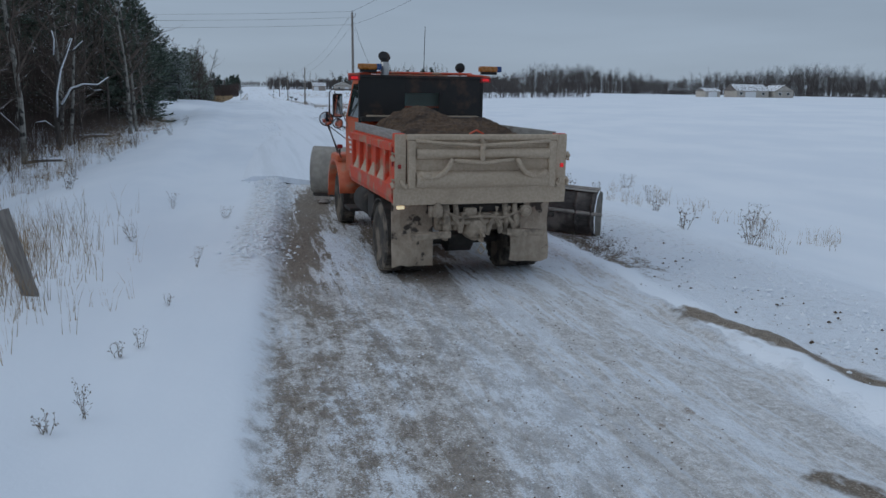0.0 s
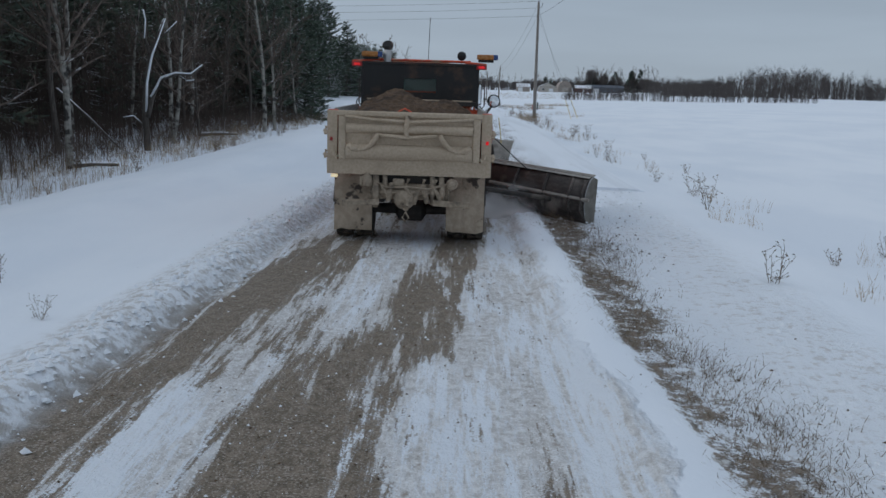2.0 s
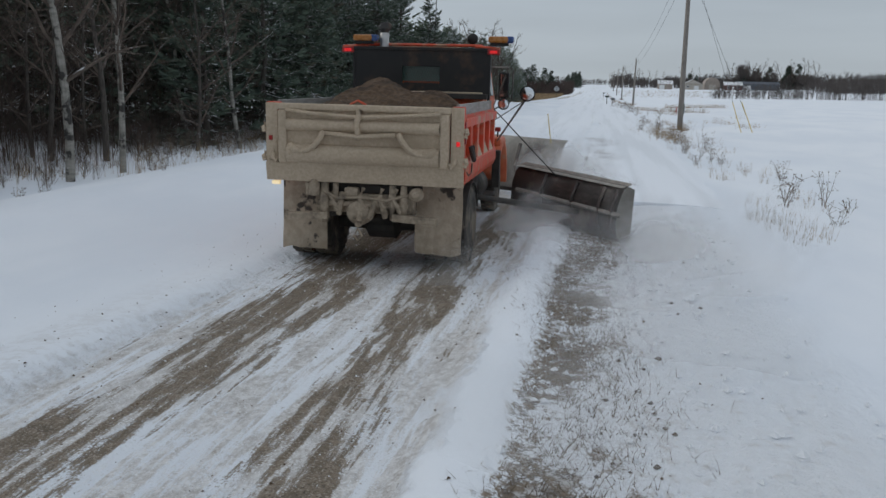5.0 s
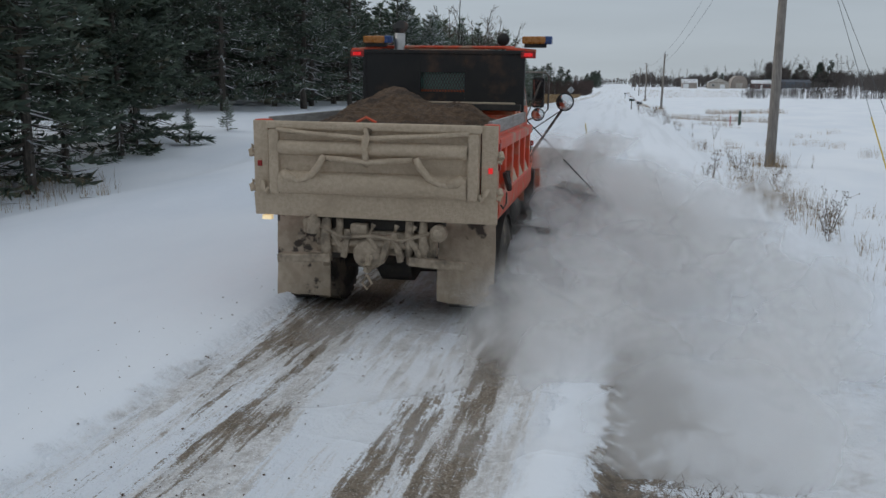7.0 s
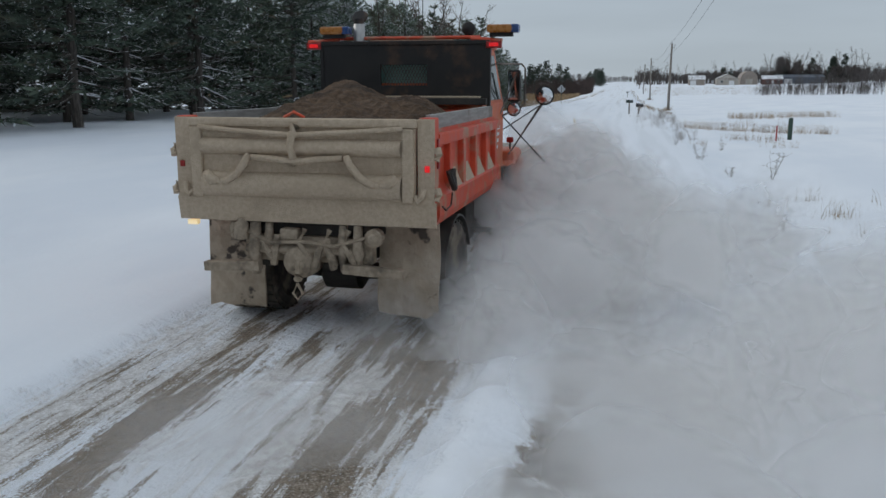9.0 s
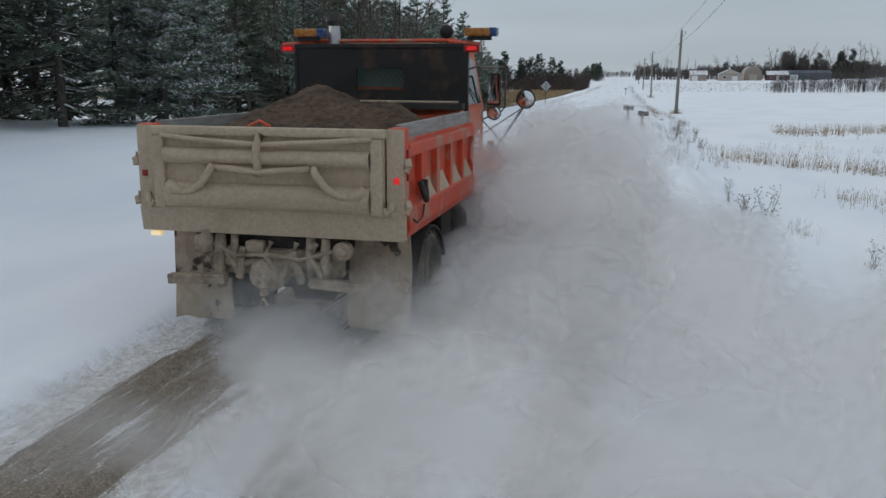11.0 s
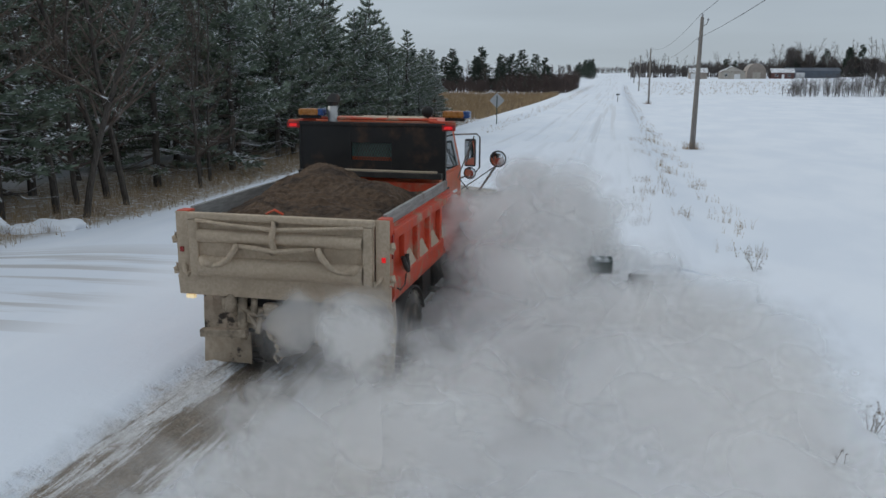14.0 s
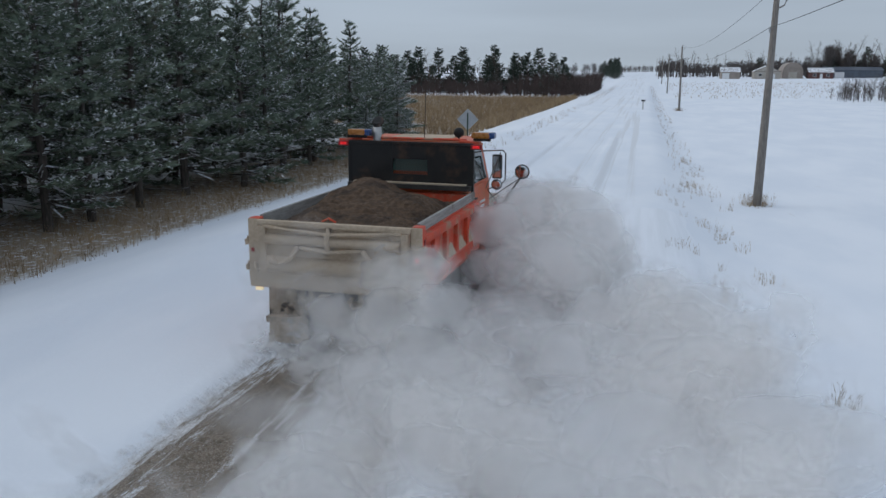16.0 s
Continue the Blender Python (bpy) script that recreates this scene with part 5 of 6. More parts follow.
def build_sign():
    x, y = -5.44, 195.1
    z = land_at(x, y)
    s = tagged(new("road_sign"), "diamond road sign seen from its bare metal back", "road sign")
    s.matrix_world = pose(x, y, z)
    part("post", boxed(-0.035, 0.035, -0.02, 0.02, -0.2, 2.1, 0.005), GREEN_POST, s)
    part("plate", boxed(-0.40, 0.40, 0.02, 0.03, -0.40, 0.40, 0.03, pose(0, 0, 1.75, 0, 45, 0)), SIGN_BACK, s)


def build_mailbox(x, y, turn, tilt, material, label, low=0.0):
    z = land_at(x, y) - low
    m = tagged(new("mailbox"), label, "mailbox", "roadside mailboxes")
    m.matrix_world = pose(x, y, z, 0, tilt, turn)
    part("post", boxed(-0.05, 0.05, -0.05, 0.05, -0.3, 1.0, 0.01), POLE_WOOD, m)
    bm = bmesh.new()
    prof = [(-0.10, 0), (0.10, 0), (0.10, 0.12)] + [(0.10 * math.cos(radians(a)), 0.12 + 0.10 * math.sin(radians(a))) for a in range(20, 180, 20)] + [(-0.10, 0.12)]
    rows = [[bm.verts.new((p, q, 1.0 + r)) for p, r in prof] for q in (-0.24, 0.24)]
    for i in range(len(prof)):
        j = (i + 1) % len(prof)
        bm.faces.new((rows[0][i], rows[0][j], rows[1][j], rows[1][i]))
    bm.faces.new(rows[0][::-1])
    bm.faces.new(rows[1])
    part("box", bm, material, m)
    part("flag", boxed(0.10, 0.108, -0.1, 0.12, 1.08, 1.12), RED_POST, m, "small red flag")
    part("lid", boxed(-0.105, 0.105, -0.255, -0.238, 1.0, 1.19, 0.02), material, m)
    return m


build_sign()
build_mailbox(3.1, 143.3, 90, 2, MAILBOX, "dark green metal mailbox on a post, dusted with snow", 0.17)
build_mailbox(3.72, 142.9, 80, 32, MAIL_BLACK, "black metal mailbox leaning on its post in the weeds", 0.26)
build_mailbox(3.4, 262.0, 90, 4, MAIL_BLACK, "small black mailbox by the road")


def build_snow_pile(x, y, r, h):
    bm = bmesh.new()
    bmesh.ops.create_icosphere(bm, subdivisions=4, radius=1.0)
    for v in bm.verts:
        k = 1 + 0.35 * noise.noise(v.co * 1.6) + 0.18 * noise.noise(v.co * 4.0)
        v.co = Vector((v.co.x * r * k, v.co.y * r * 0.6 * k, v.co.z * h * k))
    ob = part("snow_pile", bm, SNOW, smooth=True)
    ob.matrix_world = pose(x, y, land_at(x, y) - 0.05, 0, 0, 20)
    return tagged(ob, "lumpy pile of shovelled snow beside the driveway", "snow pile")


build_snow_pile(-12.2, 149.2, 1.5, 0.5)
build_snow_pile(-10.4, 150.4, 1.0, 0.35)


def build_marker(x, y, h, material, label, wide=0.05, lean=0.0):
    ob = part("marker_post", boxed(-wide, wide, -wide * 0.5, wide * 0.5, -0.2, h, 0.006), material)
    ob.matrix_world = pose(x, y, land_at(x, y), 0, lean, 0)
    return tagged(ob, label, "post")


build_marker(9.98, 120.6, 0.95, GREEN_POST, "weathered green utility marker post in the snow", 0.09)
build_marker(9.25, 119.6, 0.65, RED_POST, "thin red marker post in the snow", 0.03)
build_marker(-7.6, 136.6, 1.15, GREEN_POST, "thin dark marker post by the driveway", 0.03, 2)
build_marker(-6.15, 10.9, 1.0, POLE_WOOD, "old wooden fence post leaning over the grass", 0.08, -14)


# ---- trees ----
class Soup:
    """Triangles and bars gathered for one mesh."""

    def __init__(self):
        self.v, self.f, self.m = [], [], []

    def tri(self, a, b, c, mat=0):
        k = len(self.v)
        self.v += [tuple(a), tuple(b), tuple(c)]
        self.f.append((k, k + 1, k + 2))
        self.m.append(mat)

    def bar(self, pts, rad, sides=3, mat=0):
        k = len(self.v)
        n = len(pts)
        for i, p in enumerate(pts):
            a, b = ring_frame(pts[min(i + 1, n - 1)] - pts[max(i - 1, 0)])
            for s in range(sides):
                w = 2 * math.pi * s / sides
                self.v.append(tuple(p + (a * math.cos(w) + b * math.sin(w)) * rad[i]))
        for i in range(n - 1):
            for s in range(sides):
                q = k + i * sides
                self.f.append((q + s, q + (s + 1) % sides, q + sides + (s + 1) % sides, q + sides + s))
                self.m.append(mat)

    def object(self, name, mats, parent=None):
        return mesh_of(name, self.v, self.f, mats, self.m, parent=parent)


def rand_dir(rnd, up=0.0):
    a, z = rnd.uniform(0, 6.283), rnd.uniform(-1, 1)
    r = math.sqrt(1 - z * z)
    return Vector((r * math.cos(a), r * math.sin(a), z + up)).normalized()


def conifer(seed, height, spread, bare=0.12, snow=0.3, density=1.0, needle=NEEDLE, droop=0.25, blades=6, grain=1.0, taper=0.75, flecks=4):
    """A pine or spruce: trunk with whorls of limbs, needles in sprays along them, snow lying on some."""
    rnd = random.Random(seed)
    t = new("conifer")
    trunk = Soup()
    wob = [Vector((rnd.uniform(-0.08, 0.08), rnd.uniform(-0.08, 0.08), height * k / 8)) for k in range(9)]
    wob[0] = Vector((0, 0, -0.4))
    trunk.bar(wob, [height * 0.0155 * (1 - k / 8.6) + 0.012 for k in range(9)], 8)
    crown = Soup()
    levels = int(height * 2.3)
    for lv in range(levels):
        q = lv / levels
        z = height * (bare + (1 - bare) * q ** 0.92)
        n = rnd.randint(5, 7) if q < 0.9 else 4
        for k in range(n):
            a = rnd.uniform(0, 6.283)
            length = spread * (1 - q) ** taper * rnd.uniform(0.6, 1.12) + 0.12
            rise = rnd.uniform(-0.15, 0.15) - droop * (1 - q) + 0.5 * q
            d = Vector((math.cos(a), math.sin(a), rise))
            p0 = Vector((0, 0, z + rnd.uniform(-0.12, 0.12)))
            tip = p0 + d * length + Vector((0, 0, 0.12 * length))
            mid = p0.lerp(tip, 0.5) - Vector((0, 0, 0.08 * length))
            crown.bar([p0, mid, tip], [0.02 + 0.012 * length, 0.014, 0.005], 3, 2)
            dead = q < 0.16 and rnd.random() < 0.6
            if dead:
                continue
            side = Vector((-math.sin(a), math.cos(a), 0))
            sprays = max(4, int(length * 9.5 * density))
            for s in range(sprays):
                w = 0.18 + 0.82 * (s + rnd.random()) / sprays
                c = p0.lerp(mid, w * 2) if w < 0.5 else mid.lerp(tip, w * 2 - 1)
                c = c + side * rnd.uniform(-0.28, 0.28) * length * (1.1 - w) * 1.2
                size = rnd.uniform(0.17, 0.30) * (1 + 0.12 * length) * grain
                white = rnd.random() < snow
                for b in range(blades):
                    dv = (d * rnd.uniform(0.2, 1.0) + side * rnd.uniform(-1, 1) + Vector((0, 0, rnd.uniform(-0.25, 0.55)))).normalized()
                    wv = dv.cross(rand_dir(rnd)).normalized() * size * 0.15
                    crown.tri(c - wv, c + wv, c + dv * size, 0)
                if white:
                    for b in range(flecks):
                        dv = Vector((rnd.uniform(-1, 1), rnd.uniform(-1, 1), rnd.uniform(-0.1, 0.3))).normalized()
                        wv = dv.cross(Vector((0, 0, 1))).normalized() * rnd.uniform(0.022, 0.06)
                        e = c + rand_dir(rnd) * size * 0.6 + Vector((0, 0, 0.05))
                        crown.tri(e - wv, e + wv, e + dv * rnd.uniform(0.08, 0.17), 1)
            if snow and rnd.random() < snow:
                for near_end, far_end in ((p0, mid), (mid, tip)):
                    wv = side * rnd.uniform(0.012, 0.03)
                    e = near_end.lerp(far_end, 0.2) + Vector((0, 0, 0.035))
                    crown.tri(e - wv, e + wv, near_end.lerp(far_end, 0.95) + Vector((0, 0, 0.03)), 1)
    trunk.object("trunk", [BARK], t)
    crown.object("crown", [needle, SNOW, BARK], t)
    return t


def bare_tree(seed, height, pale=False, fork=False, twigs=2, low=0.3):
    """A leafless broadleaf tree: a bent trunk, limbs, branches and twigs."""
    rnd = random.Random(seed)
    t = new("bare_tree")
    trunk, crown = Soup(), Soup()
    r0 = height * 0.0085 + 0.02

    def grow(soup, p, d, length, r, segs, bend, sides, lift=0.0):
        pts, rads = [p], [r]
        for i in range(segs):
            d = (d + rand_dir(rnd) * bend + Vector((0, 0, lift))).normalized()
            p = p + d * (length / segs)
            pts.append(p)
            rads.append(r * (1 - 0.8 * (i + 1) / segs))
        soup.bar(pts, rads, sides)
        return pts, rads

    stems = [(Vector((0, 0, -0.3)), Vector((rnd.uniform(-0.1, 0.1), rnd.uniform(-0.1, 0.1), 1)), height, r0)]
    if fork:
        stems = [(Vector((0, 0, -0.3)), Vector((-0.22, 0, 1)), height, r0), (Vector((0.03, 0, 0.0)), Vector((0.32, 0.1, 1)), height * 0.8, r0 * 0.8)]
    for p, d, length, r in stems:
        pts, rads = grow(trunk, p, d, length, r, 9, 0.07 if not fork else 0.2, 8)
        for i in range(2, len(pts)):
            if i / len(pts) < low:
                continue
            for k in range(rnd.randint(2, 3)):
                w = rnd.random()
                b = pts[i - 1].lerp(pts[i], w)
                a = rnd.uniform(0, 6.283)
                dd = Vector((math.cos(a), math.sin(a), rnd.uniform(0.4, 1.2))).normalized()
                ll = length * rnd.uniform(0.16, 0.34) * (1.25 - i / len(pts))
                p2, r2 = grow(crown, b, dd, ll, rads[i] * 0.55 + 0.008, 5, 0.22, 4, 0.06)
                for j in range(1, len(p2)):
                    for m in range(twigs):
                        p3, r3 = grow(crown, p2[j].lerp(p2[j - 1], rnd.random()), (rand_dir(rnd, 0.5) + dd * 0.6).normalized(), ll * rnd.uniform(0.25, 0.5), 0.014, 3, 0.22, 3, 0.05)
                        for e in range(twigs):
                            c = p3[rnd.randint(1, 3)]
                            dv = rand_dir(rnd, 0.4)
                            tip = c + dv * ll * rnd.uniform(0.12, 0.3)
                            wv = dv.cross(rand_dir(rnd)).normalized() * 0.008
                            crown.tri(c - wv, c + wv, tip)
    trunk.object("trunk", [BIRCH if pale else BARK], t)
    crown.object("crown", [BIRCH if pale and fork else TWIG], t)
    return t


def plant(base, x, y, size=1.0, turn=0.0, label="", category="tree", group="", lean=0.0):
    ob = copy_thing(base, Matrix())
    ob.matrix_world = pose(x, y, land_at(x, y) - 0.05, lean, 0, turn) @ Matrix.Diagonal((size, size, size, 1))
    return tagged(ob, label, category, group)


def drop(base):
    for o in (*base.children_recursive, base):
        bpy.data.objects.remove(o)


rnd = random.Random(11)
pines = [conifer(21, 11.5, 3.4, 0.09, 0.7, 0.6, blades=5, grain=1.2), conifer(22, 13.0, 3.6, 0.10, 0.7, 0.6, blades=5, grain=1.2), conifer(23, 10.0, 3.1, 0.08, 0.7, 0.65, blades=5, grain=1.2)]
thicket = [conifer(25, 10.5, 3.0, 0.03, 0.3, 0.32, blades=4, grain=1.75), conifer(26, 12.5, 3.2, 0.03, 0.3, 0.30, blades=4, grain=1.75)]
planted = [conifer(31, 8.6, 2.6, 0.09, 0.8, 0.95, NEEDLE_ROW_BRIGHT, 0.1, 6, 1.05, 0.9, 6), conifer(32, 9.4, 2.6, 0.11, 0.75, 0.95, NEEDLE_ROW_BRIGHT, 0.1, 6, 1.05, 0.95, 6), conifer(33, 7.8, 2.5, 0.08, 0.8, 0.95, NEEDLE_ROW_BRIGHT, 0.1, 6, 1.05, 0.85, 6)]
shady = [conifer(27, 11.0, 3.4, 0.07, 0.12, 0.85, blades=6, grain=1.35)]
spruces = [conifer(41, 7.6, 2.6, 0.03, 0.95, 1.3, NEEDLE_ROW_BRIGHT, 0.35, flecks=9), conifer(42, 9.0, 2.9, 0.04, 0.05, 0.28, NEEDLE_FAR, 0.35, 3, 2.4)]
back_row = [conifer(35, 8.8, 2.6, 0.10, 0.3, 0.3, NEEDLE_ROW_BRIGHT, blades=4, grain=1.7)]
bares = [bare_tree(51, 11.0), bare_tree(52, 12.5), bare_tree(53, 9.0, low=0.2)]
pales = [bare_tree(61, 12.0, True), bare_tree(62, 10.5, True)]
PALE_L = "slender pale-barked bare tree at the edge of the snowy wood"
BARE_L = "leafless grey-brown broadleaf tree at the edge of the wood"
PINE_L = "dark green pine with snow caught on its branches"
ROW_L = "plantation pine with a dense dark crown dusted with snow"
SPRUCE_L = "snow-dusted spruce with branches to the ground"
WOOD_G, ROW_G = "trees of the roadside wood", "pines of the plantation"



def build_snowy_fork():
    """A dead forked tree whose limbs carry a thick line of snow."""
    t = tagged(new("dead_tree"), "forked dead tree with snow lying along its grey limbs", "tree", WOOD_G)
    t.matrix_world = pose(-12.2, 42.4, land_at(-12.2, 42.4))
    limbs = [([(0.05, 0, -0.3), (0.02, 0, 0.6), (-0.05, 0.05, 1.5), (0.0, 0.1, 2.6), (0.22, 0.1, 3.6), (0.5, 0.15, 4.3), (0.75, 0.2, 5.0)], 0.15),
             ([(0.08, 0, 1.3), (0.3, -0.1, 2.0), (0.75, -0.2, 2.75), (1.3, -0.25, 2.95), (1.9, -0.3, 2.95), (2.35, -0.35, 3.3)], 0.10),
             ([(0.22, 0.1, 3.6), (0.05, 0.1, 4.2), (0.1, 0.12, 4.9), (0.02, 0.1, 5.3)], 0.06),
             ([(0.5, 0.15, 4.3), (0.9, 0.1, 4.5), (1.3, 0.1, 4.9)], 0.05), ([(1.3, -0.25, 2.95), (1.7, -0.2, 2.7), (2.0, -0.2, 2.75)], 0.04),
             ([(-0.02, 0, 0.9), (-0.5, 0.1, 1.3), (-0.9, 0.1, 1.25)], 0.06)]
    for pts, r in limbs:
        n = len(pts)
        rad = [r * (1 - 0.75 * k / (n - 1)) for k in range(n)]
        limb = part("limb", tubed(pts, rad, 8), BARK, t, smooth=True)
        if r < 0.14:
            part("snow", tubed([(x - 0.02, y - 0.02, z + q * 0.9) for (x, y, z), q in zip(pts[1:], rad[1:])], [q * 0.6 + 0.008 for q in rad[1:]], 6), SNOW, limb, "line of snow along the limb", True)
        else:
            part("snow", tubed([(x + 0.07, y - 0.05, z) for (x, y, z) in pts[2:]], [q * 0.5 for q in rad[2:]], 6), SNOW, limb, "line of snow along the limb", True)


def build_log(a, b, r, label):
    a, b = Vector(a), Vector(b)
    a.z += land_at(a.x, a.y)
    b.z += land_at(b.x, b.y)
    mid = a.lerp(b, 0.5) + Vector((0, 0, 0.05))
    t = tagged(part("fallen_log", tubed([a, mid, b], [r, r * 0.85, r * 0.6], 8), BARK, smooth=True), label, "log", "fallen timber")
    part("snow", tubed([p + Vector((0, 0, r * 0.55)) for p in (a, mid, b)], [r * 0.75, r * 0.65, r * 0.4], 6), SNOW, t, "snow lying on the log", True)


build_log((-12.1, 35.4, 0.05), (-10.9, 36.4, 0.05), 0.08, "fallen log half buried in snow")
build_log((-14.6, 40.3, 2.3), (-12.9, 41.6, 0.1), 0.05, "dead leaning stem with snow on it")
build_log((-12.8, 51.0, 0.12), (-11.6, 53.5, 0.06), 0.10, "fallen log half buried in snow")

# the wood's edge, tree by tree
for k, (x, y, pale, s) in enumerate(((-12.0, 35.4, 1, 1.0), (-12.6, 46.5, 1, 0.9), (-11.0, 57.1, 1, 1.0), (-10.9, 59.4, 1, 0.95), (-13.5, 34.0, 1, 1.1), (-13.0, 31.0, 0, 0.9),
                                    (-12.2, 26.5, 1, 1.0), (-13.8, 22.0, 1, 0.95), (-12.6, 29.0, 0, 0.85), (-14.5, 40.0, 0, 1.0), (-13.2, 48.0, 1, 0.85), (-12.6, 50.5, 0, 0.8),
                                    (-13.0, 62.0, 0, 0.9), (-11.2, 68.2, 1, 0.8), (-12.2, 66.5, 0, 0.8), (-14.8, 56.0, 1, 1.05))):
    plant((pales if pale else bares)[k % (2 if pale else 3)], x, y, s, 47 * k, PALE_L if pale else BARE_L, "tree", WOOD_G, 1.5 * math.sin(k * 2.1))
build_snowy_fork()
for k in range(46):
    x, y = rnd.uniform(-32, -14), rnd.uniform(18, 72)
    plant((bares + pales)[k % 5], x, y, rnd.uniform(0.7, 1.1), rnd.uniform(0, 360), BARE_L if k % 5 < 3 else PALE_L, "tree", WOOD_G)
for k in range(64):
    y = 10 + 66 * (k + rnd.random()) / 64
    plant(thicket[k % 2], rnd.uniform(-26, -18.5) if k % 2 else rnd.uniform(-44, -26), y, rnd.uniform(0.85, 1.25), rnd.uniform(0, 360), PINE_L, "tree", WOOD_G)
# dark pines that close the wood and the open pines by the driveway
for k, (x, y, s) in enumerate(((-13, 69, 0.8), (-12.2, 73, 0.75), (-15, 71, 1.0), (-13, 76.5, 0.85), (-17, 75, 1.1), (-15.5, 80, 1.0), (-19, 78, 1.1), (-21, 83, 1.1), (-12.6, 80.0, 0.6), (-11.8, 77.5, 0.7), (-24, 84, 1.15),
                               (-18, 82.5, 1.05), (-27, 80, 1.2), (-32, 86, 1.2))):
    plant(thicket[k % 2], x, y, s, 61 * k, "dark green pine with branches down to the snow", "tree", "pines by the driveway")
for k, (x, y, s) in enumerate(((-14.6, 86.6, 0.85), (-16.4, 88.6, 0.8), (-13.6, 84.2, 0.62))):
    plant(shady[0], x, y, s, 83 * k, "dark green pine with heavy boughs hanging low over the snow", "tree", "pines by the driveway")
for k, (x, y, s) in enumerate(((-18.7, 102, 1.0), (-16.2, 107.4, 0.95), (-20, 112, 1.05), (-16.5, 117, 1.0), (-24, 104, 1.1), (-28, 100, 1.15), (-24, 111, 1.1), (-19, 121, 1.0),
                               (-15.5, 126, 1.0), (-24, 119, 1.1), (-29, 118, 1.2), (-21, 128, 1.05), (-22, 99, 1.0), (-20.5, 106, 1.05), (-26, 107.5, 1.1), (-18, 113.5, 0.95), (-22, 115.5, 1.1), (-26.5, 113, 1.1), (-22, 123.5, 1.05), (-26, 125, 1.1))):
    plant(pines[k % 3], x, y, s, 61 * k, PINE_L, "tree", "pines by the driveway")
for k, (x, y, s) in enumerate(((-26, 130.5, 1.0), (-23, 133, 0.95), (-29, 134, 1.1), (-20.5, 131.5, 0.9), (-25.5, 136, 1.0), (-31, 129, 1.1), (-33, 97, 1.1), (-31.5, 103, 1.0), (-34, 109, 1.1), (-32, 114, 1.05), (-30.5, 122, 1.1), (-27.5, 95, 1.0))):
    plant(thicket[k % 2], x, y, s, 53 * k, "dark snow-flecked pine deep in the wood", "tree", "pines by the driveway")
for k in range(34):
    x, y = rnd.uniform(-58, -31), 92 + 55 * (k + rnd.random()) / 34
    plant(thicket[k % 2], x, y, rnd.uniform(0.95, 1.3), rnd.uniform(0, 360), "dark snow-flecked pine deep in the wood", "tree", "pines by the driveway")
for k, (x, y, s) in enumerate(((-13.4, 129.0, 0.95), (-14.2, 133.0, 1.0), (-16.8, 134.5, 1.1), (-15.6, 129.5, 1.05))):
    plant(spruces[0], x, y, s, 70 * k, SPRUCE_L, "tree", "pines by the driveway")
# plantation, in rows
for i, x in enumerate((-13.6, -16.6, -19.8, -23.4, -27.5, -32)):
    for j in range(23):
        y = 143 + 2.95 * j + rnd.uniform(-0.8, 0.8)
        if y > 210 or (i > 3 and (i + j) % 2):
            continue
        s = rnd.uniform(0.98, 1.22) * (1.0 - 0.30 * float(ease(178, 208, y)))
        if y < 164 and i < 2 and (i + j) % 3:
            plant(bares[(i + 2 * j) % 3], x + rnd.uniform(-0.7, 0.7), y, s * 0.8, rnd.uniform(0, 360), "bare brown broadleaf tree among the pines", "tree", ROW_G)
            continue
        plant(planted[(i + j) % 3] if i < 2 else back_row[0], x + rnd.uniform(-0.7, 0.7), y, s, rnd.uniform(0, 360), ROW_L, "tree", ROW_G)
for k, (x, y, s) in enumerate(((-13.8, 210.5, 0.82), (-12.6, 206.5, 0.62), (-16.5, 212.5, 0.85), (-20, 212.5, 0.95), (-12.3, 199.0, 0.5))):
    plant(spruces[0], x, y, s, 50 * k, SPRUCE_L, "tree", ROW_G)
for k, (x, y, s) in enumerate(((-11.6, 146.5, 0.72), (-11.3, 153.0, 0.80), (-11.6, 160.5, 0.74), (-12.0, 149.8, 0.9), (-11.8, 156.0, 0.85), (-12.2, 162.5, 0.78), (-12.0, 143.5, 0.8), (-12.6, 153.6, 0.95))):
    plant(bares[k % 3], x, y, s, 80 * k, "bare broadleaf sapling in front of the pines", "tree", ROW_G)
plant(planted[2], -12.7, 87.0, 0.17, 0, "small pine sapling standing in the snow", "sapling")
plant(planted[0], -13.2, 91.0, 0.16, 0, "small pine sapling standing in the snow", "sapling")
# the far stand past the reed bed
for k in range(96):
    x = -17 - 115 * (k / 96) ** 1.2 + rnd.uniform(-3, 3)
    y = 352 + rnd.uniform(-8, 22)
    far = k % 4 != 0
    plant(spruces[1] if far else bares[k % 3], x, y, rnd.uniform(0.6, 1.3) if far else rnd.uniform(0.75, 1.0), rnd.uniform(0, 360),
          "distant dark spruce behind the reed bed" if far else "distant bare tree behind the reed bed", "tree", "distant stand of trees")
for k in range(12):
    plant(spruces[1], -11 - rnd.uniform(0, 9), 560 + rnd.uniform(0, 120), rnd.uniform(0.8, 1.2), rnd.uniform(0, 360), "distant dark spruce beside the far road", "tree", "distant stand of trees")
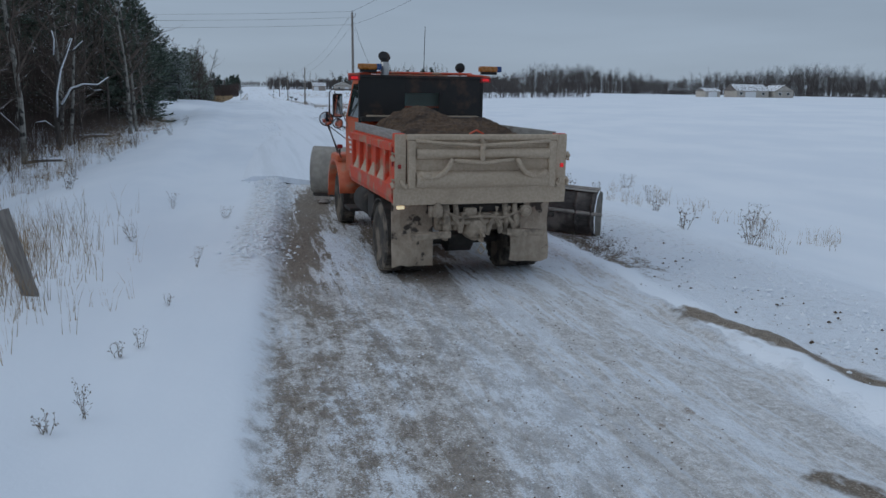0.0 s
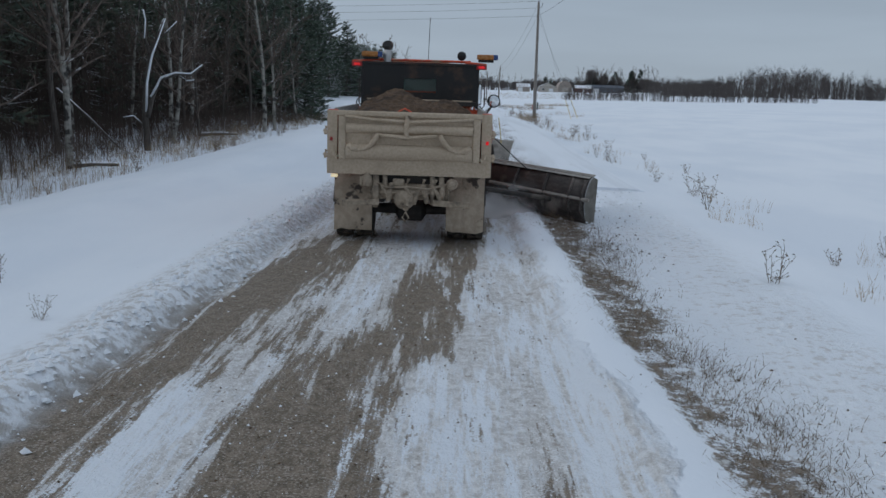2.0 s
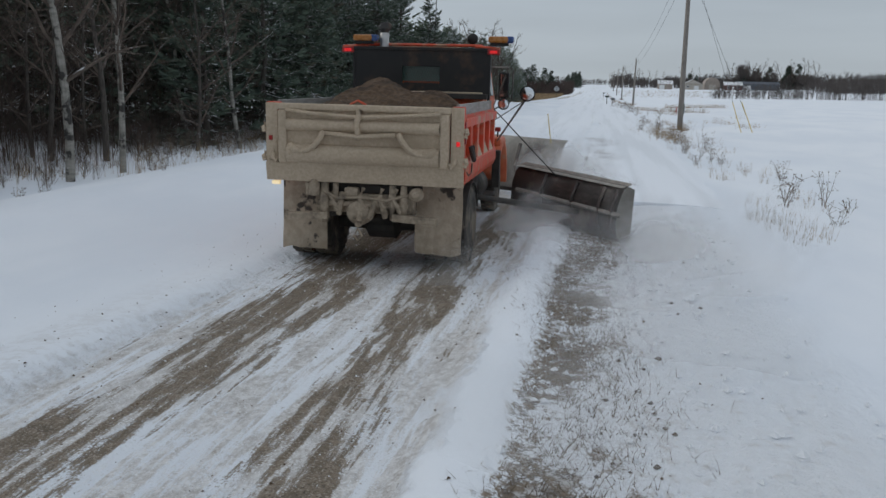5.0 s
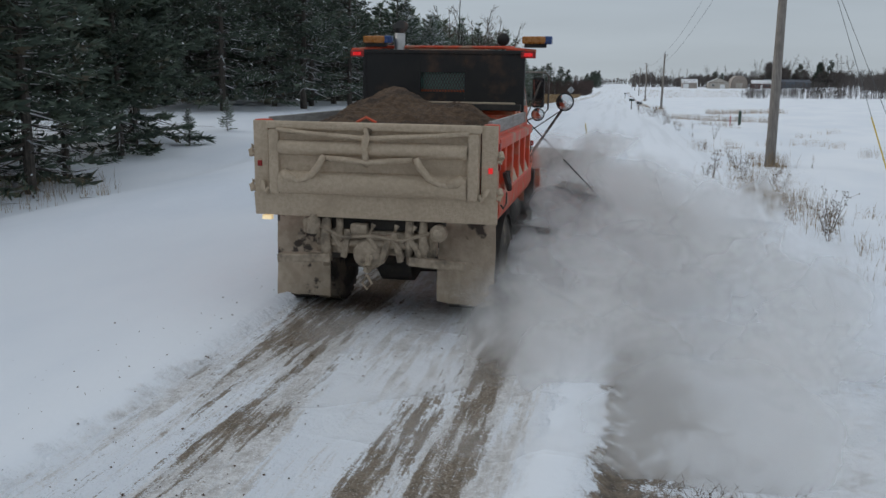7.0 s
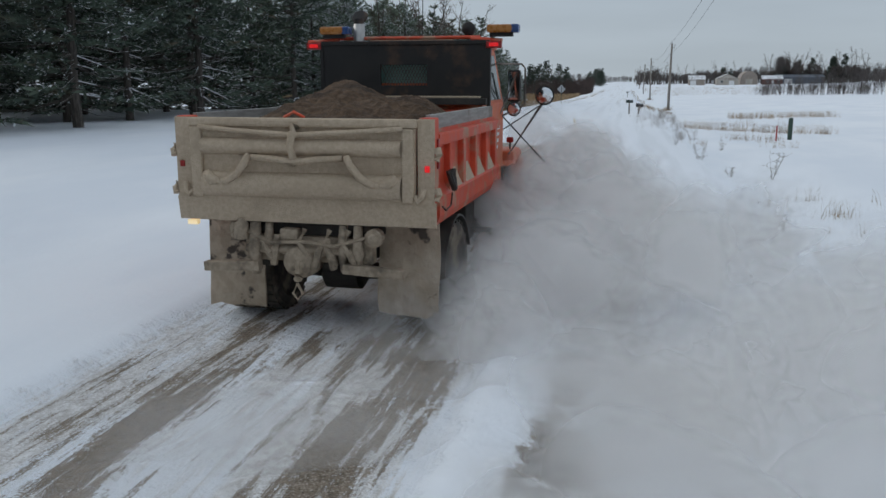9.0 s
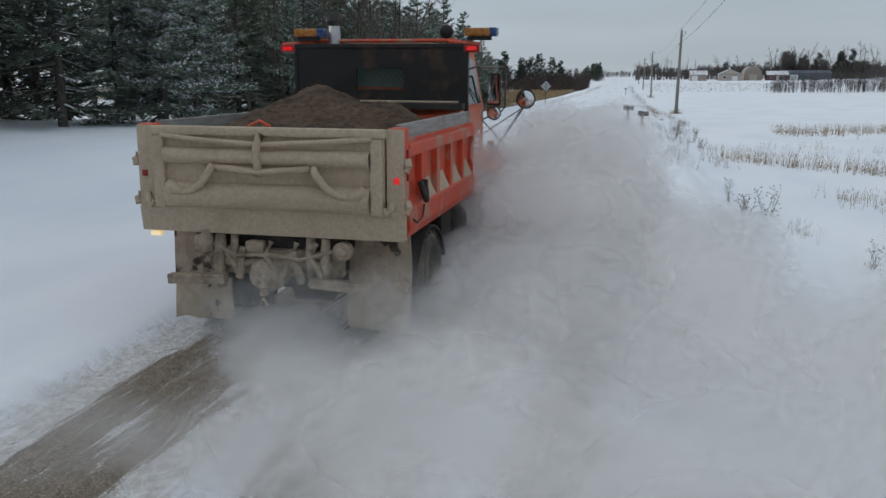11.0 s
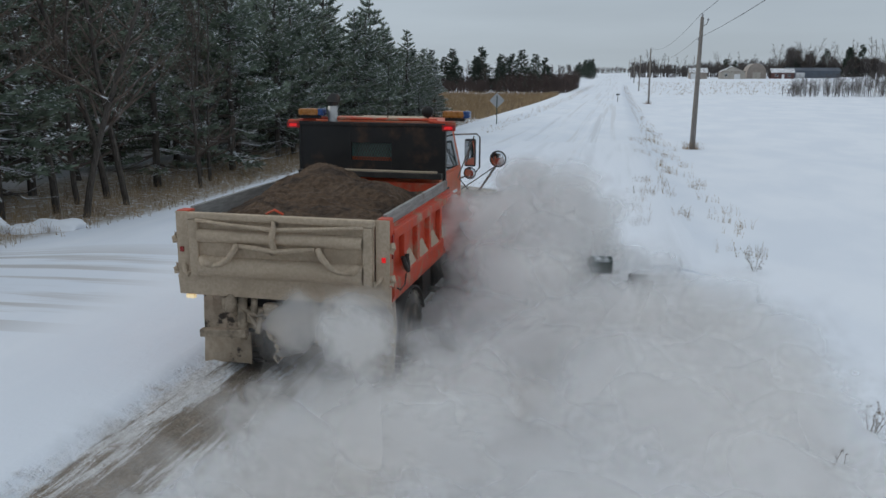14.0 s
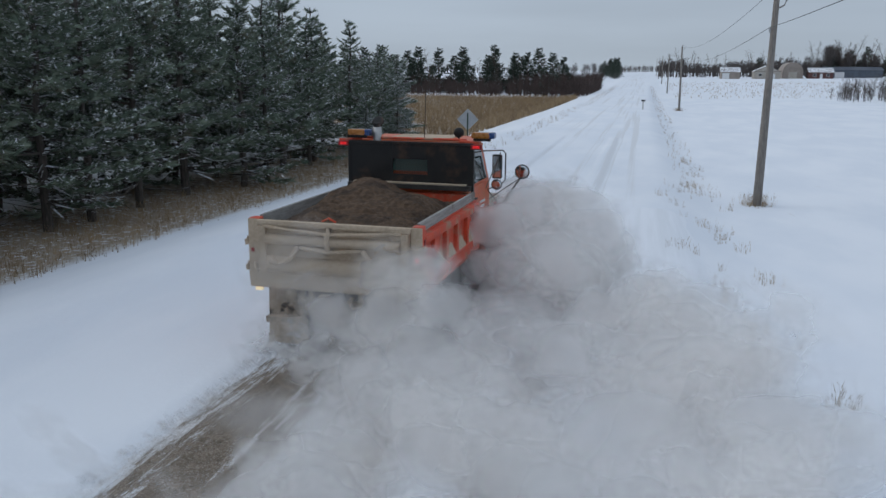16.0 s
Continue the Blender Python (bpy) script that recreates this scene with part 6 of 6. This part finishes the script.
# the farmstead's trees
for k in range(26):
    x, y = 80 + 46 * rnd.random(), 582 + rnd.uniform(0, 22)
    ever = 0.35 < k / 26 < 0.7
    plant(spruces[1] if ever else bares[k % 3], x, y, rnd.uniform(1.2, 1.75), rnd.uniform(0, 360), "tall tree by the distant farm buildings", "tree", "farmstead trees")
plant(bares[0], 81, 584, 1.55, 0, "tall tree by the distant farm buildings", "tree", "farmstead trees")
for k in range(10):
    x, y = 84 + 48 * rnd.random() ** 0.8, 578 + rnd.uniform(0, 16)
    plant(bares[k % 3], x, y, rnd.uniform(1.3, 1.8), rnd.uniform(0, 360), "tall bare tree by the distant farm buildings", "tree", "farmstead trees")
for k in range(22):
    x = 12 + 60 * rnd.random()
    plant(spruces[1] if k % 8 == 0 else bares[k % 3], x, 590 + rnd.uniform(0, 60), rnd.uniform(0.9, 1.25), rnd.uniform(0, 360), "distant bare tree behind the houses", "tree", "farmstead trees")
for base in pines + shady + thicket + back_row + planted + spruces + bares + pales:
    drop(base)


def woods_stuff(name, label, count, where, height, seed, material, stems=9, width=0.16, zoff=0.0):
    """A far wood that nobody could count: each tree a few fans of thin limbs."""
    r = random.Random(seed)
    s = Soup()
    for k in range(count):
        x, y = where(r)
        z = land_at(x, y) - 0.3 + zoff
        h = height * r.uniform(0.6, 1.15) * (0.85 + 0.55 * noise.noise((x * 0.023, 1.7, 0.4)) + 0.25 * noise.noise((x * 0.09, 5.1, 0.4)))
        top = Vector((x + r.uniform(-0.05, 0.05) * h, y, z + h * 0.8))
        w = Vector((width, 0, 0))
        s.tri(Vector((x, y, z)) - w * 0.8, Vector((x, y, z)) + w * 0.8, top)
        for i in range(stems):
            q = r.uniform(0.12, 0.62) if h < 6 else r.uniform(0.3, 0.8)
            b = Vector((x, y, z)).lerp(top, q)
            a = r.uniform(0, 6.283)
            up = r.uniform(0.5, 1.6)
            tip = b + Vector((math.cos(a), math.sin(a), up)).normalized() * h * r.uniform(0.25, 0.42) * (1.2 - q)
            s.tri(b - w * 0.4, b + w * 0.4, tip)
            for e in range(3):
                c = b.lerp(tip, r.uniform(0.3, 0.9))
                tip2 = c + rand_dir(r, 0.6) * h * 0.11
                s.tri(c - w * 0.25, c + w * 0.25, tip2)
    ob = s.object(name, [material])
    return tagged(ob, label, "trees", kind="stuff")


woods_stuff("far_woods", "distant grey-brown leafless woods along the edge of the fields", 2100,
            lambda r: (lambda x: (x, 470 - 0.10 * (x - 60) + r.uniform(0, 70)))(112 + 450 * r.random()), 20.0, 1, HAZED_FAR_WOOD, 16, 0.15)
woods_stuff("far_brush", "low brush along the foot of the distant woods", 2200,
            lambda r: (lambda x: (x, 462 - 0.10 * (x - 60) + r.uniform(0, 30)))(112 + 450 * r.random()), 8.5, 12, HAZED_FAR_WOOD, 12, 0.19)
woods_stuff("far_woods", "tall round-crowned bare trees behind the farm sheds", 60,
            lambda r: (r.uniform(84, 132), r.uniform(578, 604)), 19.0, 15, HAZED_FAR_WOOD, 60, 0.36)
woods_stuff("far_woods", "distant leafless woods on the horizon along the road", 1000,
            lambda r: (r.choice((-1, 1)) * r.uniform(12, 420), r.uniform(700, 1000)), 12, 2, HAZED_FAR_WOOD, 12, 0.24)
woods_stuff("far_woods", "distant trees where the road meets the horizon", 260, lambda r: (r.uniform(-70, 70), r.uniform(1380, 1480)), 12, 13, HAZED_FAR_WOOD, 12, 0.25)
woods_stuff("far_woods", "distant leafless woods behind the farm buildings", 620, lambda r: (r.uniform(10, 190), r.uniform(596, 660)), 12, 14, HAZED_FAR_WOOD, 18, 0.30)
woods_stuff("hedge_brush", "grey-brown leafless hedge at the field's edge", 520, lambda r: (r.uniform(37, 125), r.uniform(310, 323)), 8.5, 3, HAZED_FAR_WOOD, 16, 0.06)
woods_stuff("far_brush", "brown leafless brush in front of the distant trees", 2600, lambda r: (-8 - 130 * r.random() ** 1.3, r.uniform(333, 392)), 6.6, 4, FAR_BRUSH, 11, 0.11)
woods_stuff("wood_brush", "tangled brown undergrowth in the roadside wood", 3200, lambda r: (r.uniform(-26, -12.6), r.uniform(12, 80)), 3.0, 5, BRUSH, 9, 0.013)
woods_stuff("wood_brush", "low brown shrubs and suckers at the edge of the wood", 620, lambda r: (r.triangular(-14.5, -10.3, -12.6), r.uniform(14, 72)), 2.1, 7, TWIG, 12, 0.012)
woods_stuff("wood_brush", "bare young stems deep in the roadside wood", 2000, lambda r: (r.uniform(-36, -14.5), r.uniform(10, 84)), 8.0, 6, BRUSH, 14, 0.022)


# ---- grass and weeds ----
def grass_stuff(name, label, count, where, height, seed, material, width=0.009, lean=0.35):
    r = random.Random(seed)
    s = Soup()
    for k in range(count):
        x, y = where(r)
        z = land_at(x, y) - 0.03
        for b in range(3):
            h = height * r.uniform(0.4, 1.15)
            a = r.uniform(0, 6.283)
            p = Vector((x + r.uniform(-0.06, 0.06), y + r.uniform(-0.06, 0.06), z))
            w = Vector((math.cos(a), math.sin(a), 0)) * width
            bend = Vector((r.uniform(-1, 1), r.uniform(-1, 1), 0)) * lean * h
            m = p + bend * 0.35 + Vector((0, 0, h * 0.6))
            s.tri(p - w, p + w, m)
            s.tri(m - w * 0.7, m + w * 0.7, p + bend + Vector((0, 0, h)))
    return tagged(s.object(name, [material]), label, "grass", kind="stuff")


def clumps(r, n, xa, xb, ya, yb, spread):
    spots = [(r.uniform(xa, xb), r.uniform(ya, yb)) for _ in range(n)]

    def where(q):
        x, y = q.choice(spots)
        return x + q.gauss(0, spread), y + q.gauss(0, spread * 1.4)
    return where


r0 = random.Random(77)
grass_stuff("dry_grass", "sparse straw tufts along the far ditch", 420, clumps(random.Random(78), 60, 4.0, 6.6, 150, 200, 0.16), 0.30, 31, STRAW, 0.007)
grass_stuff("dry_grass", "dry straw-coloured grass along the edge of the wood", 2600, clumps(random.Random(79), 150, -13.2, -9.3, 8, 78, 0.32), 0.60, 1, STRAW, 0.005)
grass_stuff("dry_grass", "dry tufts poking out of the snow near the fence", 900, lambda r: (r.gauss(-7.0, 0.6), r.gauss(11.6, 2.2)), 0.55, 2, STRAW, 0.004)
grass_stuff("dry_grass", "straw-coloured tufts along the snowy ditch", 800, clumps(r0, 90, 4.9, 7.2, 12, 100, 0.18), 0.32, 3, STRAW, 0.005)
grass_stuff("dry_grass", "straw-coloured tufts by the field's edge", 380, clumps(r0, 24, 5.0, 13, 92, 135, 0.32), 0.32, 4, STRAW, 0.006)
grass_stuff("dry_grass", "weedy tufts round the mailboxes", 300, clumps(r0, 30, 3.6, 6.0, 122, 148, 0.22), 0.34, 5, WEED, 0.006)
grass_stuff("dry_grass", "band of straw-coloured grass across the ditch", 420, lambda r: (lambda q: (6.0 + 6.5 * q + r.gauss(0, 0.2), 130 - 6 * q + r.gauss(0, 0.7)))(r.random()), 0.45, 14, STRAW, 0.007)
grass_stuff("dry_grass", "straw-coloured band in the snowy field", 500, lambda r: (r.uniform(10, 17), r.gauss(144, 1.2)), 0.45, 15, STRAW, 0.008)
grass_stuff("dry_grass", "clumps of straw by the roadside bush", 220, lambda r: (5.2 + r.gauss(0, 0.45), 79 + r.gauss(0, 2.2)), 0.5, 16, STRAW, 0.006)
grass_stuff("dry_grass", "tufts at the foot of the poles", 260, lambda r: (lambda p: (p[0] + r.gauss(0, 0.35), p[1] + r.gauss(0, 0.35)))(r.choice(POLES[1:4])), 0.5, 6, STRAW, 0.008)
grass_stuff("dry_grass", "tan grass under the plantation's edge", 9000, lambda r: (r.triangular(-17, -9.0, -11.6), r.uniform(141, 211)), 0.36, 7, STRAW, 0.008)
grass_stuff("reeds", "wide bed of tan reeds beyond the road", 30000, lambda r: (-9.5 - 110 * r.random() ** 1.5, r.uniform(213, 325)), 0.95, 8, STRAW, 0.026)
grass_stuff("dry_grass", "scattered tufts along the far verges", 900, lambda r: (r.choice((-1, 1)) * r.uniform(4.5, 6.0) + 0.5, r.uniform(185, 420)), 0.30, 9, STRAW, 0.011)
grass_stuff("dry_grass", "stubble rows in the far snowy field", 1200, lambda r: (r.uniform(10, 90), r.uniform(330, 480)), 0.5, 10, STRAW, 0.05)


def crumbs_stuff(name, label, count, where, size, seed, material):
    """Loose lumps: small uneven octahedra lying on the ground."""
    r = random.Random(seed)
    verts, faces = [], []
    for k in range(count):
        x, y = where(r)
        z = land_at(x, y) + float(relief(x, y)) - 0.10
        s = size * (0.35 + r.random() ** 3 * 1.3)
        b = len(verts)
        for d in ((1, 0, 0), (0, 1, 0), (-1, 0, 0), (0, -1, 0), (0, 0, 0.8), (0, 0, -0.5)):
            q = Vector(d) * s * r.uniform(0.6, 1.2)
            verts.append((x + q.x + r.uniform(-0.2, 0.2) * s, y + q.y + r.uniform(-0.2, 0.2) * s, z + q.z + s * 0.25))
        for i in range(4):
            faces.append((b + i, b + (i + 1) % 4, b + 4))
            faces.append((b + (i + 1) % 4, b + i, b + 5))
    return tagged(mesh_of(name, verts, faces, [material]), label, "debris", kind="stuff")


def on_line(lo, hi, y0, y1):
    def where(r):
        y = r.uniform(y0, y1)
        return float(truck_line(y)) + r.triangular(lo, hi), y
    return where


def on_bank(r):
    y = r.uniform(13.5, 42)
    return float(left_edge(y)) + r.gauss(-0.25, 0.22), y


crumbs_stuff("snow_crumbs", "crumbs of ploughed snow along the bank", 3600, on_bank, 0.035, 1, SNOW)
crumbs_stuff("snow_crumbs", "crumbs of ploughed snow thrown over the verge", 6000, on_line(2.2, 5.0, 5, 70), 0.028, 2, SNOW)
crumbs_stuff("snow_crumbs", "bits of snow and ice left on the scraped road", 6000, on_line(-2.8, 2.0, 4, 60), 0.010, 3, SNOW)
crumbs_stuff("stones", "dark stones and clods scattered on the scraped road", 9000, on_line(-2.8, 2.6, 4, 70), 0.009, 4, SAND)
crumbs_stuff("clods", "dark clods of turf torn up on the verge", 1500, on_line(2.2, 4.2, 5, 70), 0.02, 5, SAND)


def turf_patch(r):
    y = r.uniform(13, 75)
    return float(truck_line(y)) + r.gauss(2.75, 0.28) + 0.2 * math.sin(y * 0.9), y


grass_stuff("scraped_turf", "flattened brown turf where the wing plough scraped", 9000, turf_patch, 0.10, 21, WEED, 0.004, 1.3)


def weed(seed, height):
    rr = random.Random(seed)
    t = Soup()
    for k in range(5):
        a = rr.uniform(0, 6.283)
        d = Vector((math.cos(a) * 0.35, math.sin(a) * 0.35, 1)).normalized()
        p = Vector((rr.uniform(-0.05, 0.05), rr.uniform(-0.05, 0.05), -0.05))
        pts = [p]
        for i in range(4):
            d = (d + rand_dir(rr) * 0.15).normalized()
            pts.append(pts[-1] + d * height / 4)
        t.bar(pts, [0.006, 0.005, 0.004, 0.003, 0.002], 3)
        for i in range(7):
            c = pts[rr.randint(1, 4)]
            e = c + rand_dir(rr, 0.7) * height * rr.uniform(0.12, 0.3)
            t.bar([c, e], [0.003, 0.002], 3)
            for j in range(4):
                q = rand_dir(rr)
                w = q.cross(rand_dir(rr)).normalized() * 0.008
                t.tri(e - w, e + w, e + q * 0.028)
    return t.object("weed", [WEED])


weeds = [weed(1, 0.35), weed(2, 0.5), weed(3, 0.65)]
rw = random.Random(8)
spots = [(-4.96, 9.0), (-4.8, 9.3), (-5.0, 7.5), (-5.2, 7.2), (-4.2, 17.7), (-4.5, 13.2), (-4.7, 11.0), (-5.6, 15.0), (-5.3, 19.0), (5.58, 22.4), (3.9, 20.4), (6.0, 20.2), (4.4, 15.5), (5.0, 14.2), (6.4, 16.4), (5.3, 18.5), (6.9, 23.5), (4.3, 82.5), (4.2, 83.2), (5.5, 75.2), (5.7, 76), (6.1, 141), (5.2, 139), (5.8, 137)]
spots += [(rw.uniform(5.0, 7.4), rw.uniform(24, 90)) for _ in range(30)] + [(rw.uniform(4.6, 6.8), rw.uniform(94, 150)) for _ in range(14)] + [(rw.uniform(-10.5, -7.5), rw.uniform(10, 70)) for _ in range(22)]
for k, (x, y) in enumerate(spots):
    ob = copy_thing(weeds[k % 3], Matrix())
    s = rw.uniform(0.7, 1.2) * (0.5 if -6 < x < 0 else 1.0)
    ob.matrix_world = pose(x, y, land_at(x, y), 0, 0, rw.uniform(0, 360)) @ Matrix.Diagonal((s, s, s, 1))
    tagged(ob, "dry brown weed stalks standing out of the snow", "weed", "weeds along the verge")
for w in weeds:
    bpy.data.objects.remove(w)


# ---- far buildings ----
def building(x, y, width, depth, eave, ridge, wall, label, doors=(), along=True, windows=(), roof=ROOF):
    z = land_at(x, y) - 0.1
    h = tagged(new("house"), label, "building", "distant farm buildings")
    h.matrix_world = pose(x, y, z)
    bm = boxed(-width / 2, width / 2, -depth / 2, depth / 2, 0, eave)
    part("wall", bm, wall, h)
    bm = bmesh.new()
    o = 0.4
    if along:
        prof = [(-depth / 2 - o, eave - 0.15), (0, ridge), (depth / 2 + o, eave - 0.15)]
        a = [bm.verts.new((-width / 2 - o, q, w)) for q, w in prof]
        b = [bm.verts.new((width / 2 + o, q, w)) for q, w in prof]
    else:
        prof = [(-width / 2 - o, eave - 0.15), (0, ridge), (width / 2 + o, eave - 0.15)]
        a = [bm.verts.new((q, -depth / 2 - o, w)) for q, w in prof]
        b = [bm.verts.new((q, depth / 2 + o, w)) for q, w in prof]
    bm.faces.new(a)
    bm.faces.new(b[::-1])
    for i in range(3):
        bm.faces.new((a[i], b[i], b[(i + 1) % 3], a[(i + 1) % 3]))
    bmesh.ops.recalc_face_normals(bm, faces=bm.faces[:])
    part("roof", bm, roof, h)
    if not along:
        bm = bmesh.new()
        vs = [bm.verts.new((q, -depth / 2 - o - 0.02, w)) for q, w in ((-width / 2, eave), (width / 2, eave), (0, ridge - 0.35))]
        bm.faces.new(vs)
        part("gable", bm, wall, h)
    for dx, dw, dh in doors:
        part("door", boxed(dx - dw / 2, dx + dw / 2, -depth / 2 - 0.06, -depth / 2 + 0.02, 0.05, dh), WHITE_PAINT, h)
    for dx, dz in windows:
        w = part("window", boxed(dx - 0.7, dx + 0.7, -depth / 2 - 0.05, -depth / 2 + 0.02, dz - 0.6, dz + 0.6), WHITE_PAINT, h)
        part("pane", boxed(dx - 0.6, dx + 0.6, -depth / 2 - 0.07, -depth / 2 - 0.04, dz - 0.5, dz + 0.5), PANE, w)
    return h


building(40.5, 560, 8, 9, 3.2, 5.2, TAN_METAL, "long grey-tan shed with a snowy roof", [(-2, 3, 2.6)])
building(56, 560, 11, 9, 3.4, 5.9, SIDING, "tan house with a snow-covered roof", [(2, 2.6, 2.3)], False, [(-3, 1.8)])
building(79.5, 566, 10, 8, 2.9, 4.8, MAROON, "dark red low house with snow on the roof", [(0, 1.2, 2.1)], True, [(-2.8, 1.6), (2.8, 1.6)])
building(95, 577, 24, 10, 3.6, 5.0, DUSK_METAL, "long low blue-grey farm shed behind bare trees", [(-6, 4, 2.6)], roof=DUSK_METAL)


def quonset(x, y, r, depth):
    z = land_at(x, y) - 0.1
    h = tagged(new("quonset_barn"), "round-roofed tan barn in the snow", "building", "distant farm buildings")
    h.matrix_world = pose(x, y, z)
    bm = bmesh.new()
    prof = [(r * math.cos(radians(a)) , 2.6 + r * 1.05 * math.sin(radians(a))) for a in range(0, 181, 15)]
    prof = [(r, 0)] + prof + [(-r, 0)]
    a = [bm.verts.new((p, -depth / 2, q)) for p, q in prof]
    b = [bm.verts.new((p, depth / 2, q)) for p, q in prof]
    bm.faces.new(a)
    bm.faces.new(b[::-1])
    for i in range(len(prof) - 1):
        bm.faces.new((a[i], a[i + 1], b[i + 1], b[i]))
    bmesh.ops.recalc_face_normals(bm, faces=bm.faces[:])
    part("shell", bm, TAN_METAL, h)
    part("door", boxed(-1.8, 1.8, -depth / 2 - 0.06, -depth / 2 + 0.02, 0.05, 3.0), SIDING, h)


quonset(68, 572, 4.4, 14)
building(205, 332, 15, 10, 3.0, 5.6, SIDING, "beige house with a snowy hipped roof on the field's far side", [(-1, 5, 2.4)], True, [(5, 1.7), (-5.5, 1.7)])
building(219, 331, 9, 11, 3.0, 5.4, SIDING, "beige gabled wing of a house", [], False, [(-2, 1.7), (2, 1.7)])
building(188, 334, 7, 8, 2.6, 3.8, SIDING, "low pale garage with a snowy roof", [(0, 4, 2.2)])


def motions():
    """The truck along the lane, its wheels, the slabs of snow as the blades reach them, and the powder in the air."""
    path = [(t, x, y, a) for t, x, y, a in TRUCK]
    walk(truck, [(t, pose(x, y, 0.0, 0, 0, a)) for t, x, y, a in path])
    times = np.arange(0, 16.0001, 1 / 30)
    ys = np.array([scene_y(t) for t in times])
    steps = np.append(np.arange(0, 16, 0.0667), 16.0)
    for w in [o for o in truck.children if o.name.startswith("wheel")]:
        rows = [(float(t), Matrix.Translation(w.location) @ pose(0, 0, 0, -math.degrees((scene_y(t) - 12.0) / 0.5))) for t in steps]
        walk(w, rows)
    for ob, y0, ahead in lane_pieces:
        i = int(np.searchsorted(ys, y0 - ahead))
        if i >= len(times):
            walk(ob, [(0, pose(0, 0, 0)), (16, pose(0, 0, 0))])
            continue
        t0 = float(times[i])
        if t0 < 0.4:
            walk(ob, [(0, pose(0, 0, -0.6)), (16, pose(0, 0, -0.6))])
            continue
        walk(ob, [(0, pose(0, 0, 0)), (t0 - 0.3, pose(0, 0, 0)), (min(t0, 15.9), pose(0.3, 0, -0.6)), (16, pose(0.3, 0, -0.6))])
    for ob, (x, y, z, r, when), ph in puffs:
        rows = []
        for t in np.arange(0, 16.01, 0.5):
            up = float(ease(when - 1.3, when + 0.3, t))
            tx = float(np.interp(t, [p[0] for p in path], [p[1] for p in path]))
            wob = 0.25 * r
            px = tx + x + wob * math.sin(1.9 * t + ph)
            py = scene_y(t) + y + wob * math.sin(1.3 * t + 2 * ph)
            pz = z + 0.12 * r * math.sin(2.3 * t + ph) - (1 - up) * (z + 1.3 * r + 0.6)
            rows.append((float(t), pose(px, py, pz, 12 * math.sin(t + ph), 14 * math.sin(0.8 * t + ph), 25 * math.sin(0.6 * t + ph))))
        s = ob.scale.copy()
        walk(ob, rows)
        ob.scale = s


def scene_y(t):
    """How far along the road the truck's tailgate is."""
    scene_t = [r[0] for r in TRUCK]
    scene_v = [r[2] for r in TRUCK]
    slopes = np.gradient(scene_v, scene_t)
    i = int(np.clip(np.searchsorted(scene_t, t) - 1, 0, len(scene_t) - 2))
    h = scene_t[i + 1] - scene_t[i]
    s = (t - scene_t[i]) / h
    return float((2 * s ** 3 - 3 * s ** 2 + 1) * scene_v[i] + (s ** 3 - 2 * s ** 2 + s) * h * slopes[i] + (-2 * s ** 3 + 3 * s ** 2) * scene_v[i + 1] + (s ** 3 - s ** 2) * h * slopes[i + 1])


motions()
